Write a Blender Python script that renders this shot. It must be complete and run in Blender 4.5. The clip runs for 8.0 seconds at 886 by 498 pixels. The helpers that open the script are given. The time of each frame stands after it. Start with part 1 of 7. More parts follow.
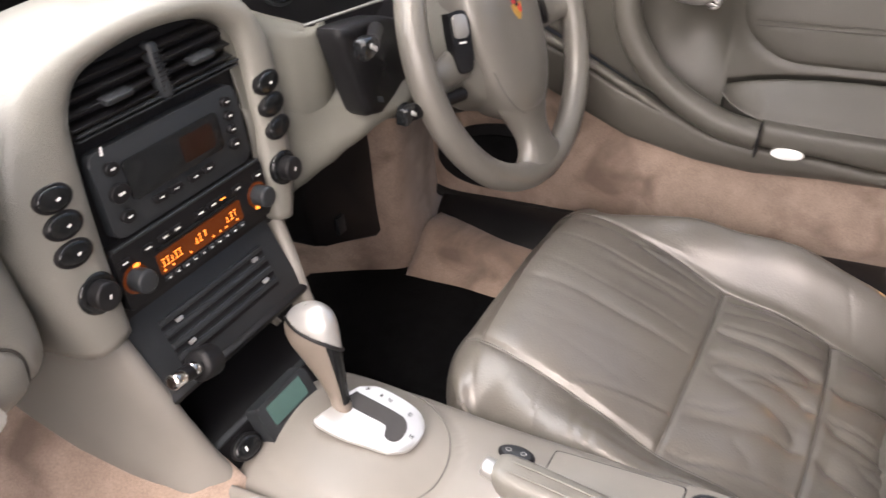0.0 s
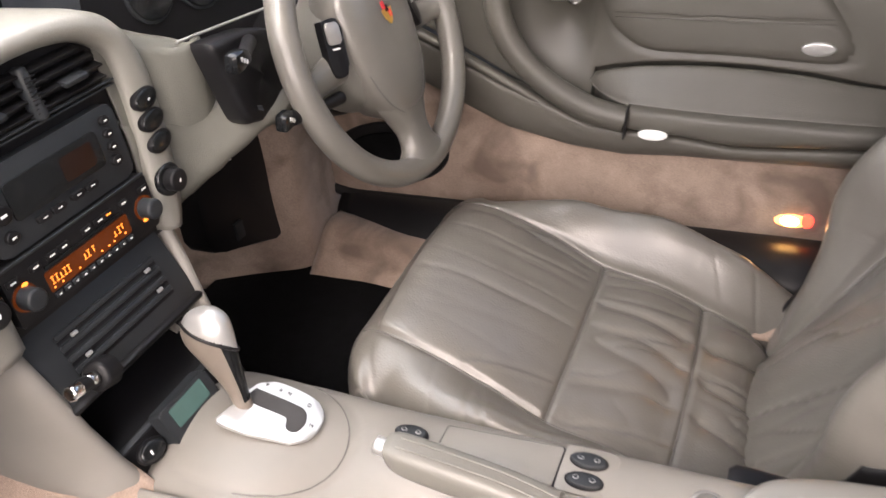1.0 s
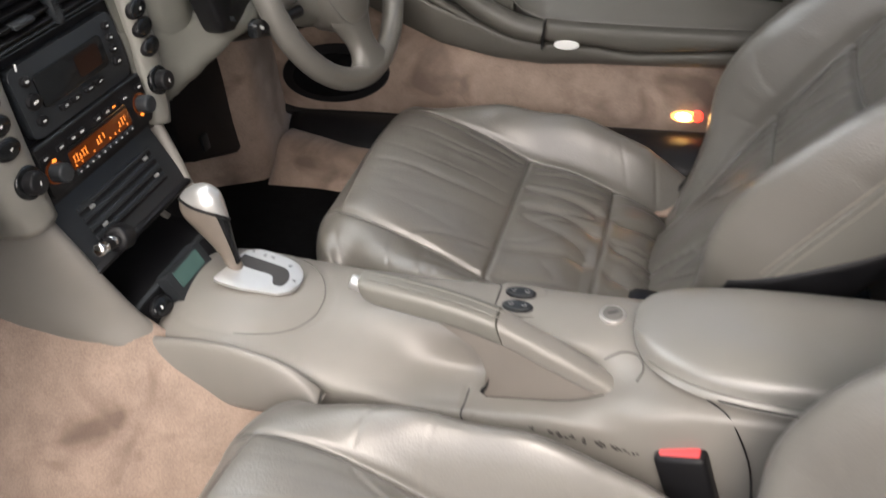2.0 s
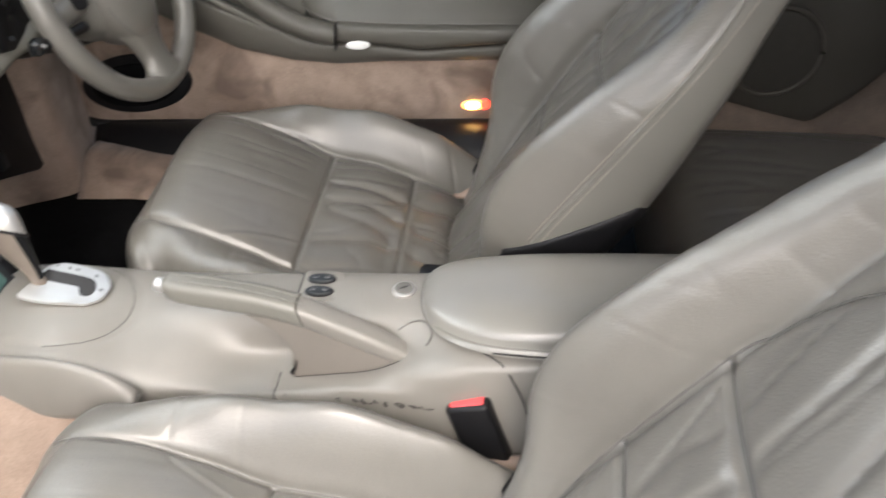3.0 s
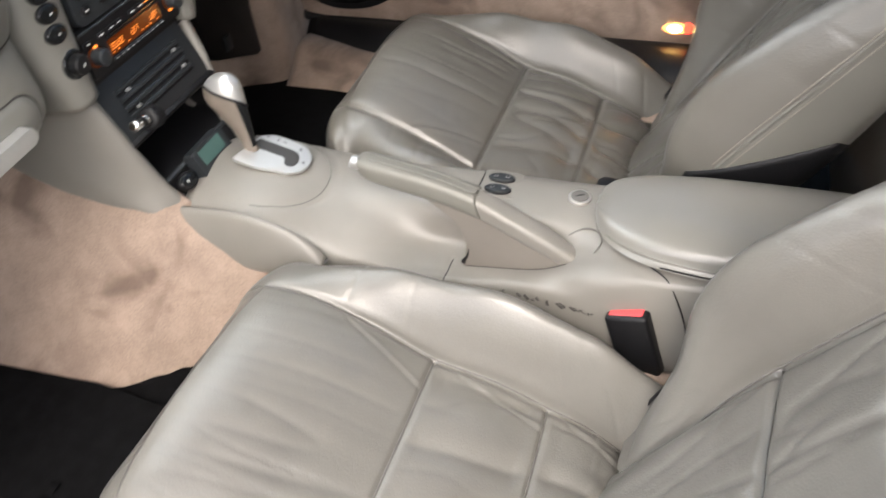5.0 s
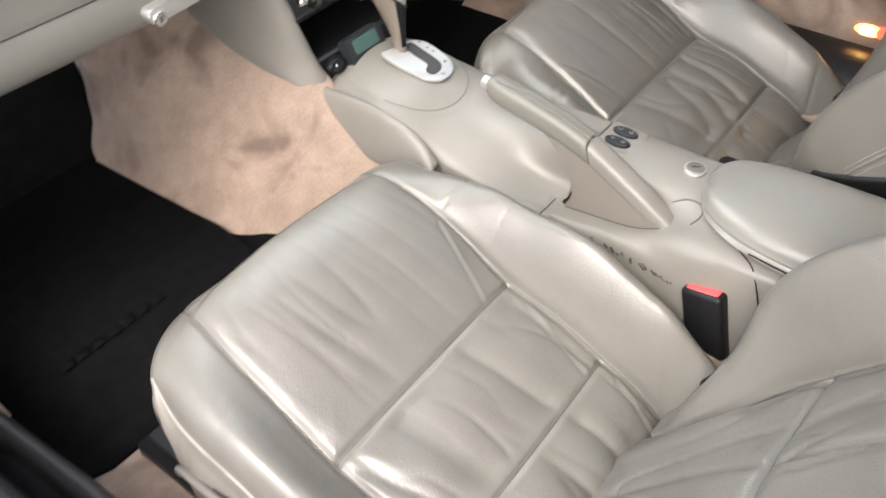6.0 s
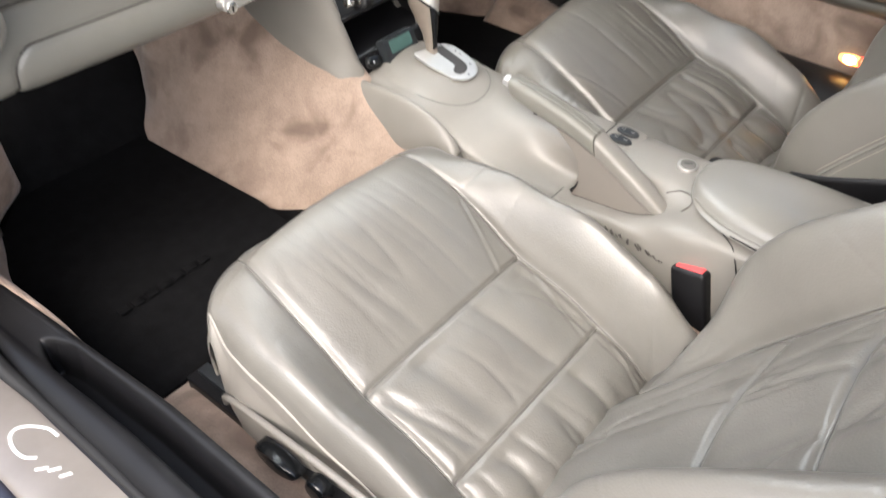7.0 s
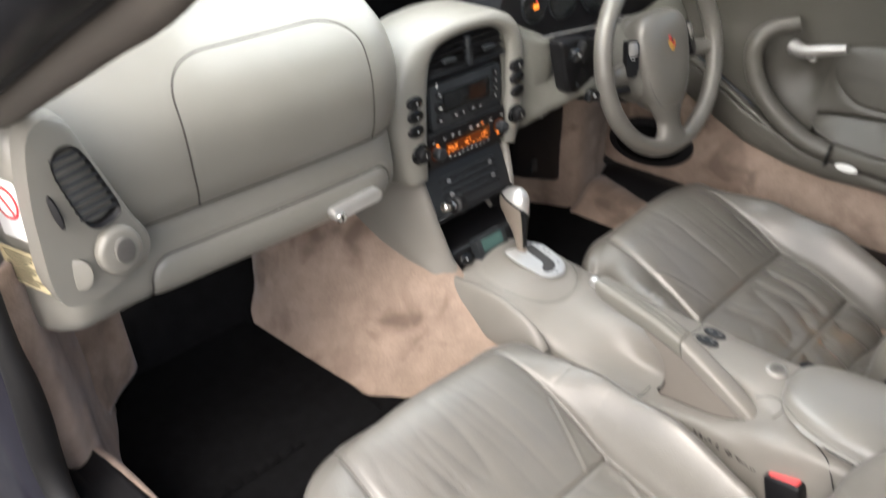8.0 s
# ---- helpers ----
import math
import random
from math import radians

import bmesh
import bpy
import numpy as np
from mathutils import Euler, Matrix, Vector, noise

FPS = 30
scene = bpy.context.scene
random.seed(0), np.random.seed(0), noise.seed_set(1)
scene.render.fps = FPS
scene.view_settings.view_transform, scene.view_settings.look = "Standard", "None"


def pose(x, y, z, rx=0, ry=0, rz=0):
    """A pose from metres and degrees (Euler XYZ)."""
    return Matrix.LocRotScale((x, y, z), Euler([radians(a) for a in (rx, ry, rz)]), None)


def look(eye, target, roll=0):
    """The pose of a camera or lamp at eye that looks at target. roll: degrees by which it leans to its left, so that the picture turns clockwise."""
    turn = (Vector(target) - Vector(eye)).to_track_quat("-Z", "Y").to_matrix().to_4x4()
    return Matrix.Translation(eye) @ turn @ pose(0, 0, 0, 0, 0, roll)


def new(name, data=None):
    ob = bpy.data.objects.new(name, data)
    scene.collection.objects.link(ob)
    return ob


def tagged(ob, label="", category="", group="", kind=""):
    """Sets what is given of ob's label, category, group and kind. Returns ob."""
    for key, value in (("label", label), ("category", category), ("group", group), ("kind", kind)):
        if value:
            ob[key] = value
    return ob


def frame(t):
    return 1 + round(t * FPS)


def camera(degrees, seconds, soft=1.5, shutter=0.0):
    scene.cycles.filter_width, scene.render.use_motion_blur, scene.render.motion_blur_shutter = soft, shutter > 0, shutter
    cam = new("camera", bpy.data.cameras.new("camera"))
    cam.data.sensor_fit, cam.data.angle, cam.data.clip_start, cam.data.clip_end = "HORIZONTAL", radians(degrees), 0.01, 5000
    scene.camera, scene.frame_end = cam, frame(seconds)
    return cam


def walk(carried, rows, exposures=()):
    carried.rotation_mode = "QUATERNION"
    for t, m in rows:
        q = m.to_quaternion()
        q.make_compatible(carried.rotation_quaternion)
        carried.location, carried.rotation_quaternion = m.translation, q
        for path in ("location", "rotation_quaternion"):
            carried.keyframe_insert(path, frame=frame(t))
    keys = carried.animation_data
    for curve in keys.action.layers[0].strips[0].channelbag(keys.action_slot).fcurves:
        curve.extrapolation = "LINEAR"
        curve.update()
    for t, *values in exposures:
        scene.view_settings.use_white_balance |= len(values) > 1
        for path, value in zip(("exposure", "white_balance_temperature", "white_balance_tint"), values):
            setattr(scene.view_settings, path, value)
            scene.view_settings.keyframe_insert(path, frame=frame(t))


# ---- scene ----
cam = camera(57.9, 8.0, shutter=0.5)
PATH = [
    (0, (-0.436, 0.522, 0.782), (1.004, 1.427, -0.27), -6.1),
    (0.5, (-0.432, 0.489, 0.79), (1.04, 1.315, -0.283), -7.4),
    (1, (-0.456, 0.463, 0.805), (1.057, 1.195, -0.279), -7.0),
    (2.5, (-0.714, 0.377, 0.85), (0.792, 0.798, -0.397), -6.0),
    (3, (-0.717, 0.326, 0.874), (0.845, 0.526, -0.359), -3.9),
    (3.5, (-0.74, 0.299, 0.888), (0.835, 0.422, -0.339), -2.8),
    (4, (-0.798, 0.336, 0.89), (0.741, 0.568, -0.367), -2.9),
    (4.5, (-0.787, 0.339, 0.88), (0.679, 0.773, -0.408), -5.9),
    (5, (-0.772, 0.323, 0.868), (0.595, 0.919, -0.464), -6.7),
    (6.5, (-0.828, 0.181, 0.865), (0.224, 1.127, -0.549), -0.5),
    (7, (-0.928, 0.159, 0.907), (0.225, 1.077, -0.446), 1.3),
    (7.5, (-0.969, 0.16, 0.955), (0.243, 1.182, -0.265), 0.2),
    (7.9, (-0.946, 0.161, 0.982), (0.244, 1.349, -0.1), -1.6),
    (8, (-0.942, 0.162, 0.986), (0.25, 1.388, -0.051), -1.7),
]
walk(cam, [(t, look(eye, target, roll)) for t, eye, target, roll in PATH], exposures=[(0, 2.22, 6700, 17), (1.0, 2.22, 6700, 17), (2.5, 1.51, 6400, 9), (3.0, 1.95, 6350, 9), (3.5, 1.97, 6350, 9), (4.0, 1.95, 6400, 9), (4.5, 1.75, 6400, 9), (5.0, 1.9, 6400, 9), (6.5, 2.11, 6400, 9), (7.0, 2.11, 6400, 9), (7.5, 1.91, 6400, 9), (8.0, 1.86, 6400, 9)])

# ---- light ----
world = bpy.data.worlds.new("sky")
scene.world = world
world.use_nodes = True
wn = world.node_tree.nodes
wl = world.node_tree.links
sky = wn.new("ShaderNodeTexSky")
sky.sky_type = "NISHITA"
sky.sun_disc = False
sky.sun_elevation = radians(48)
sky.sun_rotation = radians(-109)
sky.air_density, sky.dust_density, sky.ozone_density = 1.0, 4.0, 1.0
wn["Background"].inputs["Strength"].default_value = 0.085
wl.new(sky.outputs["Color"], wn["Background"].inputs["Color"])

sun = new("sun", bpy.data.lights.new("sun", "SUN"))
sun.data.energy = 0.4
sun.data.angle = radians(30)
sun.data.color = (1.0, 0.95, 0.90)
sun.matrix_world = look((-2.3, -0.8, 2.7), (0, 0, 0))
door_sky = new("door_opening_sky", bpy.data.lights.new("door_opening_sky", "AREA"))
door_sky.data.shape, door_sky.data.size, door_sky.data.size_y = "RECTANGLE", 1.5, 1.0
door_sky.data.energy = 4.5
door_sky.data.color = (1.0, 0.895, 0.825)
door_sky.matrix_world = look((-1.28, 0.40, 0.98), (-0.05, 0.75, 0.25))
screen_sky = new("windscreen_sky", bpy.data.lights.new("windscreen_sky", "AREA"))
screen_sky.data.shape, screen_sky.data.size, screen_sky.data.size_y = "RECTANGLE", 1.15, 0.55
screen_sky.data.energy = 2.5
screen_sky.data.color = (1.0, 0.985, 0.965)
screen_sky.matrix_world = look((-0.10, 1.17, 1.00), (-0.10, 1.05, 0.45))
scene.view_settings.exposure = 1.1

# ---- materials ----


def material(name, base, rough=0.5, metal=0.0, var=0.12, scale=8.0, bump=0.0, bump_scale=300.0, coat=0.0,
             emit=None, power=0.0, kind="noise", spec=0.5, stain=None, stain_scale=5.0, sheen=0.0, fine=0.0, crease=0.0):
    m = bpy.data.materials.new(name)
    m.use_nodes = True
    nt = m.node_tree
    b = nt.nodes["Principled BSDF"]
    b.inputs["Roughness"].default_value = rough
    b.inputs["Metallic"].default_value = metal
    b.inputs["Coat Weight"].default_value = coat
    b.inputs["Specular IOR Level"].default_value = spec
    b.inputs["Sheen Weight"].default_value = sheen
    tc = nt.nodes.new("ShaderNodeTexCoord")
    n1 = nt.nodes.new("ShaderNodeTexNoise")
    n1.inputs["Scale"].default_value = scale
    n1.inputs["Detail"].default_value = 6
    n1.inputs["Roughness"].default_value = 0.6
    nt.links.new(tc.outputs["Object"], n1.inputs["Vector"])
    ramp = nt.nodes.new("ShaderNodeValToRGB")
    ramp.color_ramp.elements[0].position = 0.32
    ramp.color_ramp.elements[1].position = 0.68
    ramp.color_ramp.elements[0].color = (*[c * (1 - var) for c in base], 1)
    ramp.color_ramp.elements[1].color = (*[min(1, c * (1 + var)) for c in base], 1)
    nt.links.new(n1.outputs["Fac"], ramp.inputs["Fac"])
    col = ramp.outputs["Color"]
    if fine:
        n4 = nt.nodes.new("ShaderNodeTexNoise")
        n4.inputs["Scale"].default_value = bump_scale * 0.6
        n4.inputs["Detail"].default_value = 2
        nt.links.new(tc.outputs["Object"], n4.inputs["Vector"])
        r4 = nt.nodes.new("ShaderNodeMapRange")
        r4.inputs["To Min"].default_value = 1 - fine
        r4.inputs["To Max"].default_value = 1 + fine
        nt.links.new(n4.outputs["Fac"], r4.inputs["Value"])
        mul = nt.nodes.new("ShaderNodeMix")
        mul.data_type = "RGBA"
        mul.blend_type = "MULTIPLY"
        mul.inputs["Factor"].default_value = 1.0
        nt.links.new(col, mul.inputs["A"])
        nt.links.new(r4.outputs["Result"], mul.inputs["B"])
        col = mul.outputs["Result"]
    if stain:
        n2 = nt.nodes.new("ShaderNodeTexNoise")
        n2.inputs["Scale"].default_value = stain_scale
        n2.inputs["Detail"].default_value = 3
        n2.inputs["Distortion"].default_value = 0.5
        nt.links.new(tc.outputs["Object"], n2.inputs["Vector"])
        r2 = nt.nodes.new("ShaderNodeMapRange")
        r2.inputs["From Min"].default_value = 0.52
        r2.inputs["From Max"].default_value = 0.68
        r2.inputs["To Max"].default_value = 0.75
        nt.links.new(n2.outputs["Fac"], r2.inputs["Value"])
        mx = nt.nodes.new("ShaderNodeMix")
        mx.data_type = "RGBA"
        nt.links.new(r2.outputs["Result"], mx.inputs["Factor"])
        nt.links.new(col, mx.inputs["A"])
        mx.inputs["B"].default_value = (*stain, 1)
        col = mx.outputs["Result"]
    nt.links.new(col, b.inputs["Base Color"])
    # roughness varies a little with wear
    rr = nt.nodes.new("ShaderNodeMapRange")
    rr.inputs["To Min"].default_value = max(0.02, rough * 0.85)
    rr.inputs["To Max"].default_value = min(1, rough * 1.15)
    nt.links.new(n1.outputs["Fac"], rr.inputs["Value"])
    nt.links.new(rr.outputs["Result"], b.inputs["Roughness"])
    if bump:
        bp = nt.nodes.new("ShaderNodeBump")
        bp.inputs["Strength"].default_value = bump
        bp.inputs["Distance"].default_value = 0.0006
        if kind == "leather":
            v = nt.nodes.new("ShaderNodeTexVoronoi")
            v.feature = "SMOOTH_F1"
            v.inputs["Scale"].default_value = bump_scale
            n3 = v.outputs["Distance"]
        else:
            v = nt.nodes.new("ShaderNodeTexNoise")
            v.inputs["Scale"].default_value = bump_scale
            v.inputs["Detail"].default_value = 4
            n3 = v.outputs["Fac"]
        nt.links.new(tc.outputs["Object"], v.inputs["Vector"])
        nt.links.new(n3, bp.inputs["Height"])
        nt.links.new(bp.outputs["Normal"], b.inputs["Normal"])
        if crease:
            cw = nt.nodes.new("ShaderNodeTexNoise")
            cw.noise_type = "RIDGED_MULTIFRACTAL"
            cw.inputs["Scale"].default_value = 16
            cw.inputs["Detail"].default_value = 5
            cw.inputs["Distortion"].default_value = 0.6
            nt.links.new(tc.outputs["Object"], cw.inputs["Vector"])
            b2 = nt.nodes.new("ShaderNodeBump")
            b2.inputs["Strength"].default_value = crease
            b2.inputs["Distance"].default_value = 0.0012
            nt.links.new(cw.outputs["Fac"], b2.inputs["Height"])
            nt.links.new(b2.outputs["Normal"], bp.inputs["Normal"])
    if emit:
        b.inputs["Emission Color"].default_value = (*emit, 1)
        b.inputs["Emission Strength"].default_value = power
    return m


DARKGLASS = material("dark_display_glass", (0.014, 0.006, 0.004), 0.12, var=0.1, scale=40)
LEATHER = material("seat_leather", (0.158, 0.151, 0.136), 0.32, var=0.11, scale=6, bump=0.35, bump_scale=420, kind="leather", spec=0.75, crease=1.0)
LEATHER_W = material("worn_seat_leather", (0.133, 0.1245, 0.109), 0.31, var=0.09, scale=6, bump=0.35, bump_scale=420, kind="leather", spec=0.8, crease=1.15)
# panel vinyl darkened to hold the shade at the rear of the cabin
REARSHADE = material("shaded_rear_vinyl", (0.058, 0.055, 0.047), 0.48, var=0.07, scale=5, bump=0.4, bump_scale=900, kind="leather")
LEATHER_D = material("smooth_leather_trim", (0.162, 0.157, 0.139), 0.37, var=0.06, scale=5, bump=0.3, bump_scale=600, kind="leather")
VINYL = material("dash_vinyl", (0.215, 0.208, 0.184), 0.36, var=0.07, scale=5, bump=0.4, bump_scale=900, kind="leather", spec=0.9)
PLASTIC = material("console_plastic", (0.200, 0.188, 0.169), 0.42, var=0.09, scale=5, bump=0.2, bump_scale=900, spec=0.65)
# dash vinyl again, with the shade on the driver side put into its colour
SHADEVINYL = material("shaded_dash_vinyl", (0.128, 0.126, 0.108), 0.42, var=0.07, scale=5, bump=0.4, bump_scale=900, kind="leather")
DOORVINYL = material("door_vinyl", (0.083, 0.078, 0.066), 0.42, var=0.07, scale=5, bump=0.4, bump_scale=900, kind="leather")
ARMPAD = material("armrest_vinyl", (0.200, 0.192, 0.175), 0.30, var=0.06, scale=6, bump=0.2, bump_scale=900, kind="leather", spec=0.95)
BRAKEPLATE = material("brake_plate_plastic", (0.165, 0.149, 0.132), 0.40, var=0.08, scale=7, bump=0.2, bump_scale=900, spec=0.55)
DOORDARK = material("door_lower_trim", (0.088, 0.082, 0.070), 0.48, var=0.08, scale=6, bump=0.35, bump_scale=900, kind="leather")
CARPET = material("beige_carpet", (0.32, 0.243, 0.195), 0.95, var=0.15, scale=24, bump=1.0, bump_scale=700, spec=0.1,
                  stain=(0.13, 0.092, 0.072), stain_scale=10, sheen=0.3, fine=0.3)
# dirty, worn carpet, its colour also lowered for the rear shade
REARCARPET = material("worn_shaded_rear_carpet", (0.21, 0.168, 0.135), 0.95, var=0.22, scale=12, bump=1.0, bump_scale=700, spec=0.1, fine=0.3)
BLACKCARPET = material("black_carpet", (0.0055, 0.0055, 0.006), 0.95, var=0.35, scale=40, bump=1.0, bump_scale=900, spec=0.05, fine=0.4)
BLACK = material("black_plastic", (0.008, 0.008, 0.009), 0.42, var=0.15, scale=12, bump=0.2, bump_scale=900, spec=0.3)
BLACKGLOSS = material("black_gloss_plastic", (0.008, 0.009, 0.010), 0.16, var=0.1, scale=12)
GREYBLACK = material("charcoal_plastic", (0.021, 0.024, 0.027), 0.42, var=0.1, scale=15, bump=0.2, bump_scale=900, spec=0.4)
PILLARTRIM = material("pillar_trim", (0.085, 0.075, 0.064), 0.6, var=0.1, scale=9, bump=0.3, bump_scale=700)
GRIP = material("grip_leather", (0.175, 0.148, 0.122), 0.36, var=0.08, scale=30, bump=0.2, bump_scale=900, kind="leather")
SILLPLATE = material("sill_plate", (0.26, 0.235, 0.215), 0.34, metal=0.35, var=0.1, scale=12, bump=0.1, bump_scale=900)
PIPING = material("piping_leather", (0.26, 0.245, 0.22), 0.45, var=0.08, scale=40)
DASHGAP = material("dash_gap", (0.055, 0.05, 0.044), 0.7, var=0.1, scale=60)
SLOT = material("slot_rubber", (0.035, 0.034, 0.034), 0.6, var=0.15, scale=40, bump=0.2, bump_scale=500)
RUBBER = material("black_rubber", (0.007, 0.007, 0.0075), 0.65, var=0.2, scale=25, bump=0.15, bump_scale=300)
SILVER = material("satin_silver", (0.62, 0.62, 0.605), 0.31, metal=0.7, var=0.02, scale=60)
STEEL = material("brushed_steel", (0.45, 0.435, 0.41), 0.42, metal=0.7, var=0.08, scale=30)
CHROME = material("chrome", (0.85, 0.85, 0.84), 0.08, metal=1.0, var=0.03, scale=20)
WHITE = material("white_print", (0.82, 0.82, 0.8), 0.5, var=0.03)
RED = material("red_plastic", (0.72, 0.08, 0.085), 0.35, var=0.08, scale=20)
REDPRINT = material("red_print", (0.65, 0.03, 0.04), 0.4, var=0.04)
GOLD = material("gold_enamel", (0.62, 0.38, 0.09), 0.3, metal=0.5, var=0.1, scale=200)
LABEL = material("cream_label", (0.55, 0.48, 0.3), 0.45, var=0.1, scale=30)
ORANGE = material("orange_display", (0.25, 0.05, 0.01), 0.3, emit=(1.0, 0.25, 0.03), power=0.7)
AMBERGLASS = material("amber_backlight", (0.05, 0.012, 0.003), 0.15, emit=(1.0, 0.2, 0.02), power=0.014)
LCD = material("green_lcd", (0.04, 0.07, 0.066), 0.2, var=0.06, scale=30, emit=(0.3, 0.6, 0.5), power=0.03)
LAMPHOT = material("lamp_glow", (0.8, 0.5, 0.2), 0.3, emit=(1.0, 0.55, 0.16), power=14)
LAMPRED = material("red_lens", (0.6, 0.02, 0.015), 0.2, emit=(1.0, 0.04, 0.02), power=1.6)
LAMPAMBER = material("amber_lens", (0.7, 0.25, 0.05), 0.2, emit=(1.0, 0.3, 0.06), power=2.0)
GRILLE = material("speaker_mesh", (0.05, 0.048, 0.042), 0.6, var=0.1, scale=60, bump=0.6, bump_scale=500)
SCUFF = material("scuff_grey", (0.055, 0.05, 0.045), 0.7, var=0.3, scale=90)
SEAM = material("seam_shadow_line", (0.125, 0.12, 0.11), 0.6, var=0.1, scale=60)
WHEEL = material("wheel_leather", (0.140, 0.133, 0.118), 0.30, var=0.1, scale=9, bump=0.25, bump_scale=700, kind="leather", spec=0.7)
TWEETER = material("tweeter_mesh", (0.13, 0.125, 0.115), 0.6, var=0.1, scale=60)
STITCH = material("stitching", (0.27, 0.25, 0.215), 0.7, var=0.1, scale=80)
PAINT = material("metallic_car_paint", (0.03, 0.03, 0.043), 0.3, metal=0.4, var=0.05, scale=40, coat=0.6)
ASPHALT = material("asphalt", (0.07, 0.068, 0.066), 0.9, var=0.3, scale=60, bump=1.0, bump_scale=120, fine=0.3)
HEADLINER = material("headliner", (0.4, 0.37, 0.32), 0.95, var=0.05, scale=30, bump=0.5, bump_scale=700)
GLASS = bpy.data.materials.new("window_glass")
GLASS.use_nodes = True
gb = GLASS.node_tree.nodes["Principled BSDF"]
gb.inputs["Transmission Weight"].default_value = 1.0
gb.inputs["Roughness"].default_value = 0.0
gb.inputs["IOR"].default_value = 1.45
gb.inputs["Base Color"].default_value = (0.93, 0.97, 0.95, 1)

# ---- building helpers ----


def thing(name, loc, label="", category="", group="", kind=""):
    e = new(name)
    e.location = loc
    e.empty_display_size = 0.02
    bpy.context.view_layer.update()
    return tagged(e, label, category, group, kind)


def mesh(name, verts, faces, mat, parent=None, label="", smooth=True, auto=None):
    me = bpy.data.meshes.new(name)
    me.from_pydata([tuple(map(float, v)) for v in verts], [], [tuple(map(int, f)) for f in faces])
    me.materials.append(mat)
    me.update()
    if smooth:
        me.polygons.foreach_set("use_smooth", [True] * len(me.polygons))
        if auto:
            me.set_sharp_from_angle(angle=radians(auto))
    ob = new(name, me)
    if parent:
        ob.parent = parent
        o = Vector((0, 0, 0))
        p = parent
        while p:
            o += p.matrix_basis.translation
            p = p.parent
        # vertices are given in world places; the part's origin is its thing's
        me.transform(Matrix.Translation(-o))
    if label:
        tagged(ob, label)
    return ob


def bm_part(name, bm, mat, parent=None, label="", auto=40):
    bmesh.ops.recalc_face_normals(bm, faces=bm.faces[:])
    v = [x.co.copy() for x in bm.verts]
    bm.verts.index_update()
    f = [[q.index for q in x.verts] for x in bm.faces]
    bm.free()
    return mesh(name, v, f, mat, parent, label, True, auto)


def box(name, size, m, mat, parent=None, label="", bevel=0.003, seg=2, taper=1.0):
    bm = bmesh.new()
    bmesh.ops.create_cube(bm, size=1)
    for v in bm.verts:
        k = taper if v.co.z > 0 else 1.0
        v.co = Vector((v.co.x * size[0] * k, v.co.y * size[1] * k, v.co.z * size[2]))
    if bevel:
        bmesh.ops.bevel(bm, geom=bm.edges[:], offset=min(bevel, min(size) * 0.45), segments=seg, affect="EDGES", profile=0.5)
    bm.transform(m)
    return bm_part(name, bm, mat, parent, label)


def disc(name, rx, ry, depth, m, mat, parent=None, label="", bevel=0.001, n=32):
    """An oval button or plate, its face along +z of m."""
    bm = bmesh.new()
    bmesh.ops.create_cone(bm, cap_ends=True, segments=n, radius1=1, radius2=1, depth=1)
    for v in bm.verts:
        v.co = Vector((v.co.x * rx, v.co.y * ry, (v.co.z - 0.5) * depth))
    if bevel:
        rim = [e for e in bm.edges if abs(e.verts[0].co.z) < 1e-5 and abs(e.verts[1].co.z) < 1e-5]
        bmesh.ops.bevel(bm, geom=rim, offset=min(bevel, 0.45 * min(rx, ry)), segments=3, affect="EDGES", profile=0.5)
    bm.transform(m)
    return bm_part(name, bm, mat, parent, label)


def catmull(pts, n, closed=False):
    """n points evenly spread along a smooth line through pts (any dimension); closed: a loop."""
    p = np.array(pts, float)
    p = np.vstack([p[-1], p, p[0], p[1]]) if closed else np.vstack([2 * p[0] - p[1], p, 2 * p[-1] - p[-2]])
    out = []
    for i in range(1, len(p) - 2):
        a, b, c, d = p[i - 1], p[i], p[i + 1], p[i + 2]
        for t in np.linspace(0, 1, 24, endpoint=False):
            out.append(0.5 * (2 * b + (c - a) * t + (2 * a - 5 * b + 4 * c - d) * t * t + (3 * b - a - 3 * c + d) * t ** 3))
    out.append(p[-2])
    q = np.array(out)
    s = np.concatenate([[0], np.cumsum(np.linalg.norm(np.diff(q, axis=0), axis=1))])
    w = np.linspace(0, s[-1], n, endpoint=not closed)
    return np.stack([np.interp(w, s, q[:, k]) for k in range(q.shape[1])], 1)


def soft(xs, ys):
    """A smooth function through the points."""
    q = catmull(np.stack([xs, ys], 1), 400)
    return lambda x: np.interp(x, q[:, 0], q[:, 1])


def normals(a):
    du = np.gradient(a, axis=1)
    dv = np.gradient(a, axis=0)
    n = np.cross(du, dv)
    return n / (np.linalg.norm(n, axis=2, keepdims=True) + 1e-12)


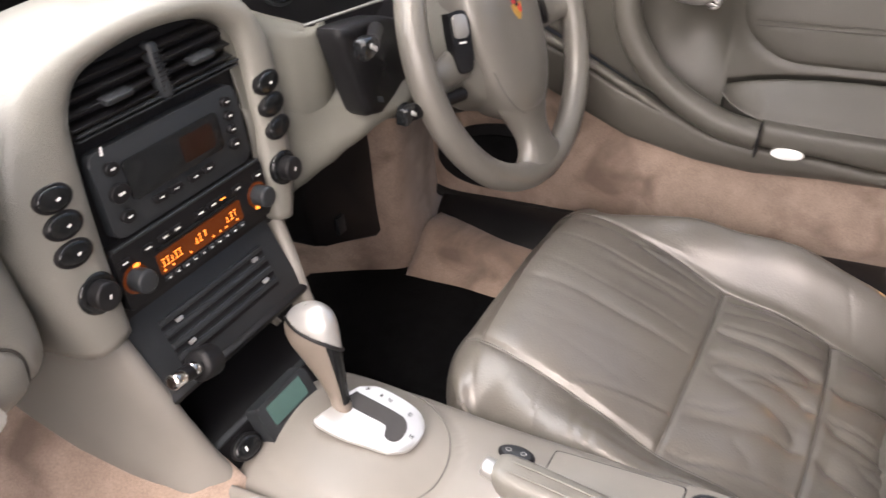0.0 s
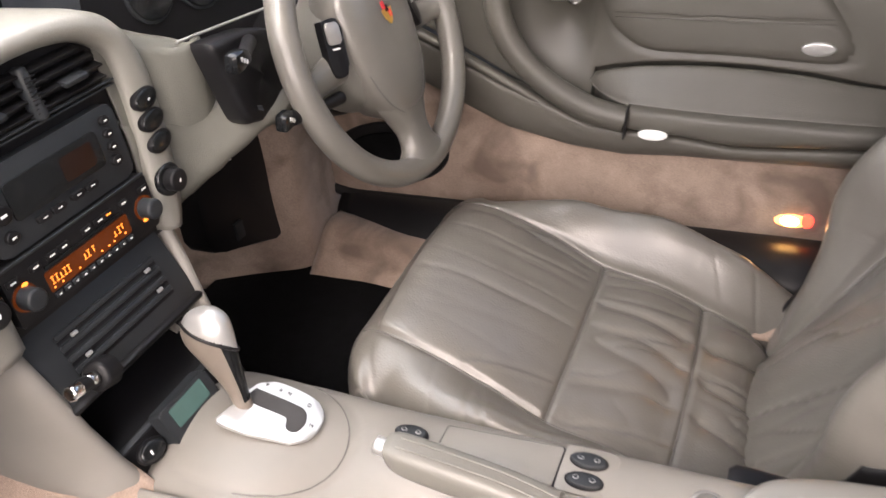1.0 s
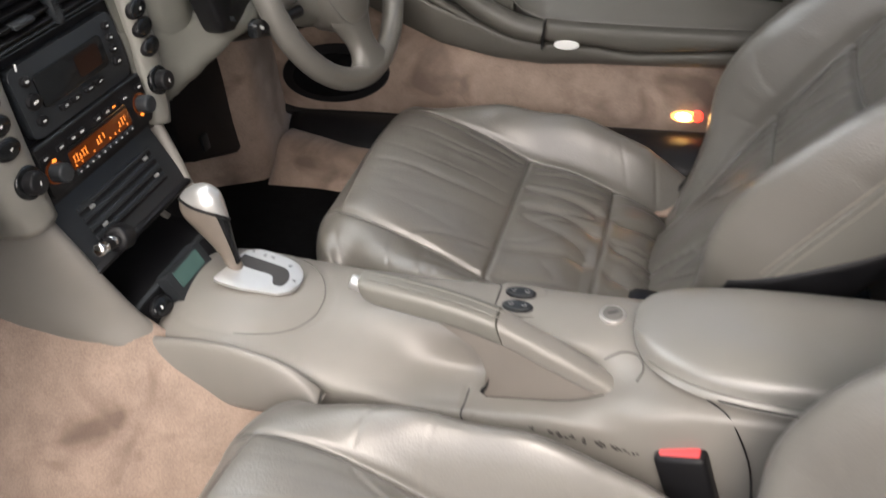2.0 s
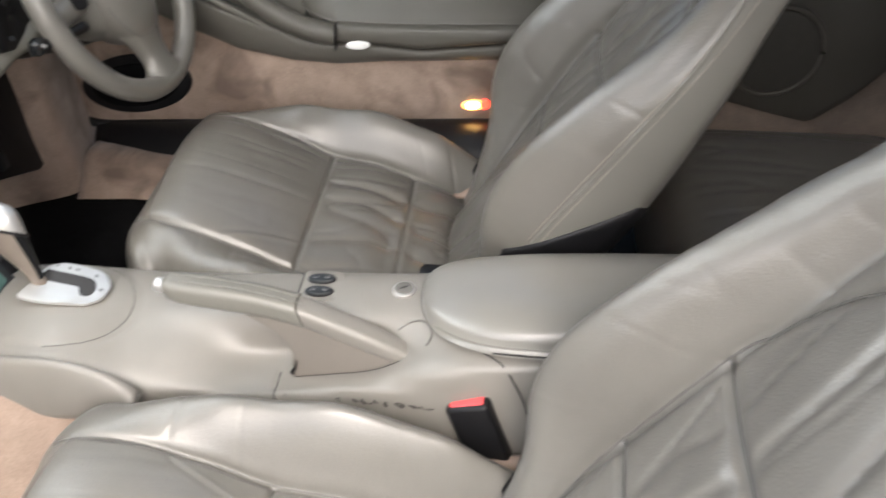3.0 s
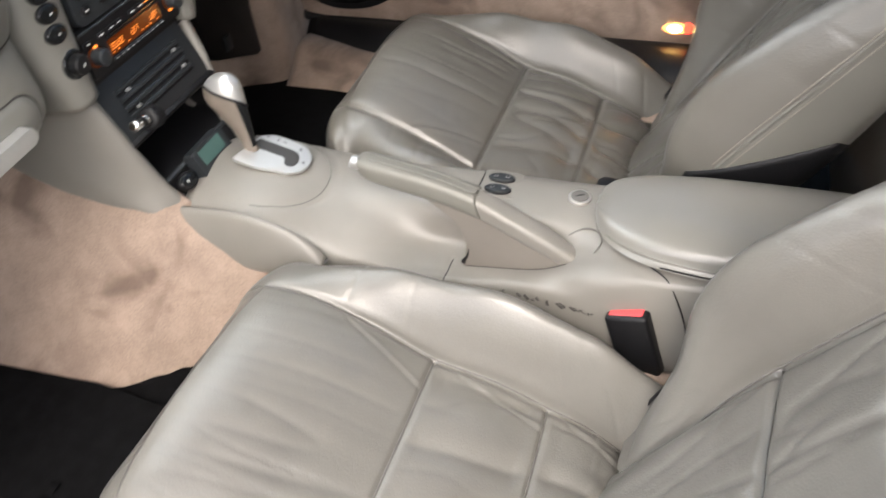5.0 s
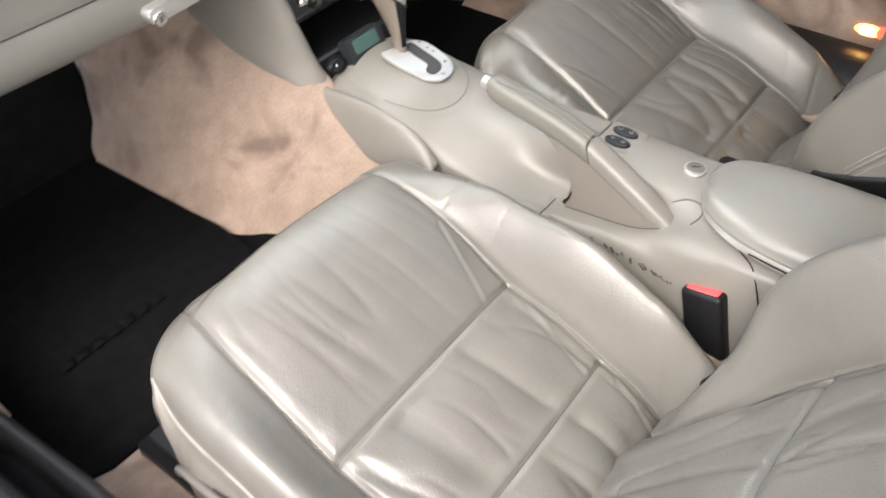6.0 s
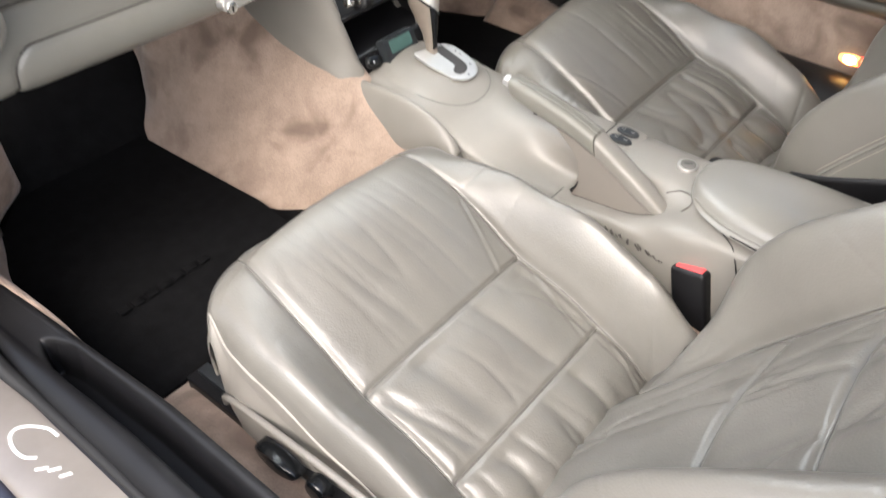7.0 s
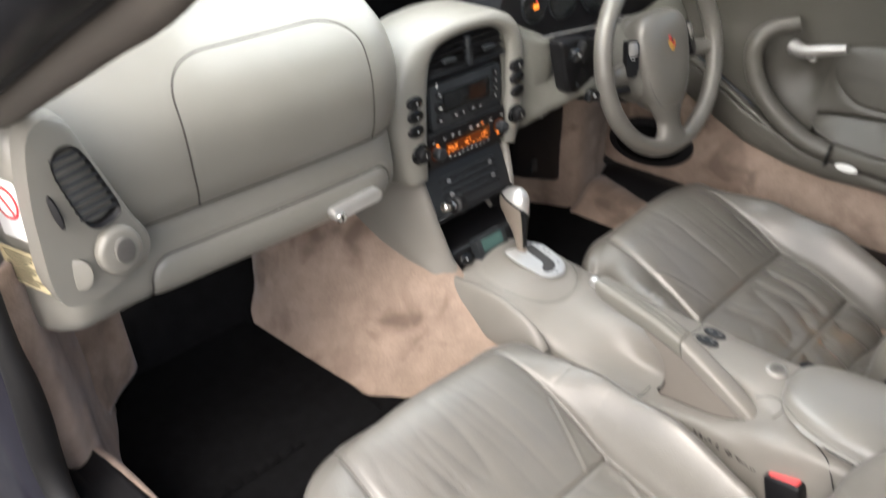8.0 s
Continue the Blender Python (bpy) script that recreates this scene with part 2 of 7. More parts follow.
def sheet(name, a, mat, parent=None, label="", closed=False, mask=None, auto=None, flip=False, thick=0.0):
    """A grid of places a[rows, columns] as a mesh; mask picks the cells."""
    r, c = a.shape[:2]
    cells = [(i, j) for i in range(r - 1) for j in range(c if closed else c - 1) if mask is None or mask[i, j]]
    index, verts, faces = {}, [], []

    def vid(i, j):
        j %= c
        if (i, j) not in index:
            index[i, j] = len(verts)
            verts.append(a[i, j])
        return index[i, j]
    for i, j in cells:
        q = (vid(i, j), vid(i, j + 1), vid(i + 1, j + 1), vid(i + 1, j))
        faces.append(q[::-1] if flip else q)
    ob = mesh(name, verts, faces, mat, parent, label, True, auto)
    if mask is not None:
        # one smooth shading across parts that share a skin
        g_ = np.concatenate([a[:, -2:], a, a[:, :2]], 1) if closed else a
        nn_ = normals(g_)[:, 2:-2] if closed else normals(g_)
        vn = np.array([nn_[i, j] for i, j in index])
        own = np.array([v.normal[:] for v in ob.data.vertices])
        if np.sum(vn * own) < 0:
            vn = -vn
        ob.data.normals_split_custom_set_from_vertices([tuple(map(float, v)) for v in vn])
    if thick:
        md = ob.modifiers.new("thickness", "SOLIDIFY")
        md.thickness = thick
        md.offset = -1
    return ob


def loft(name, rings, mat, parent=None, label="", n=40, rows=30, closed=True, caps=True, auto=50, smooth_rows=True):
    """A skin over rings of places, each smoothed to n points."""
    rs = []
    for ring in rings:
        rs.append(catmull([tuple(p) for p in ring], n, closed))
    a = np.array(rs)
    if smooth_rows:
        flat = catmull(a.reshape(len(a), -1), rows)
        a = flat.reshape(rows, a.shape[1], 3)
    verts = a.reshape(-1, 3).tolist()
    r, c = a.shape[:2]
    faces = [(i * c + j, i * c + (j + 1) % c, (i + 1) * c + (j + 1) % c, (i + 1) * c + j) for i in range(r - 1) for j in range(c if closed else c - 1)]
    if closed and caps:
        faces += [tuple(range(c))[::-1], tuple((r - 1) * c + j for j in range(c))]
    bm = bmesh.new()
    vs = [bm.verts.new(v) for v in verts]
    for f in faces:
        bm.faces.new([vs[k] for k in f])
    return bm_part(name, bm, mat, parent, label, auto)


def tube(name, pts, radius, mat, parent=None, label="", n=12, rows=40, flat=1.0, upv=(0, 0, 1), closed=False):
    """A round bar along a smooth line; radius may be a list that follows the points."""
    p = np.array(pts, float)
    rad = np.full(len(p), radius, float) if np.isscalar(radius) else np.array(radius, float)
    if closed:
        p = np.vstack([p, p[:1]])
        rad = np.append(rad, rad[0])
    q = catmull(np.hstack([p, rad[:, None]]), rows)
    c, rr = q[:, :3], q[:, 3]
    t = np.gradient(c, axis=0)
    t /= np.linalg.norm(t, axis=1, keepdims=True)
    upv = np.array(upv, float)
    s = np.cross(t, upv)
    s /= np.linalg.norm(s, axis=1, keepdims=True) + 1e-9
    w = np.cross(s, t)
    an = np.linspace(0, 2 * np.pi, n, endpoint=False)
    a = c[:, None, :] + rr[:, None, None] * (np.cos(an)[None, :, None] * s[:, None, :] + flat * np.sin(an)[None, :, None] * w[:, None, :])
    verts = a.reshape(-1, 3)
    faces = [(i * n + j, i * n + (j + 1) % n, (i + 1) * n + (j + 1) % n, (i + 1) * n + j) for i in range(rows - 1) for j in range(n)]
    if not closed:
        faces += [tuple(range(n))[::-1], tuple((rows - 1) * n + j for j in range(n))]
    bm = bmesh.new()
    vs = [bm.verts.new(v) for v in verts]
    for f in faces:
        bm.faces.new([vs[k] for k in f])
    return bm_part(name, bm, mat, parent, label, 60)


def plate(name, outline, depth, m, mat, parent=None, label="", bevel=0.001):
    """A flat plate of the given outline in the xy plane of m, its face at z = 0 and its back at -depth."""
    bm = bmesh.new()
    top = [bm.verts.new((x, y, 0)) for x, y in outline]
    low = [bm.verts.new((x, y, -depth)) for x, y in outline]
    k = len(outline)
    face = bm.faces.new(top)
    bm.faces.new(low[::-1])
    for i in range(k):
        bm.faces.new((top[i], low[i], low[(i + 1) % k], top[(i + 1) % k]))
    if bevel:
        bmesh.ops.bevel(bm, geom=list(face.edges), offset=bevel, segments=2, affect="EDGES", profile=0.5)
    bm.transform(m)
    return bm_part(name, bm, mat, parent, label)


def rounded(w, h, r, n=6, cx=0.0, cy=0.0):
    out = []
    for sx, sy, a0 in ((1, 1, 0), (-1, 1, 90), (-1, -1, 180), (1, -1, 270)):
        for k in range(n + 1):
            a = radians(a0 + 90 * k / n)
            out.append((cx + sx * (w / 2 - r) + r * math.cos(a), cy + sy * (h / 2 - r) + r * math.sin(a)))
    return out


def fbm(x, y, z=0.0):
    return noise.noise(Vector((x, y, z)))


def text(name, body, size, m, mat, parent, label=""):
    cu = bpy.data.curves.new(name, "FONT")
    cu.body, cu.size, cu.extrude, cu.align_x, cu.align_y = body, size, 0.0002, "CENTER", "CENTER"
    tmp = bpy.data.objects.new(name, cu)
    me = bpy.data.meshes.new_from_object(tmp)
    bpy.data.objects.remove(tmp)
    me.transform(m)
    v = [x.co.copy() for x in me.vertices]
    f = [list(p.vertices) for p in me.polygons]
    bpy.data.meshes.remove(me)
    return mesh(name, v, f, mat, parent, label, False)

# ---- the car's shell ----
FLOOR = 0.02


def wall_sheet(name, pts, along, mat, label, category, thick=0.01, n=30, rows=20, kind="structure", parent=None):
    """A panel swept from the line pts by the vector along."""
    line = catmull(pts, n)
    a = np.array([line + np.array(along) * k for k in np.linspace(0, 1, rows)])
    ob = sheet(name, a, mat, parent, label if not parent else label, thick=thick)
    return tagged(ob, label, category, "", kind)


ground = mesh("ground", [(-400, -400, -0.3), (400, -400, -0.3), (400, 400, -0.3), (-400, 400, -0.3)], [(0, 1, 2, 3)], ASPHALT, smooth=False)
tagged(ground, "grey asphalt under and around the car", "ground", kind="structure")

floor = wall_sheet("floor", [(-0.71, -0.9, -0.06), (-0.71, 0.2, -0.06), (-0.71, 0.8, FLOOR - 0.018), (-0.71, 1.42, FLOOR - 0.018)], (1.36, 0, 0), BLACKCARPET, "black carpeted car floor", "floor", thick=0.006, rows=4)
wall_sheet("wall_front", [(-0.74, 1.40, FLOOR - 0.02), (-0.74, 1.48, 0.06), (-0.74, 1.62, 0.3), (-0.74, 1.64, 0.75)], (1.48, 0, 0), BLACKCARPET, "dark carpeted bulkhead in the footwells", "bulkhead", thick=0.02, rows=4)
wall_sheet("wall_rear", [(-0.74, -0.95, -0.1), (-0.74, -1.0, 0.3), (-0.74, -1.05, 0.62), (-0.74, -0.98, 0.88)], (1.48, 0, 0), CARPET, "carpeted rear bulkhead behind the seats", "bulkhead", thick=0.02, rows=4)
roof = wall_sheet("ceiling", [(-0.50, 0.72, 0.985), (-0.50, 0.4, 1.035), (-0.50, -0.2, 1.03), (-0.50, -0.6, 0.98), (-0.50, -0.95, 0.86)], (1.05, 0, 0), HEADLINER, "plain fabric headliner of the roof", "ceiling", thick=0.02, rows=8)

# windscreen and its pillars
screen = wall_sheet("window_1", [(-0.70, 1.62, 0.74), (-0.64, 1.15, 0.90), (-0.58, 0.74, 1.0)], (1.40, 0, 0), GLASS, "clear windscreen glass", "window", thick=0.004, rows=4)
screen.visible_shadow = False
def pillar_line(side, dx, dz):
    pts = [(side * (0.712 + dx), y, 0.629 + (1.144 - y) * 0.444 + dz) for y in (1.36, 1.20, 1.05, 0.90, 0.75, 0.64)]
    return pts + [(side * (0.675 + dx), 0.60, 0.905 + dz), (side * (0.62 + dx), 0.62, 0.955 + 0.6 * dz), (side * (0.58 + 0.5 * dx), 0.68, 0.985 + 0.3 * dz)]


for side in (-1, 1):
    nm = "trim_1" if side < 0 else "trim_2"
    p = tagged(tube(nm, pillar_line(side, 0.045, 0.062), 0.036, BLACK, n=16, rows=60), "black windscreen pillar with its rubber door seal", "pillar", kind="structure")
    tube("pillar_trim", pillar_line(side, 0.0, 0.019), 0.019, PILLARTRIM, p, "brown-taupe inner pillar trim", n=14, rows=60)
    tube("pillar_seal", pillar_line(side, 0.026, 0.034), 0.011, RUBBER, p, "black rubber door seal", n=10, rows=60)
header = tube("trim_3", [(-0.62, 0.72, 0.965), (-0.58, 0.70, 0.99), (-0.3, 0.68, 1.01), (0, 0.675, 1.015), (0.3, 0.68, 1.01), (0.58, 0.70, 0.99), (0.62, 0.72, 0.965)], 0.028, BLACK, n=14, rows=50)
tagged(header, "black header rail over the windscreen", "header rail", kind="structure")
for side in (-1, 1):
    q = wall_sheet("wall_west_quarter" if side < 0 else "wall_east_quarter", [(side * 0.74, -1.0, 0.0), (side * 0.75, -1.0, 0.3), (side * 0.70, -1.0, 0.6), (side * 0.60, -1.0, 0.86)], (0, 0.85 if side > 0 else 0.92, 0), DOORVINYL, "rear side wall of the car", "wall", thick=0.02, rows=4)


# ---- passenger footwell ----
tun = []
for y, xf, xt, zt in ((1.60, -0.20, -0.16, 0.42), (1.48, -0.245, -0.155, 0.42), (1.42, -0.278, -0.15, 0.42), (1.39, -0.285, -0.147, 0.415), (1.30, -0.285, -0.14, 0.40), (1.22, -0.283, -0.125, 0.32), (1.15, -0.277, -0.12, 0.275), (1.09, -0.271, -0.115, 0.245), (1.055, -0.262, -0.111, 0.23), (1.02, -0.234, -0.109, 0.205), (0.98, -0.203, -0.108, 0.175), (0.905, -0.185, -0.102, 0.13), (0.84, -0.16, -0.096, 0.10), (0.75, -0.14, -0.086, 0.06), (0.5, -0.12, -0.086, 0.03), (0.0, -0.115, -0.086, 0.02)):
    tun.append([(xf - 0.012, y, FLOOR - 0.015), (xf + 0.002, y, FLOOR + 0.008), (xf + 0.02, y, FLOOR + 0.035), (0.62 * xf + 0.38 * xt, y, 0.40 * zt + 0.01), (0.25 * xf + 0.75 * xt, y, 0.80 * zt), (xt, y, zt), (xt + 0.03, y, zt + 0.012)])
tun_a = np.array([catmull(r, 40) for r in tun])
tun_a = catmull(tun_a.reshape(len(tun_a), -1), 90).reshape(90, 40, 3)
tn = normals(tun_a)
bumpy = np.array([[0.004 * fbm(p[1] * 9, p[2] * 9, 3.0) + 0.003 * fbm(p[1] * 25, p[2] * 25, 7.0) for p in r] for r in tun_a])
fold = np.array([[-0.004 * math.exp(-((p[1] - 1.03 - 0.25 * (p[2] - 0.1)) / 0.005) ** 2) for p in r] for r in tun_a])
tun_a = tun_a + tn * (bumpy + fold)[:, :, None]
tagged(sheet("tunnel_carpet", tun_a, CARPET, thick=0.006), "stained pinkish beige carpet over the transmission tunnel", "carpet", kind="structure")
# the driver's side of the tunnel
tun_d = np.array([catmull([(0.16, y, FLOOR - 0.01), (0.145, y, FLOOR + 0.02), (0.128, y, 0.15 if y > 1.0 else 0.05), (0.112, y, 0.30 if y > 1.05 else 0.08)], 20) for y in np.linspace(1.6, 0.0, 60)])
tagged(sheet("tunnel_carpet", tun_d, CARPET, thick=0.006), "beige carpet on the driver side of the transmission tunnel", "carpet", kind="structure")
# kick panel at the hinge side and the foot board in front of it
kick = []
for k, (y, x) in enumerate(((1.085, -0.776), (1.062, -0.766), (1.066, -0.753), (1.08, -0.738), (1.115, -0.724), (1.15, -0.711), (1.19, -0.700), (1.24, -0.686), (1.30, -0.660), (1.36, -0.64), (1.45, -0.62))):
    back = 0.11 * min(1.0, max(0.0, (-0.705 - x) / 0.045))
    kick.append([(x + 0.02, y + back, FLOOR - 0.01), (x, y + back, FLOOR + 0.06), (x - 0.002, y + 0.7 * back, 0.17), (x - 0.006, y + 0.01 + 0.3 * back, 0.25), (x - 0.012, y + 0.02, 0.42), (x - 0.012, y + 0.02, 0.5)])
kick_a = np.array([catmull(r, 24) for r in kick])
kick_a = catmull(kick_a.reshape(len(kick_a), -1), 50).reshape(50, 24, 3)
tagged(sheet("wall_west_kick", kick_a, CARPET, thick=0.012), "worn beige carpet kick panel beside the passenger footwell", "carpet", kind="structure")
fb = [[(-0.66, 1.33, 0.24), (-0.60, 1.345, 0.25), (-0.56, 1.36, 0.24), (-0.545, 1.40, 0.22)],
      [(-0.66, 1.30, 0.12), (-0.60, 1.345, 0.13), (-0.555, 1.365, 0.12), (-0.54, 1.41, 0.12)],
      [(-0.665, 1.285, 0.03), (-0.61, 1.33, 0.05), (-0.55, 1.375, 0.055), (-0.535, 1.42, 0.05)]]
fb_a = np.array([catmull(r, 20) for r in fb])
fb_a = catmull(fb_a.reshape(3, -1), 24).reshape(24, 20, 3)
tagged(sheet("carpet_block", fb_a, CARPET, thick=0.03, flip=True), "small beige carpeted block beside the footwell", "carpet", kind="structure")

# ---- the passenger sill ----
sill = thing("door_sill", (-0.75, 0.5, 0.0), "black plastic door sill with a brushed metal kick plate", "door sill", kind="structure")
ys = np.concatenate([np.linspace(1.19, 1.0, 26), np.linspace(0.997, 0.88, 50), np.linspace(0.87, -0.3, 40)])
inner = [(-0.702, 0.0), (-0.700, 0.07), (-0.700, 0.118), (-0.7012, 0.130), (-0.7035, 0.133), (-0.7065, 0.130), (-0.726, 0.122), (-0.744, 0.119), (-0.756, 0.121), (-0.768, 0.112), (-0.777, 0.096), (-0.785, 0.094), (-0.79, 0.084)]
up_front = lambda y: -0.05 * min(1.0, max(0.0, (y - 1.14) / 0.05)) ** 2
sill_a = []
for y in ys:
    half_w = 0.0195 * math.sqrt(min(1.0, max(0.0, (0.969 - y) / 0.05))) + 1e-6
    run = -0.075 * max(0.0, y - 0.76)
    row = []
    for x, z in inner:
        row.append((-0.685 + (x + 0.70) * 1.08 + run * min(1.0, 1 + (x + 0.70) / 0.09), y, z + (up_front(y) if z > 0.05 else 0)))
    row = catmull(row, 150)
    xx = (row[:, 0] - run * 0.7 + 0.685) / 1.08 - 0.70
    row[:, 2] -= 0.06 * min(1.0, max(0.0, (0.969 - y) / 0.012)) * np.clip(1 - (np.abs(xx + 0.7265) / half_w) ** 8, 0, 1)
    sill_a.append(row)
sheet("sill_trim", np.array(sill_a), BLACK, sill, "matt black sill trim with a long storage bin", thick=0.004, flip=True)
plate_pts = [[(-0.778 - 0.028 * (y - 0.99), y, 0.090), (-0.784 - 0.028 * (y - 0.99), y, 0.094), (-0.83, y, 0.0935), (-0.85, y, 0.088), (-0.856, y, 0.078)] for y in np.linspace(1.02, -0.2, 40)]
sheet("kick_plate", np.array([catmull(r, 16) for r in plate_pts]), SILLPLATE, sill, "brushed metal sill plate with plain white strokes", thick=0.003, flip=True)
outer = [[(-0.853, y, 0.08), (-0.866, y, 0.076), (-0.878, y, 0.05), (-0.884, y, -0.05), (-0.87, y, -0.13)] for y in np.linspace(1.25, -0.3, 30)]
sheet("outer_sill", np.array([catmull(r, 16) for r in outer]), PAINT, sill, "dark metallic painted outer sill", thick=0.004, flip=True)
# white mark on the plate, drawn as plain strokes
scr = [[(-0.785, 0.847), (-0.787, 0.865), (-0.798, 0.884), (-0.811, 0.894), (-0.822, 0.889), (-0.828, 0.870), (-0.826, 0.851), (-0.817, 0.839)],
       [(-0.815, 0.817), (-0.827, 0.826)], [(-0.806, 0.806), (-0.818, 0.813)], [(-0.802, 0.790), (-0.814, 0.797)]]
for st_ in scr:
    tube("mark_stroke", [(x, y, 0.0975) for x, y in st_], 0.0021, WHITE, sill, "plain white stroke", n=6, rows=40, flat=0.4)
# the carpet's rolled edge inside the sill, running out to a point
roll_edge = tube("floor_carpet", [(-0.722, 1.185, 0.124), (-0.708, 1.11, 0.127), (-0.701, 1.04, 0.126), (-0.6945, 0.98, 0.121), (-0.690, 0.94, 0.112)], [0.011, 0.010, 0.008, 0.005, 0.001], CARPET, None, n=10, rows=30)
tagged(roll_edge, "rolled beige carpet edge along the sill", "carpet", kind="structure")
# rubber seal at the door's front edge
seal = tube("door_seal", [(-0.770, 0.3, 0.098), (-0.770, 0.8, 0.099), (-0.778, 0.98, 0.112), (-0.788, 1.06, 0.150), (-0.787, 1.085, 0.21), (-0.787, 1.066, 0.29), (-0.788, 1.05, 0.36), (-0.79, 1.045, 0.43), (-0.787, 1.05, 0.55), (-0.778, 1.06, 0.66), (-0.768, 1.02, 0.725), (-0.755, 0.86, 0.80), (-0.745, 0.70, 0.87)], [0.007, 0.007, 0.011, 0.017, 0.021, 0.021, 0.018, 0.014, 0.014, 0.013, 0.013, 0.013, 0.013], RUBBER, None, n=12, rows=110, upv=(1, 0, 0))
tagged(seal, "black rubber door seal along the opening", "door seal", kind="structure")
jamb = wall_sheet("wall_west_jamb", [(-0.80, 1.05, -0.1), (-0.80, 1.07, 0.12), (-0.80, 1.08, 0.4), (-0.79, 1.08, 0.66)], (-0.06, 0.3, 0), PAINT, "dark painted door jamb at the hinges", "body panel", thick=0.01, rows=4)

# beige carpet under the seats
uc_ = np.array([[(x, y, FLOOR + (0.006 if y < 0.84 else -0.004) + 0.002 * fbm(x * 12, y * 12, 1)) for x in np.linspace(-0.70, -0.575, 20)] for y in np.linspace(0.87, -0.1, 60)])
tagged(sheet("floor_carpet", uc_, CARPET, thick=0.006, flip=True), "worn beige carpet under the passenger seat", "carpet", kind="structure")

# ---- mats ----


def floor_mat(outline, label, bars):
    m = plate("floor_mat", outline, 0.012, pose(0, 0, FLOOR + 0.003), BLACKCARPET, bevel=0.004)
    tagged(m, label, "floor mat", "floor mats")
    for x0, x1, y in bars:
        n = 7
        for k in range(n):
            a = x0 + (x1 - x0) * k / n
            b = a + (x1 - x0) / n * 0.72
            o = plate("stitched_bar", [(a, y - 0.007), (b, y - 0.007), (b, y + 0.007), (a, y + 0.007)], 0.0015, pose(0, 0, FLOOR + 0.0096), BLACKCARPET, m, "raised black stitched bar", bevel=0.0008)
    return m


floor_mat([(-0.645, 0.86), (-0.30, 0.86), (-0.285, 1.08), (-0.30, 1.41), (-0.55, 1.41), (-0.675, 1.27), (-0.697, 1.18), (-0.697, 0.88)], "black carpet mat in the passenger footwell", [(-0.60, -0.43, 1.03)])
floor_mat([(0.23, 0.86), (0.56, 0.9), (0.55, 1.18), (0.45, 1.36), (0.24, 1.36)], "black carpet mat in the driver footwell", [])

# ---- seats ----


def ridges(x, y, seed):
    n = fbm(x, y, seed)
    return 1 - min(1, abs(n) * 3.2)


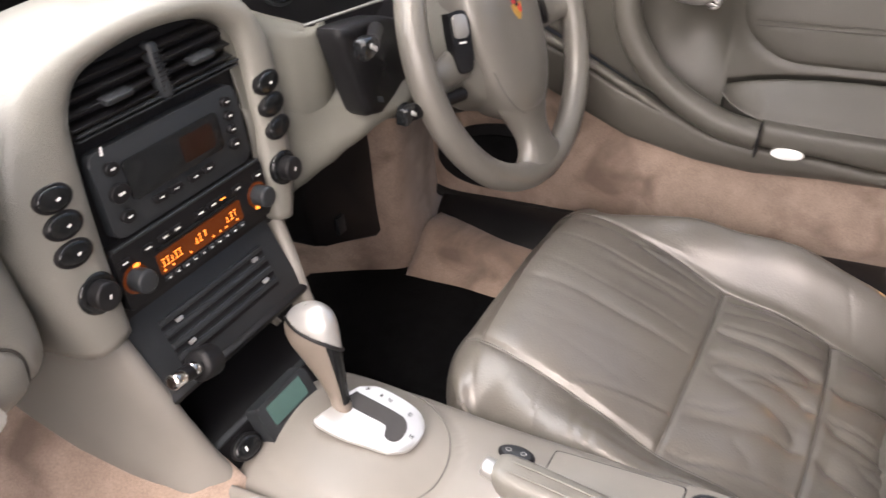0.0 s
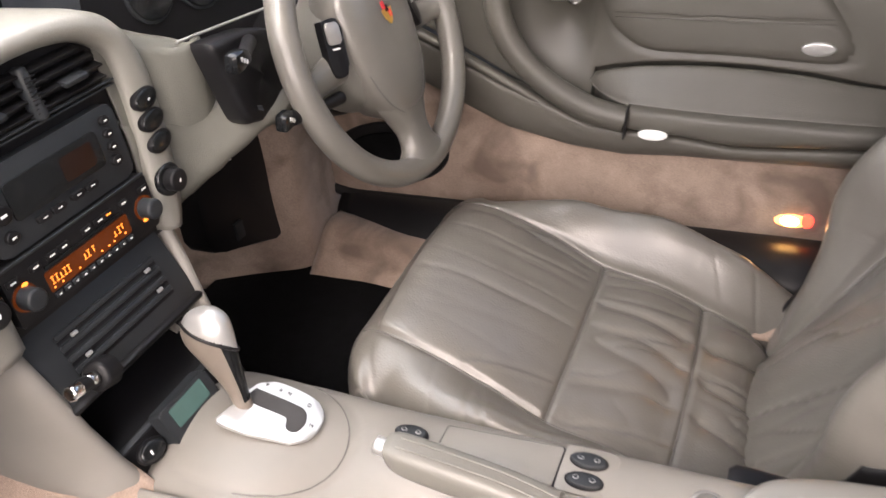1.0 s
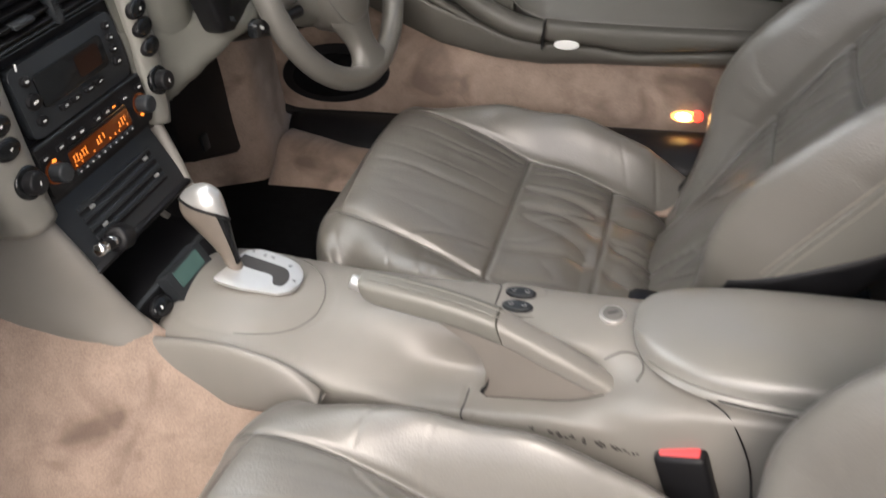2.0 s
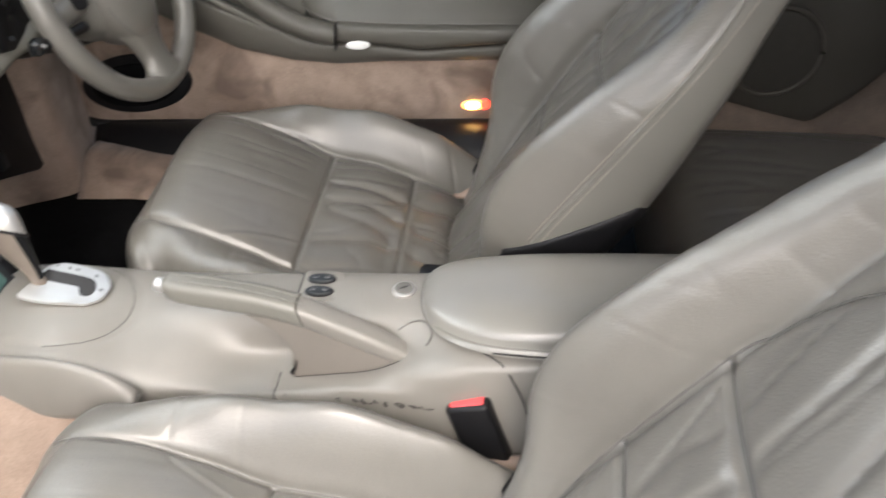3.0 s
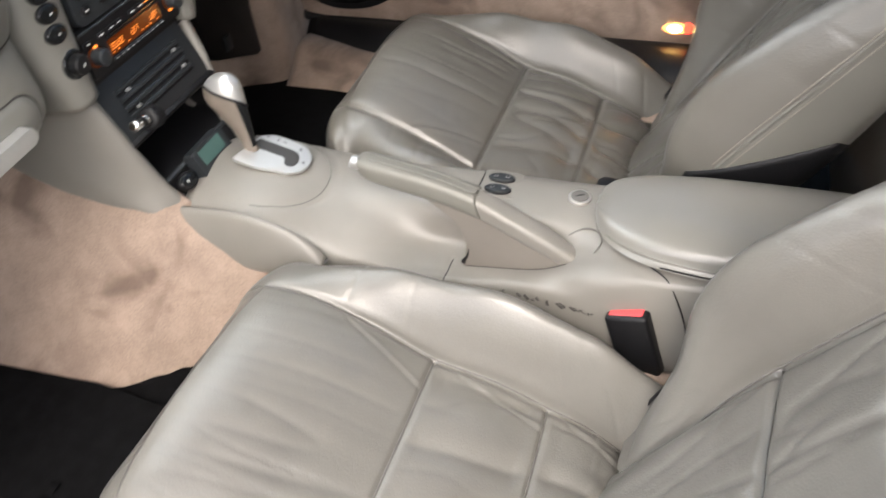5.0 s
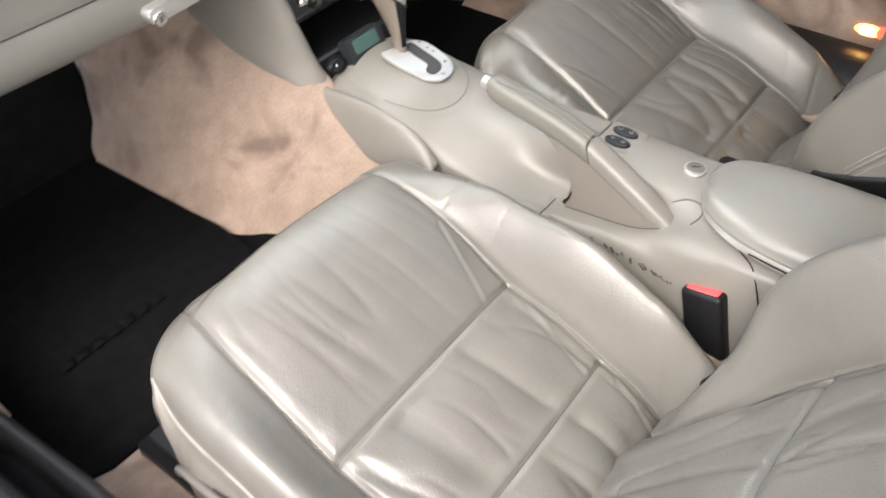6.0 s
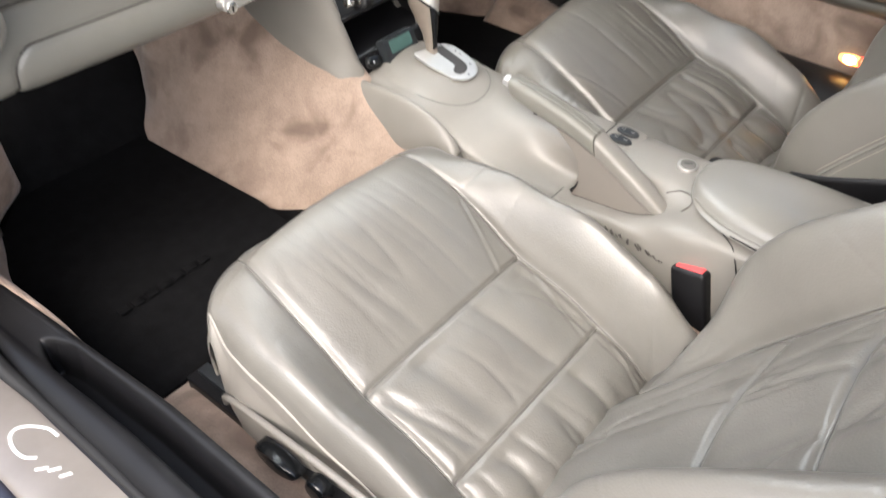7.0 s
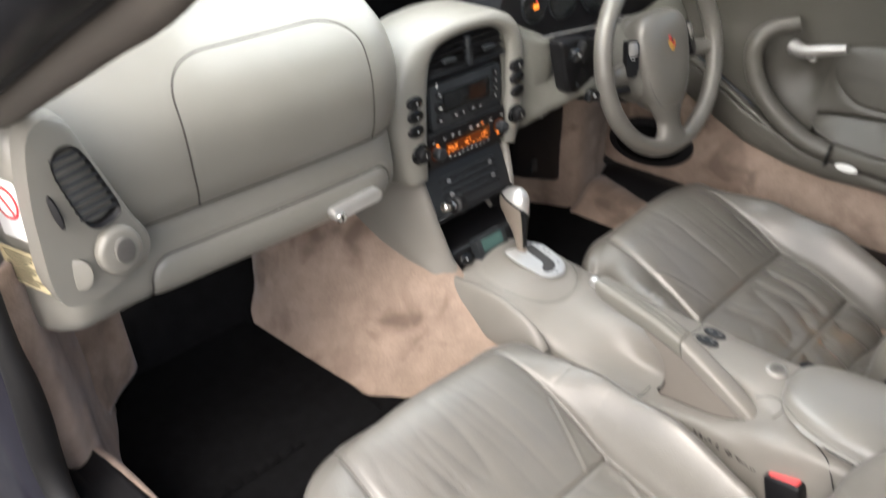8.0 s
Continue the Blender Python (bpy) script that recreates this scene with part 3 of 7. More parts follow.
def make_seat(cx, cy, dz, side, rough_wear, gain, label, hide):
    """side: -1 where the outer side of the seat is at smaller x."""
    seat = thing("front_seat", (cx, 0.55 + cy, FLOOR - 0.02), label, "car seat", "front seats")
    # cushion
    prof = catmull([(0.22, -0.07), (0.29, -0.045), (0.33, -0.028), (0.366, -0.005), (0.41, 0.03), (0.463, 0.055), (0.53, 0.085), (0.607, 0.105), (0.68, 0.147), (0.75, 0.18), (0.80, 0.194), (0.83, 0.19), (0.853, 0.172), (0.866, 0.14), (0.868, 0.10), (0.855, 0.04)], 250)
    # the bolster stands higher on the side towards larger x, where its edge shows as one long arc
    hb = soft([0.22, 0.30, 0.37, 0.45, 0.53, 0.60, 0.66, 0.71, 0.76, 0.80, 0.86], [0.07, 0.09, 0.098, 0.100, 0.098, 0.083, 0.058, 0.032, 0.010, 0.0, 0.0])
    ctrl = [(0, 0, 0), (0.1, 0, 0), (0.148, 0, 0), (0.164, 0.02, -0.003), (0.174, 0.26, -0.001), (0.187, 0.60, 0), (0.201, 0.86, 0.001), (0.215, 1.0, 0.001), (0.228, 0.97, -0.004), (0.238, 0.82, -0.014), (0.244, 0.55, -0.032), (0.247, 0.25, -0.052)]
    half = catmull(np.array(ctrl) * [1, 0.08, 1], 108) / [1, 0.08, 1]
    low = np.array([(0.2475, 0.2, -0.06), (0.248, 0.0, -0.09), (0.247, 0.0, -0.13), (0.244, 0.0, -0.17)])
    half = np.vstack([half, low])
    flat_side = [(0, 0, 0), (0.1, 0, 0), (0.148, 0, 0), (0.164, 0.02, -0.003), (0.176, 0.16, -0.001), (0.190, 0.42, 0), (0.205, 0.72, 0.001), (0.219, 0.95, 0.0), (0.231, 1.0, -0.006), (0.240, 0.88, -0.018), (0.245, 0.60, -0.034), (0.2475, 0.25, -0.054)]
    half_l = catmull(np.array(flat_side) * [1, 0.08, 1], 108) / [1, 0.08, 1]
    low_l = low if side > 0 else np.array([(0.250, 0.2, -0.062), (0.259, 0.0, -0.080), (0.266, 0.0, -0.115), (0.266, 0.0, -0.17)])
    cols = np.vstack([np.vstack([half_l, low_l])[::-1] * [-1, 1, 1], half[1:]])
    rows = []
    for k_, (y, z) in enumerate(prof):
        f = np.clip((y - 0.71) / 0.15, 0, 1)
        squeeze = 1 - 0.085 * f ** 2
        h = hb(y)
        zz = z + cols[:, 1] * h * np.where(cols[:, 0] > 0, gain, 0.5) + cols[:, 2]
        roll = np.clip((k_ - 186) / 26, 0, 1)
        roll = roll * roll * (3 - 2 * roll)
        zz = zz * (1 - roll) + (z + cols[:, 2] * 0.25) * roll
        zz = np.maximum(zz, FLOOR + 0.005 if y > 0.4 else -0.05)
        yy = np.full(len(cols), y)
        edge = np.clip((np.abs(cols[:, 0]) - 0.15) / 0.11, 0, 1)
        zz = zz - (0.10 if side > 0 else 0.04) * edge ** 2 * np.clip((y - 0.64) / 0.18, 0, 1) ** 1.3 * (1 - roll)
        yy = yy - 0.05 * edge ** 2 * np.clip((y - 0.70) / 0.15, 0, 1)
        wide = np.sign(cols[:, 0]) * np.where(np.abs(cols[:, 0]) > 0.2475, 0.2475 + (np.abs(cols[:, 0]) - 0.2475) * (1 - 0.3 * np.clip((y - 0.76) / 0.10, 0, 1)), np.abs(cols[:, 0]))
        rows.append(np.stack([wide * squeeze, yy, zz], 1))
    a = np.array(rows)
    u = np.repeat(cols[None, :, 0], len(prof), 0)
    v = np.repeat(prof[:, 0][:, None], len(cols), 1)
    seams = [0.607, 0.463, 0.366]
    disp = np.zeros(u.shape)
    au = np.abs(u)
    topm = np.repeat((np.arange(len(prof)) < 197)[:, None], len(cols), 1)
    ins = (au < 0.164)
    g = lambda d, w, k: -k * np.exp(-(d / w) ** 2)
    disp += np.where(topm | ins, g(au - 0.164, 0.0036, 0.0036), 0)
    for s in seams:
        disp += np.where(ins & topm, g(v - s, 0.0030, 0.0045), 0)
    ds = np.minimum.reduce([np.abs(v - s) for s in seams])
    dd = np.minimum(ds, np.abs(au - 0.164))
    disp += np.where(ins & topm, 0.006 * (1 - np.exp(-dd / 0.02)) + 0.014 * np.clip(1 - (au / 0.164) ** 2, 0, 1), 0)
    sd = cx * 7
    # long creases where the leather is pulled towards the inner bolster
    for v0, v1, off in ((0.607, 0.715, 0.046), (0.463, 0.575, 0.030), (0.366, 0.44, 0.024)):
        t_ = np.clip((v1 - v) / (v1 - v0), 0, 1)
        uc_l = -side * (0.160 - off * t_ ** 0.8)
        disp += np.where(ins & topm & (v > v0) & (v < v1), 0.0016 * np.exp(-((u - uc_l) / 0.0030) ** 2) - 0.0012 * np.exp(-((u - uc_l - side * 0.006) / 0.004) ** 2), 0)
    for i in range(len(prof)):
        for j in range(len(cols)):
            x, y = u[i, j], v[i, j]
            if topm[i, j] or ins[i, j]:
                e = min(1, dd[i, j] / 0.02)
                # folds of the stretched leather run slantwise across the panels
                al, ac = y - 0.16 * x, x + 0.16 * y
                if ins[i, j] and y < 0.607:
                    wob = 0.12 * fbm(al * 9, ac * 5, sd + 20)
                    fold = ridges(ac * 11 + 1.6 * wob, al * 3.4, sd + 4) ** 2.2
                    small = ridges(ac * 27 + wob, al * 8, sd + 5) ** 2
                    patch = 0.45 + 0.75 * max(0.0, min(1.0, 0.5 + 1.6 * fbm(x * 7, y * 7, sd + 31)))
                    disp[i, j] += rough_wear * e * patch * (0.0060 * fbm(ac * 10, al * 4, sd) - 0.0056 * fold - 0.0019 * small)
                elif ins[i, j]:
                    near = math.exp(-((y - 0.70) / 0.085) ** 2) * (0.8 + 0.5 * side * min(1.0, max(-1.0, x / 0.1)))
                    fold = ridges(ac * 17 + 0.1 * fbm(al * 12, ac * 8, sd + 20), al * 2.6, sd + 2) ** 2.4
                    fine = ridges(ac * 34, al * 4.5, sd + 8) ** 3
                    disp[i, j] += e * ((rough_wear - 0.5) * near * (-0.0038 * fold - 0.0014 * fine) + 0.0035 * fbm(x * 8, y * 8, sd) + 0.0010 * fbm(x * 20, y * 20, sd + 6))
                elif au[i, j] < 0.240:
                    pleat = math.exp(-((y - 0.69) / 0.055) ** 2) * ridges(y * 24 + 5 * au[i, j], x * 4, sd + 3) ** 4
                    end = math.exp(-((y - 0.40) / 0.05) ** 2) * ridges(y * 20 - 9 * au[i, j], x * 6, sd + 7) ** 3
                    disp[i, j] += 0.0012 * fbm(x * 6, y * 5, sd + 1) + 0.0005 * fbm(x * 25, y * 18, sd + 9) - (0.0016 if x * side < 0 else 0.0005) * pleat - 0.0008 * rough_wear * end
    a = a + normals(a) * disp[:, :, None]
    a[:, :, 0] += cx
    a[:, :, 1] += cy
    a[:, :, 2] += dz
    uc, vc, tc = u[:-1, :-1] + np.diff(u, axis=1)[:-1] / 2, v[:-1, :-1], topm[:-1, :-1]
    auc = np.abs(uc)
    rowi = np.repeat(np.arange(len(prof) - 1)[:, None], len(cols) - 1, 1)
    inc = auc < 0.164
    front = rowi >= np.argmax(prof[:, 0] > 0.607)
    mid = ~front & (vc > 0.463)
    rear = ~front & ~mid & (vc > 0.366)
    back = ~front & ~mid & ~rear
    sheet("cushion_front_panel", a, hide, seat, "smooth taupe leather front panel", mask=inc & front)
    sheet("cushion_middle_panel", a, hide, seat, "creased taupe leather panel", mask=inc & mid)
    sheet("cushion_rear_panel", a, hide, seat, "creased taupe leather panel", mask=inc & rear)
    sheet("cushion_back_panel", a, hide, seat, mask=inc & back)
    for sg, nm in ((-1, "cushion_bolster"), (1, "cushion_bolster")):
        sheet(nm, a, hide, seat, "raised taupe leather side bolster", mask=~inc & (auc < 0.2452) & (uc * sg > 0))
        sheet("side_valance", a, PLASTIC, seat, "taupe plastic side valance", mask=(auc >= 0.2452) & (uc * sg > 0))
    # piping along the edge of the bolsters
    for sg in (-1, 1):
        j = int(np.argmin(np.abs(cols[:, 0] - sg * 0.2452)))
        tube("piping", a[26:208:5, j, :], 0.0022, PIPING, seat, "pale leather piping", n=6, rows=110)
    # rails
    for sg in (-1, 1):
        box("seat_rail", (0.036, 0.60, 0.028), pose(cx + sg * 0.246, 0.550 + cy, FLOOR + 0.006), BLACK, seat, "black seat rail", 0.004)
        box("rail_slider", (0.018, 0.585, 0.010), pose(cx + sg * 0.240, 0.55 + cy, FLOOR + 0.022), GREYBLACK, seat, "dark steel runner", 0.002)
    # raised oval on the valance, with the adjuster switches
    ox = cx + side * (0.25 if side > 0 else 0.2665)
    tube("valance_rib", ([(ox - side * 0.010, 0.36 + cy, 0.085), (ox - side * 0.004, 0.45 + cy, 0.092)] if side < 0 else [(ox - side * 0.008, 0.54 + cy, 0.09)]) + [ (ox - side * 0.003, 0.58 + cy, 0.092), (ox - 0.004 * side, 0.70 + cy, 0.080), (ox - side * 0.008, 0.765 + cy, 0.062), (ox - side * 0.012, 0.775 + cy, 0.035)], 0.005, PLASTIC, seat, n=8, rows=40)
    loft("adjuster_switch", [[(ox + side * w * 0.018, 0.652 + cy + l * 0.038 * c, 0.052 + l * -0.002 + s * 0.013) for c, s in [(math.cos(t), math.sin(t)) for t in np.linspace(0, 2 * math.pi, 16, endpoint=False)]] for w, l in ((-0.2, 1.0), (0.6, 1.0), (0.9, 0.9), (1.0, 0.7))], BLACKGLOSS, seat, "shiny black seat adjuster switch", n=24, rows=10)
    disc("adjuster_knob", 0.017, 0.017, 0.02, pose(ox + side * 0.018, 0.580 + cy, 0.06, 0, 90 * side, 0), BLACKGLOSS, seat, "round black adjuster knob", 0.006)
    # recliner lever on the inner side
    if side > 0:
        lx = cx - side * 0.258
        loft("recliner_lever", [[(lx + sx * w, y + cy, z + sz * t) for sx, sz in ((-1, -1), (-1, 0.6), (-0.5, 1), (0.5, 1), (1, 0.6), (1, -1))] for y, z, w, t in ((0.20, 0.165, 0.010, 0.016), (0.27, 0.17, 0.011, 0.013), (0.33, 0.178, 0.013, 0.010), (0.39, 0.184, 0.014, 0.008), (0.399, 0.183, 0.010, 0.005))], BLACK, seat, "black plastic recliner lever", n=28, rows=24)
    # backrest
    B = np.array([0.30 + cy, 0.11 + dz])
    lean = radians(36)
    upd = np.array([-math.sin(lean), math.cos(lean)])
    nd = np.array([math.cos(lean), math.sin(lean)])
    hB = soft([-0.10, 0.02, 0.10, 0.18, 0.29, 0.38, 0.48, 0.56, 0.62, 0.80], [0.0, 0.045, 0.09, 0.105, 0.09, 0.066, 0.042, 0.03, 0.012, 0.0])
    tB = soft([-0.10, 0.1, 0.25, 0.40, 0.52, 0.62, 0.72, 0.80], [0.075, 0.08, 0.072, 0.045, 0.026, 0.03, 0.035, 0.02])
    wB = soft([-0.10, 0.0, 0.12, 0.38, 0.48, 0.56, 0.64, 0.72, 0.78, 0.80], [0.82, 0.90, 1.0, 1.0, 0.93, 0.80, 0.66, 0.60, 0.52, 0.40])
    nB = soft([-0.1, 0.0, 0.2, 0.42, 0.56, 0.68, 0.76, 0.80], [0.0, 0.0, 0.0, 0.004, 0.020, 0.042, 0.03, 0.0])
    bc = [(0, 0, 0, 0), (0.07, 0, 0, 0), (0.135, 0, 0, 0.002), (0.150, 0.02, 0, 0), (0.162, 0.33, 0, 0.002), (0.178, 0.78, 0, 0.002), (0.200, 1.0, 0, 0), (0.218, 0.92, 0, 0), (0.230, 0.62, 0, 0), (0.237, 0.30, 0, 0.008), (0.240, 0.1, -0.1, 0.01), (0.236, 0, -0.5, 0), (0.226, 0, -0.85, 0), (0.20, 0, -1.0, -0.004), (0.1, 0, -1.0, -0.012), (0, 0, -1, -0.014)]
    bh = catmull(np.array(bc) * [1, 0.09, 0.08, 1], 124) / [1, 0.09, 0.08, 1]
    bcols = np.vstack([bh, bh[::-1][1:-1] * [-1, 1, 1, 1]])
    dl = np.linspace(-0.12, 0.80, 290)
    bu = np.repeat(bcols[None, :, 0], len(dl), 0)
    bd = np.repeat(dl[:, None], len(bcols), 1)
    frontm = np.repeat((bcols[:, 2] > -0.05)[None, :], len(dl), 0)
    rowsb = []
    for d in dl:
        nn = bcols[:, 1] * hB(d) + bcols[:, 2] * tB(d) + bcols[:, 3] + np.where(bcols[:, 2] > -0.05, nB(d), 0.0)
        cap = 1 - max(0, (d - 0.74) / 0.06) ** 2 * 0.75 if d > 0.74 else 1
        nn = nn * cap
        base = B + upd * d
        rowsb.append(np.stack([cx + bcols[:, 0] * wB(d), base[0] + nd[0] * nn, base[1] + nd[1] * nn], 1))
    ab = np.array(rowsb)
    abu = np.abs(bu)
    half_w = 0.152 * np.sqrt(np.clip(1 - (np.clip(bd - 0.28, 0, 1) / 0.21) ** 2, 0, 1))
    bins = (abu < half_w) & frontm & (bd < 0.49)
    db = np.zeros(bu.shape)
    edge_d = np.where(bd < 0.28, 0.152 - abu, 0.17 * (1 - np.hypot(abu / 0.152, (bd - 0.28) / 0.21)))
    latd = np.minimum(np.abs(bd - 0.130), np.abs(bd - 0.275))
    db += np.where(frontm, g(edge_d, 0.0045, 0.0045), 0)
    db += np.where(bins, g(latd, 0.0045, 0.005), 0)
    dist = np.minimum(np.abs(edge_d), latd)
    db += np.where(bins, 0.006 * (1 - np.exp(-dist / 0.018)), 0) + np.where(frontm, 0.018 * np.clip(1 - (abu / 0.15) ** 2, 0, 1), 0)
    headd = np.abs(bd - (0.50 + 0.10 * np.clip(abu - 0.1, 0, 1)))
    db += np.where(frontm & (abu > 0.145), g(headd, 0.0035, 0.0016), 0)
    sidem = (bcols[:, 2] > -0.3)
    for i in range(len(dl)):
        for j in range(len(bcols)):
            if bcols[j, 2] < -0.6:
                continue
            x, d = bu[i, j], bd[i, j]
            if bins[i, j]:
                e = min(1, dist[i, j] / 0.02)
                q = x + d * 0.22 * side
                db[i, j] += 1.6 * e * (0.0045 * fbm(q * 11, d * 3, sd + 11) - 0.0032 * ridges(q * 10, d * 1.8, sd + 12) ** 5 - 0.002 * ridges(q * 26, d * 5, sd + 15) ** 4)
            elif frontm[i, j]:
                db[i, j] += 0.0014 * fbm(x * 6, d * 6, sd + 13) - 0.0008 * ridges(d * 16 + x * 10, x * 14, sd + 14) ** 5
    closed = np.concatenate([ab, ab[:, :1]], 1)
    nb = normals(closed)[:, :-1]
    ab = ab + nb * db[:, :, None] * (1 if np.mean(nb[90, :10] @ np.array([0, nd[0], nd[1]])) > 0 else -1)
    nc = len(bcols)
    jj = np.arange(nc)
    cu = np.array([(bcols[j, 0] + bcols[(j + 1) % nc, 0]) / 2 for j in jj])
    cf = np.array([(bcols[j, 2] + bcols[(j + 1) % nc, 2]) / 2 > -0.05 for j in jj])
    CU, DD = np.abs(np.repeat(cu[None], len(dl) - 1, 0)), np.repeat(dl[:-1, None], nc, 1)
    CF = np.repeat(cf[None], len(dl) - 1, 0)
    HW = 0.152 * np.sqrt(np.clip(1 - (np.clip(DD - 0.28, 0, 1) / 0.21) ** 2, 0, 1))
    INS = (CU < HW) & CF & (DD < 0.49)
    sheet("backrest_lower_panel", ab, hide, seat, mask=INS & (DD < 0.130), closed=True)
    sheet("backrest_middle_panel", ab, hide, seat, mask=INS & (DD >= 0.130) & (DD < 0.275), closed=True)
    sheet("backrest_upper_panel", ab, hide, seat, "creased taupe leather upper back panel", mask=INS & (DD >= 0.275), closed=True)
    HEAD = CF & ~INS & (DD > 0.50 + 0.10 * np.clip(CU - 0.1, 0, 1))
    sheet("headrest", ab, hide, seat, "fixed taupe leather headrest", mask=HEAD, closed=True)
    SG = np.repeat(np.sign(cu)[None], len(dl) - 1, 0)
    for sg in (-1, 1):
        sheet("backrest_bolster", ab, hide, seat, "raised taupe leather back bolster", mask=CF & ~INS & ~HEAD & (SG == sg), closed=True)
    sheet("backrest_shell", ab, LEATHER_D, seat, "smooth taupe leather side and back of the backrest", mask=~CF, closed=True)
    # black plastic strip round the foot of the backrest
    nrm = normals(np.concatenate([ab[:, -2:], ab, ab[:, :2]], 1))[:, 2:-2]
    if np.mean(nrm[90, :10] @ np.array([0, nd[0], nd[1]])) < 0:
        nrm = -nrm
    skin = ab + nrm * 0.0016
    nv = np.einsum("ijk,k->ij", ab - np.array([0, B[0], B[1]]), np.array([0, nd[0], nd[1]]))
    for sg in (-1, 1):
        js = [j for j in range(nc) if bcols[j, 0] * sg > 0.205 and bcols[j, 1] < 0.5]
        strip = []
        for j in js:
            fv = dl - (0.15 - 1.7 * nv[:, j])
            k = int(np.argmax(fv > 0))
            top = dl[k] - (dl[1] - dl[0]) * fv[k] / (fv[k] - fv[k - 1] + 1e-9)
            top = min(max(top, -0.05), 0.24)
            strip.append([[np.interp(d, dl, skin[:, j, c]) for c in range(3)] for d in np.linspace(-0.10, top, 14)] )
        sheet("hinge_cover", np.array(strip), BLACK, seat, "black plastic strip at the foot of the backrest", thick=0.001)
    bmc = bmesh.new()
    vs = [bmc.verts.new(p) for p in ab[-1]]
    bmc.faces.new(vs)
    bm_part("headrest_cap", bmc, hide, seat)
    # stitched edge seams down both sides
    for sg in (-1, 1):
        cand = [j for j in range(nc) if bcols[j, 0] * sg > 0 and bcols[j, 2] > -0.2]
        j = min(cand, key=lambda q: abs(bcols[q, 2] + 0.03) + (0 if abs(bcols[q, 0]) > 0.22 else 9))
        line = ab[74:230:5, j, :]
        tube("edge_seam", line, 0.0024, LEATHER_D, seat, "raised edge seam", n=6, rows=100)
        for o in (-1, 1):
            tube("stitch_line", ab[74:230:5, j + o, :], 0.0007, STITCH, seat, "fine stitch line", n=6, rows=100)
    # fine seam lines in the grooves
    def line_on(grid, fi, fj, lift):
        i0, j0 = int(fi), int(fj)
        p, q = fi - i0, fj - j0
        c_ = grid.shape[1]
        v0 = grid[i0, j0 % c_] * (1 - q) + grid[i0, (j0 + 1) % c_] * q
        v1 = grid[i0 + 1, j0 % c_] * (1 - q) + grid[i0 + 1, (j0 + 1) % c_] * q
        return v0 * (1 - p) + v1 * p + np.array(lift)

    def back_at(u_, d_):
        m_ = int(np.argmax(bcols[:, 0] > 0.19))
        jf = float(np.interp(abs(u_), bcols[:m_, 0], np.arange(m_)))
        return line_on(ab, (d_ - dl[0]) / (dl[1] - dl[0]), jf if u_ >= 0 else nc - jf - 1e-6, (0, 0.0006 * nd[0], 0.0006 * nd[1]))

    arch = [(-0.152, d_) for d_ in np.linspace(0.02, 0.27, 16)] + [(-0.152 * math.cos(t), 0.28 + 0.21 * math.sin(t)) for t in np.linspace(0.05, math.pi - 0.05, 40)] + [(0.152, d_) for d_ in np.linspace(0.27, 0.02, 16)]
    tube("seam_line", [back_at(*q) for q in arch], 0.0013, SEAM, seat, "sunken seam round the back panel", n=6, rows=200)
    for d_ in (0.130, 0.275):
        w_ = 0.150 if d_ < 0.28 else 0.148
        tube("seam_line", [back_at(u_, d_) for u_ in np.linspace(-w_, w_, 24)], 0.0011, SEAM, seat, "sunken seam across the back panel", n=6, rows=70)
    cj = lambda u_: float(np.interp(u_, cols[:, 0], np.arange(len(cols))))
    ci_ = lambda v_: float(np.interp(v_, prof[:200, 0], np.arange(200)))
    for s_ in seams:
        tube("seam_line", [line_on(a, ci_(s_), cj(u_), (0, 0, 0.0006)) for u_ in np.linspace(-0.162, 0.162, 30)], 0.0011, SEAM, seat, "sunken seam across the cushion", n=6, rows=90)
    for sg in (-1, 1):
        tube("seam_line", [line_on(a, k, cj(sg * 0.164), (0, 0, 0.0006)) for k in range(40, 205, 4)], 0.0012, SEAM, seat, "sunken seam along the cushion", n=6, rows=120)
    # double stitching under the headrest
    for sg in (-1, 1):
        js = sorted([j for j in range(nc) if bcols[j, 2] > -0.05 and bcols[j, 0] * sg > 0.15], key=lambda q: abs(bcols[q, 0]) - 0.2 * bcols[q, 1])
        for off in (-0.0045, 0.0045):
            pts = []
            for j in js:
                f = (0.50 + 0.10 * max(0, abs(bcols[j, 0]) - 0.1) + off - dl[0]) / (dl[1] - dl[0])
                k = int(f)
                pts.append(ab[k, j] + (ab[k + 1, j] - ab[k, j]) * (f - k) + np.array([0, nd[0], nd[1]]) * 0.0004)
            pts = [p for p in pts if True]
            tube("stitch_line", sorted(pts, key=lambda p: p[0] * sg)[::3], 0.0007, STITCH, seat, "fine stitch line", n=6, rows=60)
    return seat


make_seat(-0.349, 0.0, 0.0, -1, 1.4, 1.0, "taupe leather passenger seat with creased cushion panels", LEATHER)
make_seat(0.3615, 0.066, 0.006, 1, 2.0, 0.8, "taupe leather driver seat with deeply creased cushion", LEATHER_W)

# seat belt buckle beside the passenger seat
bk = thing("seat_belt_buckle", (-0.085, 0.385, 0.04), "black seat belt buckle with a red release button", "seat belt buckle")
bm_ = pose(-0.084, 0.376, 0.096, -16, 0, -6)
box("buckle_body", (0.032, 0.054, 0.104), bm_, BLACK, bk, "", 0.006, 3)
box("release_button", (0.022, 0.043, 0.010), bm_ @ pose(0, 0, 0.0487), RED, bk, "bright red release button", 0.003)
box("buckle_stalk", (0.014, 0.026, 0.10), pose(-0.086, 0.34, 0.0, -24, 0, 0), BLACK, bk, "black plastic stalk", 0.004)

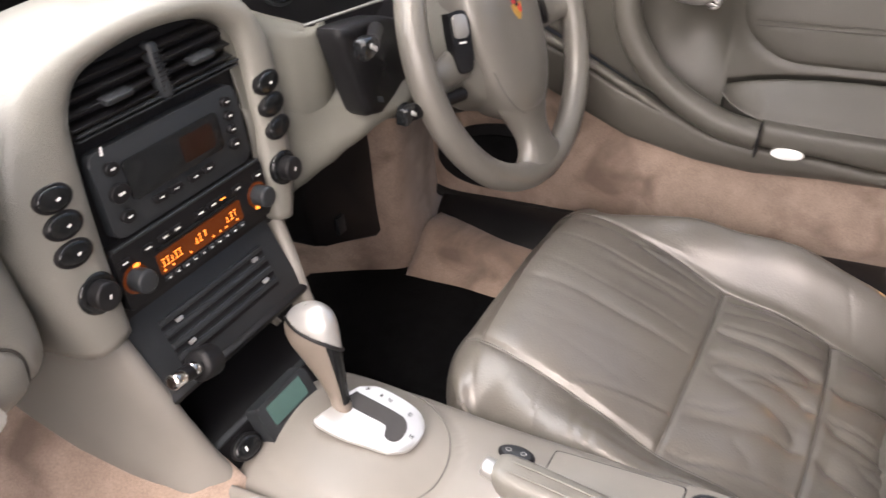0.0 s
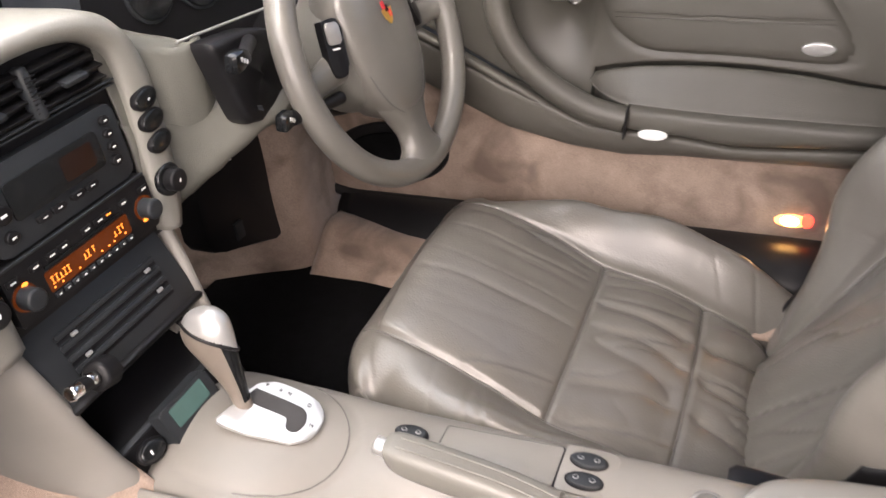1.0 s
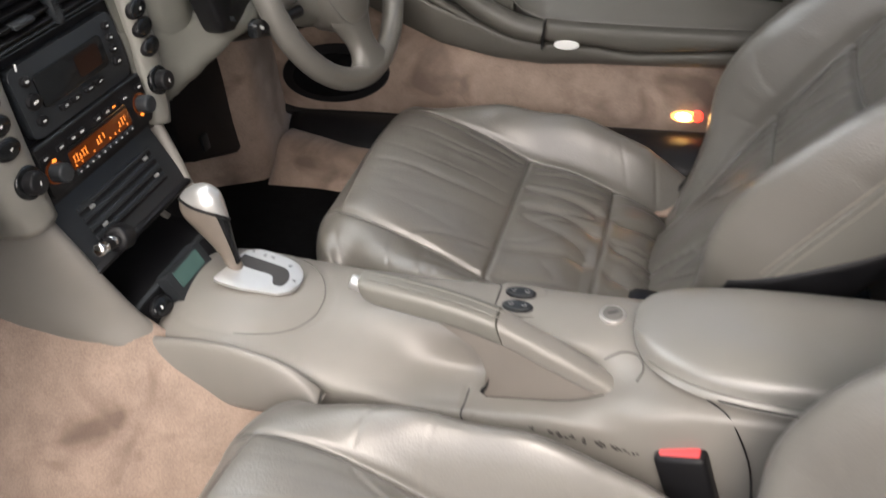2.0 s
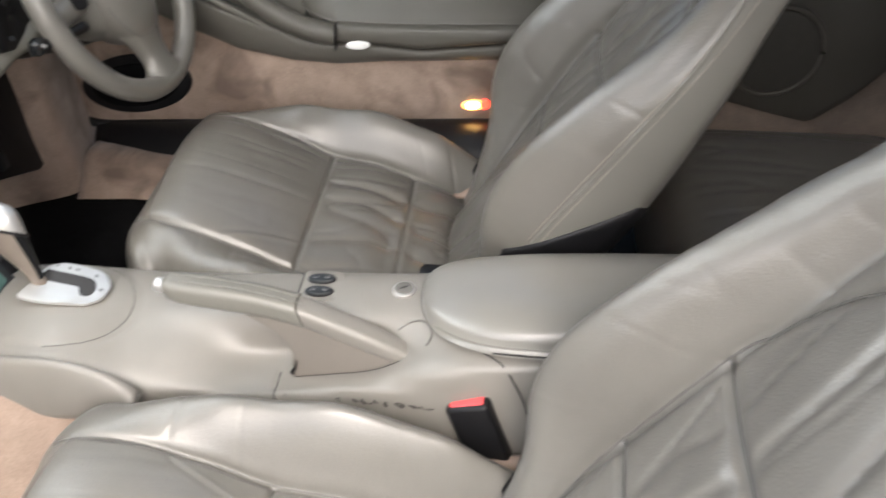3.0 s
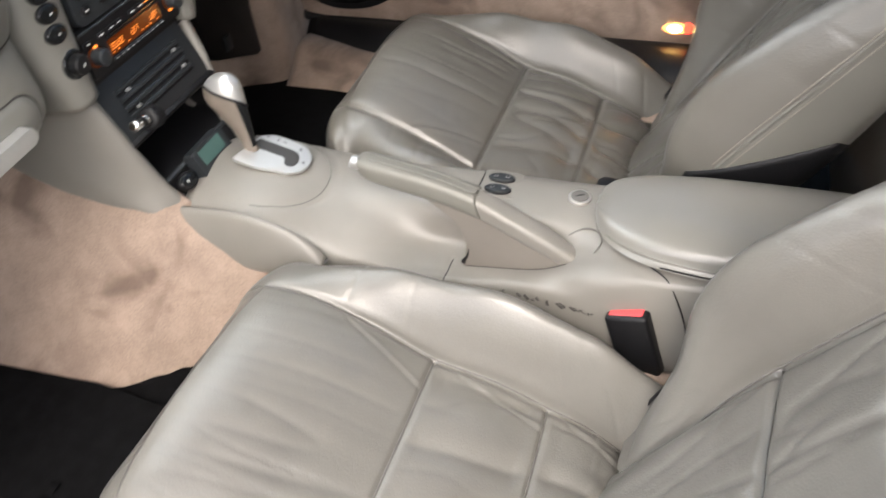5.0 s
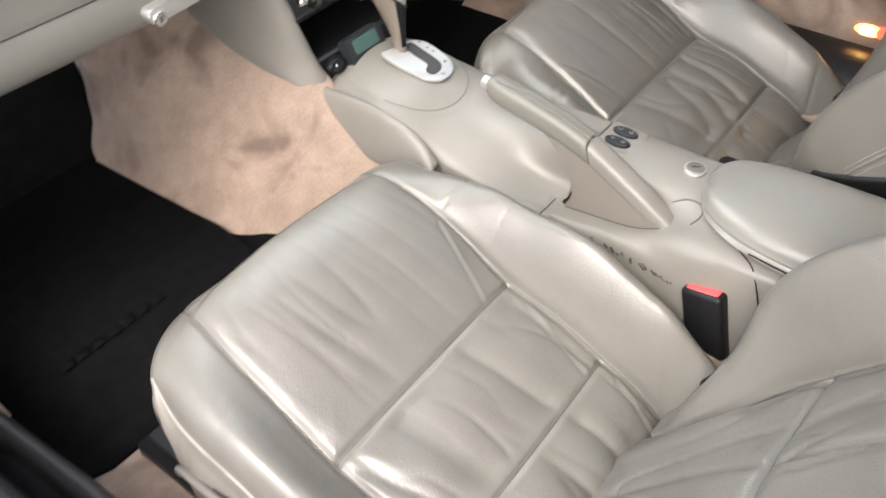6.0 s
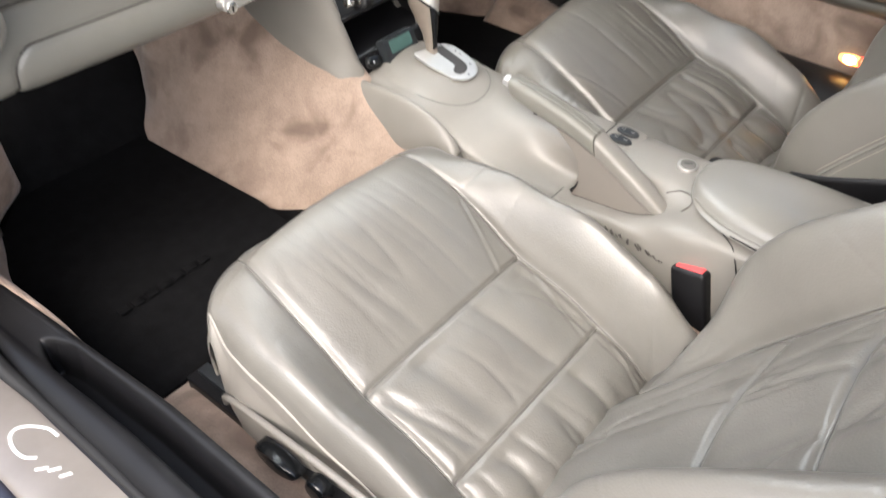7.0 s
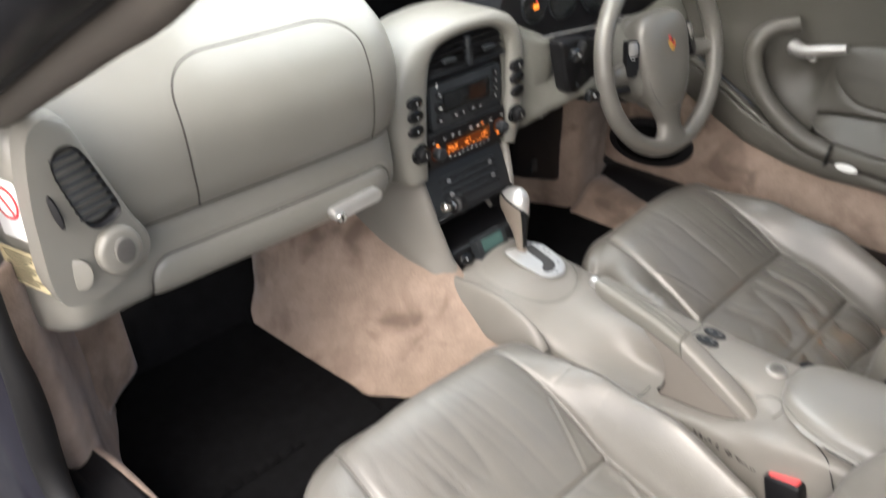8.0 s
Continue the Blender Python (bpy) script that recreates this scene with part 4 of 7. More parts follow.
# ---- dashboard ----
dash = thing("dashboard", (0, 1.2, 0.4), "taupe vinyl dashboard with a grained soft top", "dashboard", kind="structure")
dprof = catmull([(1.30, 0.43), (1.16, 0.400), (1.075, 0.393), (1.044, 0.402), (1.034, 0.425), (1.036, 0.455), (1.042, 0.488), (1.046, 0.497), (1.034, 0.51), (1.020, 0.54), (1.012, 0.59), (1.020, 0.63), (1.045, 0.665), (1.09, 0.692), (1.16, 0.715), (1.28, 0.735), (1.42, 0.742), (1.6, 0.73)], 230)
# the line of the dash seen from above; it rounds off at the door
plan = catmull([(-0.148, 0.12), (-0.152, 0.085), (-0.162, 0.05), (-0.18, 0.022), (-0.21, 0.006), (-0.25, 0.0), (-0.35, -0.002), (-0.45, 0.0), (-0.56, 0.004), (-0.63, 0.006), (-0.69, 0.0), (-0.715, 0.008), (-0.732, 0.03), (-0.742, 0.07), (-0.748, 0.13), (-0.75, 0.2)], 240)
rows_ = []
for y, z in dprof:
    k = np.clip((y - 1.06) / 0.2, 0, 1)
    rows_.append(np.stack([plan[:, 0], y + plan[:, 1] * (1 - 0.75 * k), np.full(len(plan), z)], 1))
da = np.array(rows_)
X = da[:, :, 0]
Z = da[:, :, 2]
S = np.repeat(np.concatenate([[0], np.cumsum(np.linalg.norm(np.diff(dprof, axis=0), axis=1))])[:, None], len(plan), 1)


def s_of(z, lo=1.0, hi=1.12):
    c = [i for i in range(len(dprof)) if lo < dprof[i, 0] < hi]
    i = min(c, key=lambda q: abs(dprof[q, 1] - z))
    return S[i, 0]


def rrect(x, s, x0, x1, s0, s1, r0, r1):
    """Distance to a rectangle with corner radii r0 below and r1 above; negative inside."""
    cx, cs = (x0 + x1) / 2, (s0 + s1) / 2
    r = np.where(s > cs, r1, r0)
    qx = np.abs(x - cx) - (x1 - x0) / 2 + r
    qs = np.abs(s - cs) - (s1 - s0) / 2 + r
    return np.hypot(np.maximum(qx, 0), np.maximum(qs, 0)) + np.minimum(np.maximum(qx, qs), 0) - r


s_crease, s_top = s_of(0.508), s_of(0.7, 1.05, 1.2)
lean_x = X + 0.012 * np.sin((Z - 0.5) / 0.2 * math.pi)
bag = rrect(lean_x, S, -0.524, -0.232, s_crease - 0.01, s_top - 0.03, 0.002, 0.068)
bagline = np.where(S > s_crease, np.exp(-(bag / 0.0036) ** 2), 0)
s_lid0, s_lid1 = s_of(0.398, 1.03, 1.07), s_of(0.452)
lid = rrect(X, S, -0.608, -0.198, s_lid0 - 0.06, s_lid1, 0.002, 0.032)
dd_ = -0.0012 * bagline - 0.003 * np.exp(-(lid / 0.0036) ** 2) + np.where(lid < 0, 0.003 * (1 - np.exp(lid / 0.012)), 0)
nd_ = normals(da)
if nd_[120, 60, 1] > 0:
    nd_ = -nd_
da = da + nd_ * dd_[:, :, None]
bagc, lidc = bag[:-1, :-1], lid[:-1, :-1]
inbag = (bagc < 0) & (S[:-1, :-1] > s_crease)
inlid = lidc < 0
sheet("dash_pad", da, VINYL, dash, "grained taupe vinyl dash pad", mask=~inbag & ~inlid)
sheet("airbag_cover", da, VINYL, dash, "flush airbag cover with a fine seam", mask=inbag)
sheet("glovebox_lid", da, VINYL, dash, "long glovebox lid with rounded ends", mask=inlid)
# fine seam lines round the airbag cover and the lid


def dash_at(x, s_, lean):
    fi = float(np.interp(s_, S[:, 0], np.arange(len(S))))
    z_ = np.interp(fi, np.arange(len(dprof)), dprof[:, 1])
    xx_ = x - (0.012 * math.sin((z_ - 0.5) / 0.2 * math.pi) if lean else 0.0)
    fj = float(np.interp(-xx_, -plan[:, 0], np.arange(len(plan))))
    i0, j0 = min(int(fi), len(S) - 2), min(int(fj), len(plan) - 2)
    p, q = fi - i0, fj - j0
    v = (da[i0, j0] * (1 - q) + da[i0, j0 + 1] * q) * (1 - p) + (da[i0 + 1, j0] * (1 - q) + da[i0 + 1, j0 + 1] * q) * p
    return v + nd_[i0, j0] * 0.0002


def arch_line(x0, x1, s0, s1, r, lean, nm):
    pts = [(x0, s0 + (s1 - r - s0) * k) for k in np.linspace(0, 1, 14)]
    pts += [(x0 + r - r * math.cos(t), s1 - r + r * math.sin(t)) for t in np.linspace(0.1, math.pi / 2, 12)]
    pts += [(x0 + r + (x1 - x0 - 2 * r) * k, s1) for k in np.linspace(0.05, 1, 24)]
    pts += [(x1 - r + r * math.sin(t), s1 - r + r * math.cos(t)) for t in np.linspace(0.1, math.pi / 2, 12)]
    pts += [(x1, s1 - r + (s0 - s1 + r) * k) for k in np.linspace(0.05, 1, 14)]
    tube("seam_line", [dash_at(x, s_, lean) for x, s_ in pts], 0.0013, DASHGAP, dash, nm, n=6, rows=240)


arch_line(-0.524, -0.232, s_crease, s_top - 0.03, 0.068, True, "fine seam round the airbag cover")
arch_line(-0.608, -0.198, s_lid0 - 0.02, s_lid1, 0.032, False, "fine gap round the glovebox lid")
tube("seam_line", [dash_at(x, s_crease - 0.004, False) for x in np.linspace(-0.605, -0.165, 50)], 0.0013, DASHGAP, dash, "fine gap under the airbag cover", n=6, rows=160)
# chrome glovebox pull with its lock
hm = pose(-0.283, 1.026, 0.420, 90, 0, 0)
plate("glovebox_handle", rounded(0.094, 0.019, 0.0075), 0.016, hm @ pose(-0.004, 0, 0.012, 0, 0, 2.5), SILVER, dash, "satin silver glovebox pull", 0.002)
disc("glovebox_lock", 0.009, 0.009, 0.006, hm @ pose(-0.038, -0.007, 0.0145), CHROME, dash, "chrome key lock", 0.002)
box("key_slot", (0.0015, 0.008, 0.001), hm @ pose(-0.038, -0.007, 0.0150), BLACK, dash, "", 0)

# air vent and loudspeaker pod at the end of the dash
pod = loft("vent_pod", [[(-0.728, y0, 0.475), (-0.640 + w, y0 + 0.008, 0.475), (-0.612 + w, y0 + 0.012, 0.505), (-0.628 + w, y0 + 0.012, 0.55), (-0.652 + w, y0 + 0.012, 0.62), (-0.672 + w, y0 + 0.014, 0.675), (-0.70, y0 + 0.012, 0.684), (-0.722, y0, 0.66), (-0.735, y0 - 0.002, 0.57)]
                        for y0, w in ((1.03, 0.004), (1.0, 0.002), (0.992, -0.002), (0.988, -0.010))], VINYL, dash, "raised grey-taupe vent pod", n=60, rows=16)
va = np.array([(-0.692, 0.984, 0.656), (-0.678, 0.984, 0.656), (-0.667, 0.984, 0.642), (-0.654, 0.984, 0.605), (-0.644, 0.984, 0.572), (-0.650, 0.984, 0.560), (-0.672, 0.983, 0.555), (-0.686, 0.983, 0.566), (-0.698, 0.983, 0.605), (-0.704, 0.983, 0.640)])
vcen = va.mean(0)
vout = catmull(va, 48, True)
bmv = bmesh.new()
ra = [bmv.verts.new(p) for p in vout]
rb = [bmv.verts.new(p + (vcen - p) * 0.10 + np.array([0, 0.004, 0])) for p in vout]
rc = [bmv.verts.new(p + (vcen - p) * 0.12 + np.array([0, 0.04, 0])) for p in vout]
for i in range(48):
    j = (i + 1) % 48
    bmv.faces.new((ra[i], ra[j], rb[j], rb[i]))
    bmv.faces.new((rb[i], rb[j], rc[j], rc[i]))
bmv.faces.new(rc)
vent = bm_part("side_vent", bmv, BLACK, dash, "black side air vent")
for k in range(8):
    z = 0.571 + k * 0.0105
    xs = [p[0] for p in vout if abs(p[2] - z) < 0.006]
    x0, x1 = min(xs) + 0.002, max(xs) - 0.002
    box("vent_slat", (x1 - x0, 0.010, 0.0032), pose((x0 + x1) / 2, 0.990, z, -18, -8, 0), GREYBLACK, vent, "", 0.0008)
disc("vent_wheel", 0.004, 0.02, 0.004, pose(-0.713, 0.982, 0.59, 80, 0, -30) @ pose(0, 0, 0, 0, 0, 12), BLACK, dash, "black vent thumb wheel")
disc("speaker_ring", 0.028, 0.030, 0.012, pose(-0.655, 0.982, 0.518, 88, 0, 8), VINYL, dash, "round tweeter housing", 0.007, 40)
disc("speaker_grille", 0.0125, 0.0165, 0.004, pose(-0.653, 0.9775, 0.519, 88, 0, 8), TWEETER, dash, "perforated grey tweeter grille", 0.001)
for i in range(-5, 6):
    for j in range(-7, 8):
        if (i / 5.2) ** 2 + (j / 7.2) ** 2 < 0.95 and (i + j) % 2 == 0:
            disc("grille_hole", 0.0007, 0.0007, 0.0008, pose(-0.653, 0.9775, 0.519, 88, 0, 8) @ pose(i * 0.0021, j * 0.0021, 0.0006), BLACK, dash, "", 0, 6)
disc("screw_cap", 0.014, 0.019, 0.004, pose(-0.706, 0.9872, 0.506, 86, 0, -25), VINYL, dash, "oval blanking cap", 0.0015)
# airbag warning and data stickers on the dash end
sm = pose(-0.7385, 1.053, 0.58, 90, 0, -75)
st = plate("warning_sticker", rounded(0.05, 0.075, 0.004), 0.0006, sm, WHITE, dash, "white sticker with a red ring symbol", 0)
for q, (r, mt) in enumerate(((0.021, REDPRINT), (0.0165, WHITE))):
    disc("sticker_ring", r, r, 0.0004, sm @ pose(0, 0.008, 0.0004 + q * 0.0004), mt, st, "red prohibition ring" if q == 0 else "", 0)
box("sticker_bar", (0.004, 0.032, 0.0004), sm @ pose(0, 0.008, 0.001, 0, 0, 40), REDPRINT, st, "", 0)
lm = pose(-0.741, 1.062, 0.500, 90, 0, -76)
lb = plate("data_label", rounded(0.075, 0.05, 0.002), 0.0005, lm, LABEL, dash, "cream data label with dark print bars", 0)
for k in range(8):
    box("print_bar", (0.06 - 0.012 * (k % 3), 0.0026, 0.0003), lm @ pose(-0.003 * (k % 3), 0.019 - k * 0.0054, 0.0004), BLACK, lb, "", 0)

# driver side of the dash: binnacle, lower cover
# fascia beside the stack, with a crease above the knee cover that sweeps out to the column
low = [[(x, 1.28, zb_ + 0.03), (x, yb + 0.06, zb_ + 0.004), (x, yb + 0.012, zb_), (x, yb, zb_ + 0.012), (x, yb + 0.004, 0.5 * (zb_ + zk)), (x, yk, zk), (x, yk + 0.018, zk + 0.010)] for x, yb, zb_, yk, zk in ((0.098, 1.068, 0.386, 1.072, 0.500), (0.13, 1.066, 0.390, 1.070, 0.492), (0.16, 1.058, 0.398, 1.064, 0.481), (0.19, 1.044, 0.409, 1.055, 0.474), (0.22, 1.026, 0.424, 1.044, 0.468), (0.25, 1.010, 0.438, 1.032, 0.466), (0.29, 1.004, 0.440, 1.03, 0.466), (0.42, 1.02, 0.44, 1.05, 0.49), (0.70, 1.05, 0.45, 1.08, 0.53))]
# knee cover and fascia take the darkened dash vinyl, as they lie in shade
sheet("knee_cover", catmull(np.array([catmull(r, 50) for r in low]).reshape(len(low), -1), 90).reshape(90, 50, 3), SHADEVINYL, dash, "taupe vinyl knee cover below the steering wheel", thick=0.004)
fas = [[(x, y0 + 0.004, 0.455), (x, y0, 0.50), (x, y0 + 0.004, 0.55), (x, y0 + 0.008, zt_ - 0.012), (x, y0 + 0.020, zt_), (x, y0 + 0.06, zt_ + 0.004)] for x, y0, zt_ in ((0.10, 1.074, 0.605), (0.15, 1.066, 0.582), (0.175, 1.056, 0.568), (0.20, 1.050, 0.556), (0.222, 1.056, 0.545), (0.24, 1.066, 0.535))]
sheet("fascia", catmull(np.array([catmull(r, 40) for r in fas]).reshape(len(fas), -1), 60).reshape(60, 40, 3), SHADEVINYL, dash, "taupe vinyl fascia between the stack and the column", thick=0.004)

dtop = [[(x, 1.07 + 0.1 * abs(x - 0.43), 0.64), (x, 1.06 + 0.1 * abs(x - 0.43), 0.70), (x, 1.12, 0.735), (x, 1.28, 0.745), (x, 1.5, 0.742), (x, 1.62, 0.73)] for x in (0.10, 0.2, 0.3, 0.43, 0.56, 0.66, 0.74)]
sheet("binnacle_hood", catmull(np.array([catmull(r, 30) for r in dtop]).reshape(7, -1), 40).reshape(40, 30, 3), VINYL, dash, "taupe instrument hood", thick=0.01, flip=True)
inst = thing("instrument_cluster", (0.40, 1.12, 0.55), "black instrument cluster with amber lit dials", "instrument cluster")
loft("cluster_body", [[(0.15, y, 0.575), (0.22, y, 0.535), (0.40, y, 0.51), (0.66, y, 0.535), (0.69, y, 0.62), (0.60, y, 0.69), (0.40, y, 0.71), (0.22, y, 0.69), (0.12, y, 0.62)] for y in (1.20, 1.10, 1.095)], BLACK, inst, n=60, rows=6)
for gx, gr in ((0.215, 0.035), (0.30, 0.045), (0.41, 0.055), (0.52, 0.045), (0.61, 0.035)):
    gm = pose(gx, 1.090, 0.61, 88, 0, 0)
    d_ = disc("gauge", gr, gr, 0.006, gm, BLACKGLOSS, inst, "round dark gauge", 0.002)
    disc("gauge_ring", gr + 0.003, gr + 0.003, 0.004, gm @ pose(0, 0, -0.002), GREYBLACK, d_, "", 0.001)
    box("gauge_needle", (0.0022, gr * 0.8, 0.001), gm @ pose(-0.006, 0.012, 0.002, 0, 0, 30), REDPRINT, d_, "", 0)
gm = pose(0.215, 1.090, 0.61, 88, 0, 0)
box("gauge_readout", (0.014, 0.008, 0.001), gm @ pose(-0.004, -0.006, 0.003), ORANGE, inst, "amber trip readout", 0)

# ---- centre stack ----
stack = thing("centre_stack", (0, 1.06, 0.40), "centre stack with black controls in a taupe surround", "centre stack", kind="structure")
FM = pose(0, 1.060, 0.428, 88, 0, 0)      # face: x across, y up, z toward the cabin


def fp(x, s, o=0.0):
    return FM @ Vector((x, s, o))


# the taupe arch round the black face
inner_o = [(-0.100, -0.045), (-0.098, 0.0), (-0.094, 0.06), (-0.088, 0.125), (-0.080, 0.152), (-0.058, 0.172), (0.0, 0.181), (0.062, 0.176), (0.097, 0.160), (0.110, 0.135), (0.106, 0.06), (0.100, 0.0), (0.098, -0.045)]
outer_o = [(-0.146, -0.050), (-0.160, 0.02), (-0.166, 0.08), (-0.160, 0.125), (-0.132, 0.170), (-0.080, 0.196), (0.0, 0.206), (0.078, 0.201), (0.128, 0.180), (0.152, 0.138), (0.155, 0.09), (0.150, 0.03), (0.140, -0.02), (0.126, -0.050)]
io, oo = catmull(inner_o, 90), catmull(outer_o, 90)
rings = []
for f, o in ((-0.02, -0.03), (0.0, -0.004), (0.06, 0.003), (0.25, 0.007), (0.5, 0.008), (0.78, 0.004), (0.95, -0.008), (1.02, -0.03), (1.06, -0.07), (1.10, -0.12)):
    p = io + (oo - io) * f
    rings.append([fp(x, s, o) for x, s in p])
sheet("surround", np.array(rings), VINYL, stack, "taupe vinyl arch round the controls", thick=0.003)

plate("black_face", [(x, s) for x, s in catmull([(-0.108, -0.05), (-0.106, 0.0), (-0.100, 0.06), (-0.096, 0.125), (-0.088, 0.16), (-0.060, 0.18), (0.0, 0.19), (0.066, 0.183), (0.104, 0.166), (0.118, 0.138), (0.114, 0.06), (0.108, 0.0), (0.106, -0.05)], 60)], 0.01, FM @ pose(0, 0, -0.012), BLACK, stack, "matt black control face", 0)
# vents
vent_c = thing("centre_vent", fp(0, 0.145, 0), "black twin centre air vent with silver tabs", "air vent")
for k in range(4):
    s = 0.133 + k * 0.0115
    lim = 0.088 - max(0, (s - 0.150)) * 1.1
    box("vent_slat", (lim + 0.008, 0.0025, 0.012), FM @ pose(-lim / 2 - 0.004 + 0.011, s, -0.006, 18, 0, 0), BLACK, vent_c, "", 0.0008)
    box("vent_slat", (lim - 0.002, 0.0025, 0.012), FM @ pose(lim / 2 + 0.010, s, -0.006, 18, 0, 0), BLACK, vent_c, "", 0.0008)
box("vent_divider", (0.012, 0.05, 0.016), FM @ pose(0.010, 0.148, -0.003, -6, 0, 0), GREYBLACK, vent_c, "ribbed grey vent wheel", 0.005, 3)
for k in range(9):
    box("wheel_rib", (0.0122, 0.0012, 0.001), FM @ pose(0.010, 0.132 + k * 0.004, 0.0054, -6, 0, 0), BLACK, vent_c, "", 0)
for x in (-0.038, 0.058):
    box("vent_tab", (0.030, 0.006, 0.012), FM @ pose(x, 0.1435, 0.0, 18, 0, 0), GREYBLACK, vent_c, "grey vent tab", 0.0025)
box("vent_sill", (0.186, 0.002, 0.006), FM @ pose(0.01, 0.1265, -0.002), GREYBLACK, vent_c, "", 0.0008)
box("vent_sill", (0.186, 0.002, 0.006), FM @ pose(0.009, 0.122, -0.003), GREYBLACK, vent_c, "", 0.0008)
box("seat_symbol", (0.0025, 0.0075, 0.0004), FM @ pose(-0.068, 0.108, -0.0008, 0, 0, -12), WHITE, stack, "", 0)
# climate unit
clim = thing("climate_unit", fp(0, 0.07, 0), "black climate control unit with a dark display", "climate control")
plate("unit_face", rounded(0.172, 0.078, 0.010, cx=0.003, cy=0.070), 0.012, FM @ pose(0, 0, -0.001), GREYBLACK, clim, "", 0.002)
plate("climate_screen", rounded(0.112, 0.036, 0.004, cx=0.001, cy=0.0745), 0.004, FM @ pose(0, 0, 0.0012), BLACKGLOSS, clim, "dark glossy display", 0.001)
plate("amber_segment", rounded(0.04, 0.024, 0.003, cx=0.027, cy=0.0745), 0.0008, FM @ pose(0, 0, 0.0016), DARKGLASS, clim, "faint amber segment", 0)
for x in (-0.030, -0.012, 0.012, 0.030):
    plate("rocker_key", rounded(0.016, 0.0065, 0.002, cx=x, cy=0.0475), 0.004, FM @ pose(0, 0, 0.0035), BLACK, clim, "", 0.0008)
    box("key_symbol", (0.005, 0.001, 0.0003), FM @ pose(x, 0.0478, 0.0037), WHITE, clim, "", 0)
for x, s, r in ((-0.066, 0.092, 0.0058), (-0.066, 0.0695, 0.0085), (-0.066, 0.0478, 0.006), (0.072, 0.096, 0.005), (0.0715, 0.0825, 0.005), (0.071, 0.069, 0.005), (0.070, 0.0545, 0.0058)):
    b_ = disc("climate_button", r * 1.15, r, 0.005, FM @ pose(x, s, 0.0035), BLACK, clim, "", 0.0012)
    box("button_symbol", (r * 0.8, r * 0.28, 0.0003), FM @ pose(x, s, 0.0037), WHITE, b_, "", 0)
# radio
radio = thing("car_radio", fp(0, 0.0, 0), "black car radio with an orange display", "car radio")
plate("radio_face", rounded(0.190, 0.060, 0.004, cx=0.0, cy=-0.002), 0.014, FM @ pose(0, 0, 0.001), BLACK, radio, "", 0.002)
box("top_bar", (0.186, 0.003, 0.004), FM @ pose(0, 0.0275, 0.001), GREYBLACK, radio, "", 0.001)
plate("radio_display", rounded(0.110, 0.021, 0.002, cx=0.0, cy=-0.0085), 0.003, FM @ pose(0, 0, 0.0016), AMBERGLASS, radio, "amber backlit display", 0)
random.seed(4)
for x, hgt in ((-0.049, 1), (-0.044, 1), (-0.039, 1), (-0.034, 1), (-0.029, 1), (-0.008, 1.2), (-0.003, 1.2), (0.004, 1.2), (0.034, 0.9), (0.040, 0.9), (0.045, 0.9)):
    for q in range(3):
        if random.random() < 0.85:
            box("display_bar", (0.0034 if q != 1 else 0.0010, 0.0009 if q != 1 else 0.0036 * hgt, 0.0004), FM @ pose(x, -0.0050 - q * 0.0033, 0.0019), ORANGE, radio, "orange display segment", 0)
for x in (-0.05, -0.04, -0.018, 0.012, 0.022, 0.03, 0.046):
    box("display_dot", (0.002, 0.0016, 0.0004), FM @ pose(x, -0.0155, 0.0019), ORANGE, radio, "", 0)
for k in range(10):
    b_ = box("preset_key", (0.0085, 0.005, 0.003), FM @ pose(-0.049 + k * 0.0109, -0.0235, 0.002), GREYBLACK, radio, "", 0.001)
    box("key_print", (0.003, 0.001, 0.0003), FM @ pose(-0.049 + k * 0.0109, -0.0235, 0.0037), WHITE, b_, "", 0)
for x in (-0.086, -0.060, -0.040, -0.025, 0.005, 0.022, 0.034, 0.056, 0.086):
    b_ = box("mode_key", (0.013, 0.006, 0.003), FM @ pose(x, 0.0135, 0.002), BLACK, radio, "", 0.001)
    box("key_print", (0.006, 0.0015, 0.0003), FM @ pose(x, 0.0135, 0.0037), ORANGE if x == 0.034 else WHITE, b_, "", 0)
box("tape_slot", (0.104, 0.0028, 0.001), FM @ pose(0, 0.0062, 0.0016), BLACKGLOSS, radio, "", 0)
for x in (-0.0800, 0.0800):
    ring = disc("knob_glow", 0.0135, 0.0135, 0.002, FM @ pose(x, -0.006, 0.0020), AMBERGLASS, radio, "amber lit ring", 0)
    knob = disc("volume_knob" if x < 0 else "tuning_knob", 0.0108, 0.0108, 0.018, FM @ pose(x, -0.006, 0.018), GREYBLACK, radio, "grey rotary knob", 0.003)
    disc("glow_spot", 0.0035, 0.002, 0.0006, FM @ pose(x + 0.004 * (1 if x > 0 else -1) * -1, -0.006 + (0.0115 if x < 0 else -0.0115), 0.0026), ORANGE, radio, "", 0)
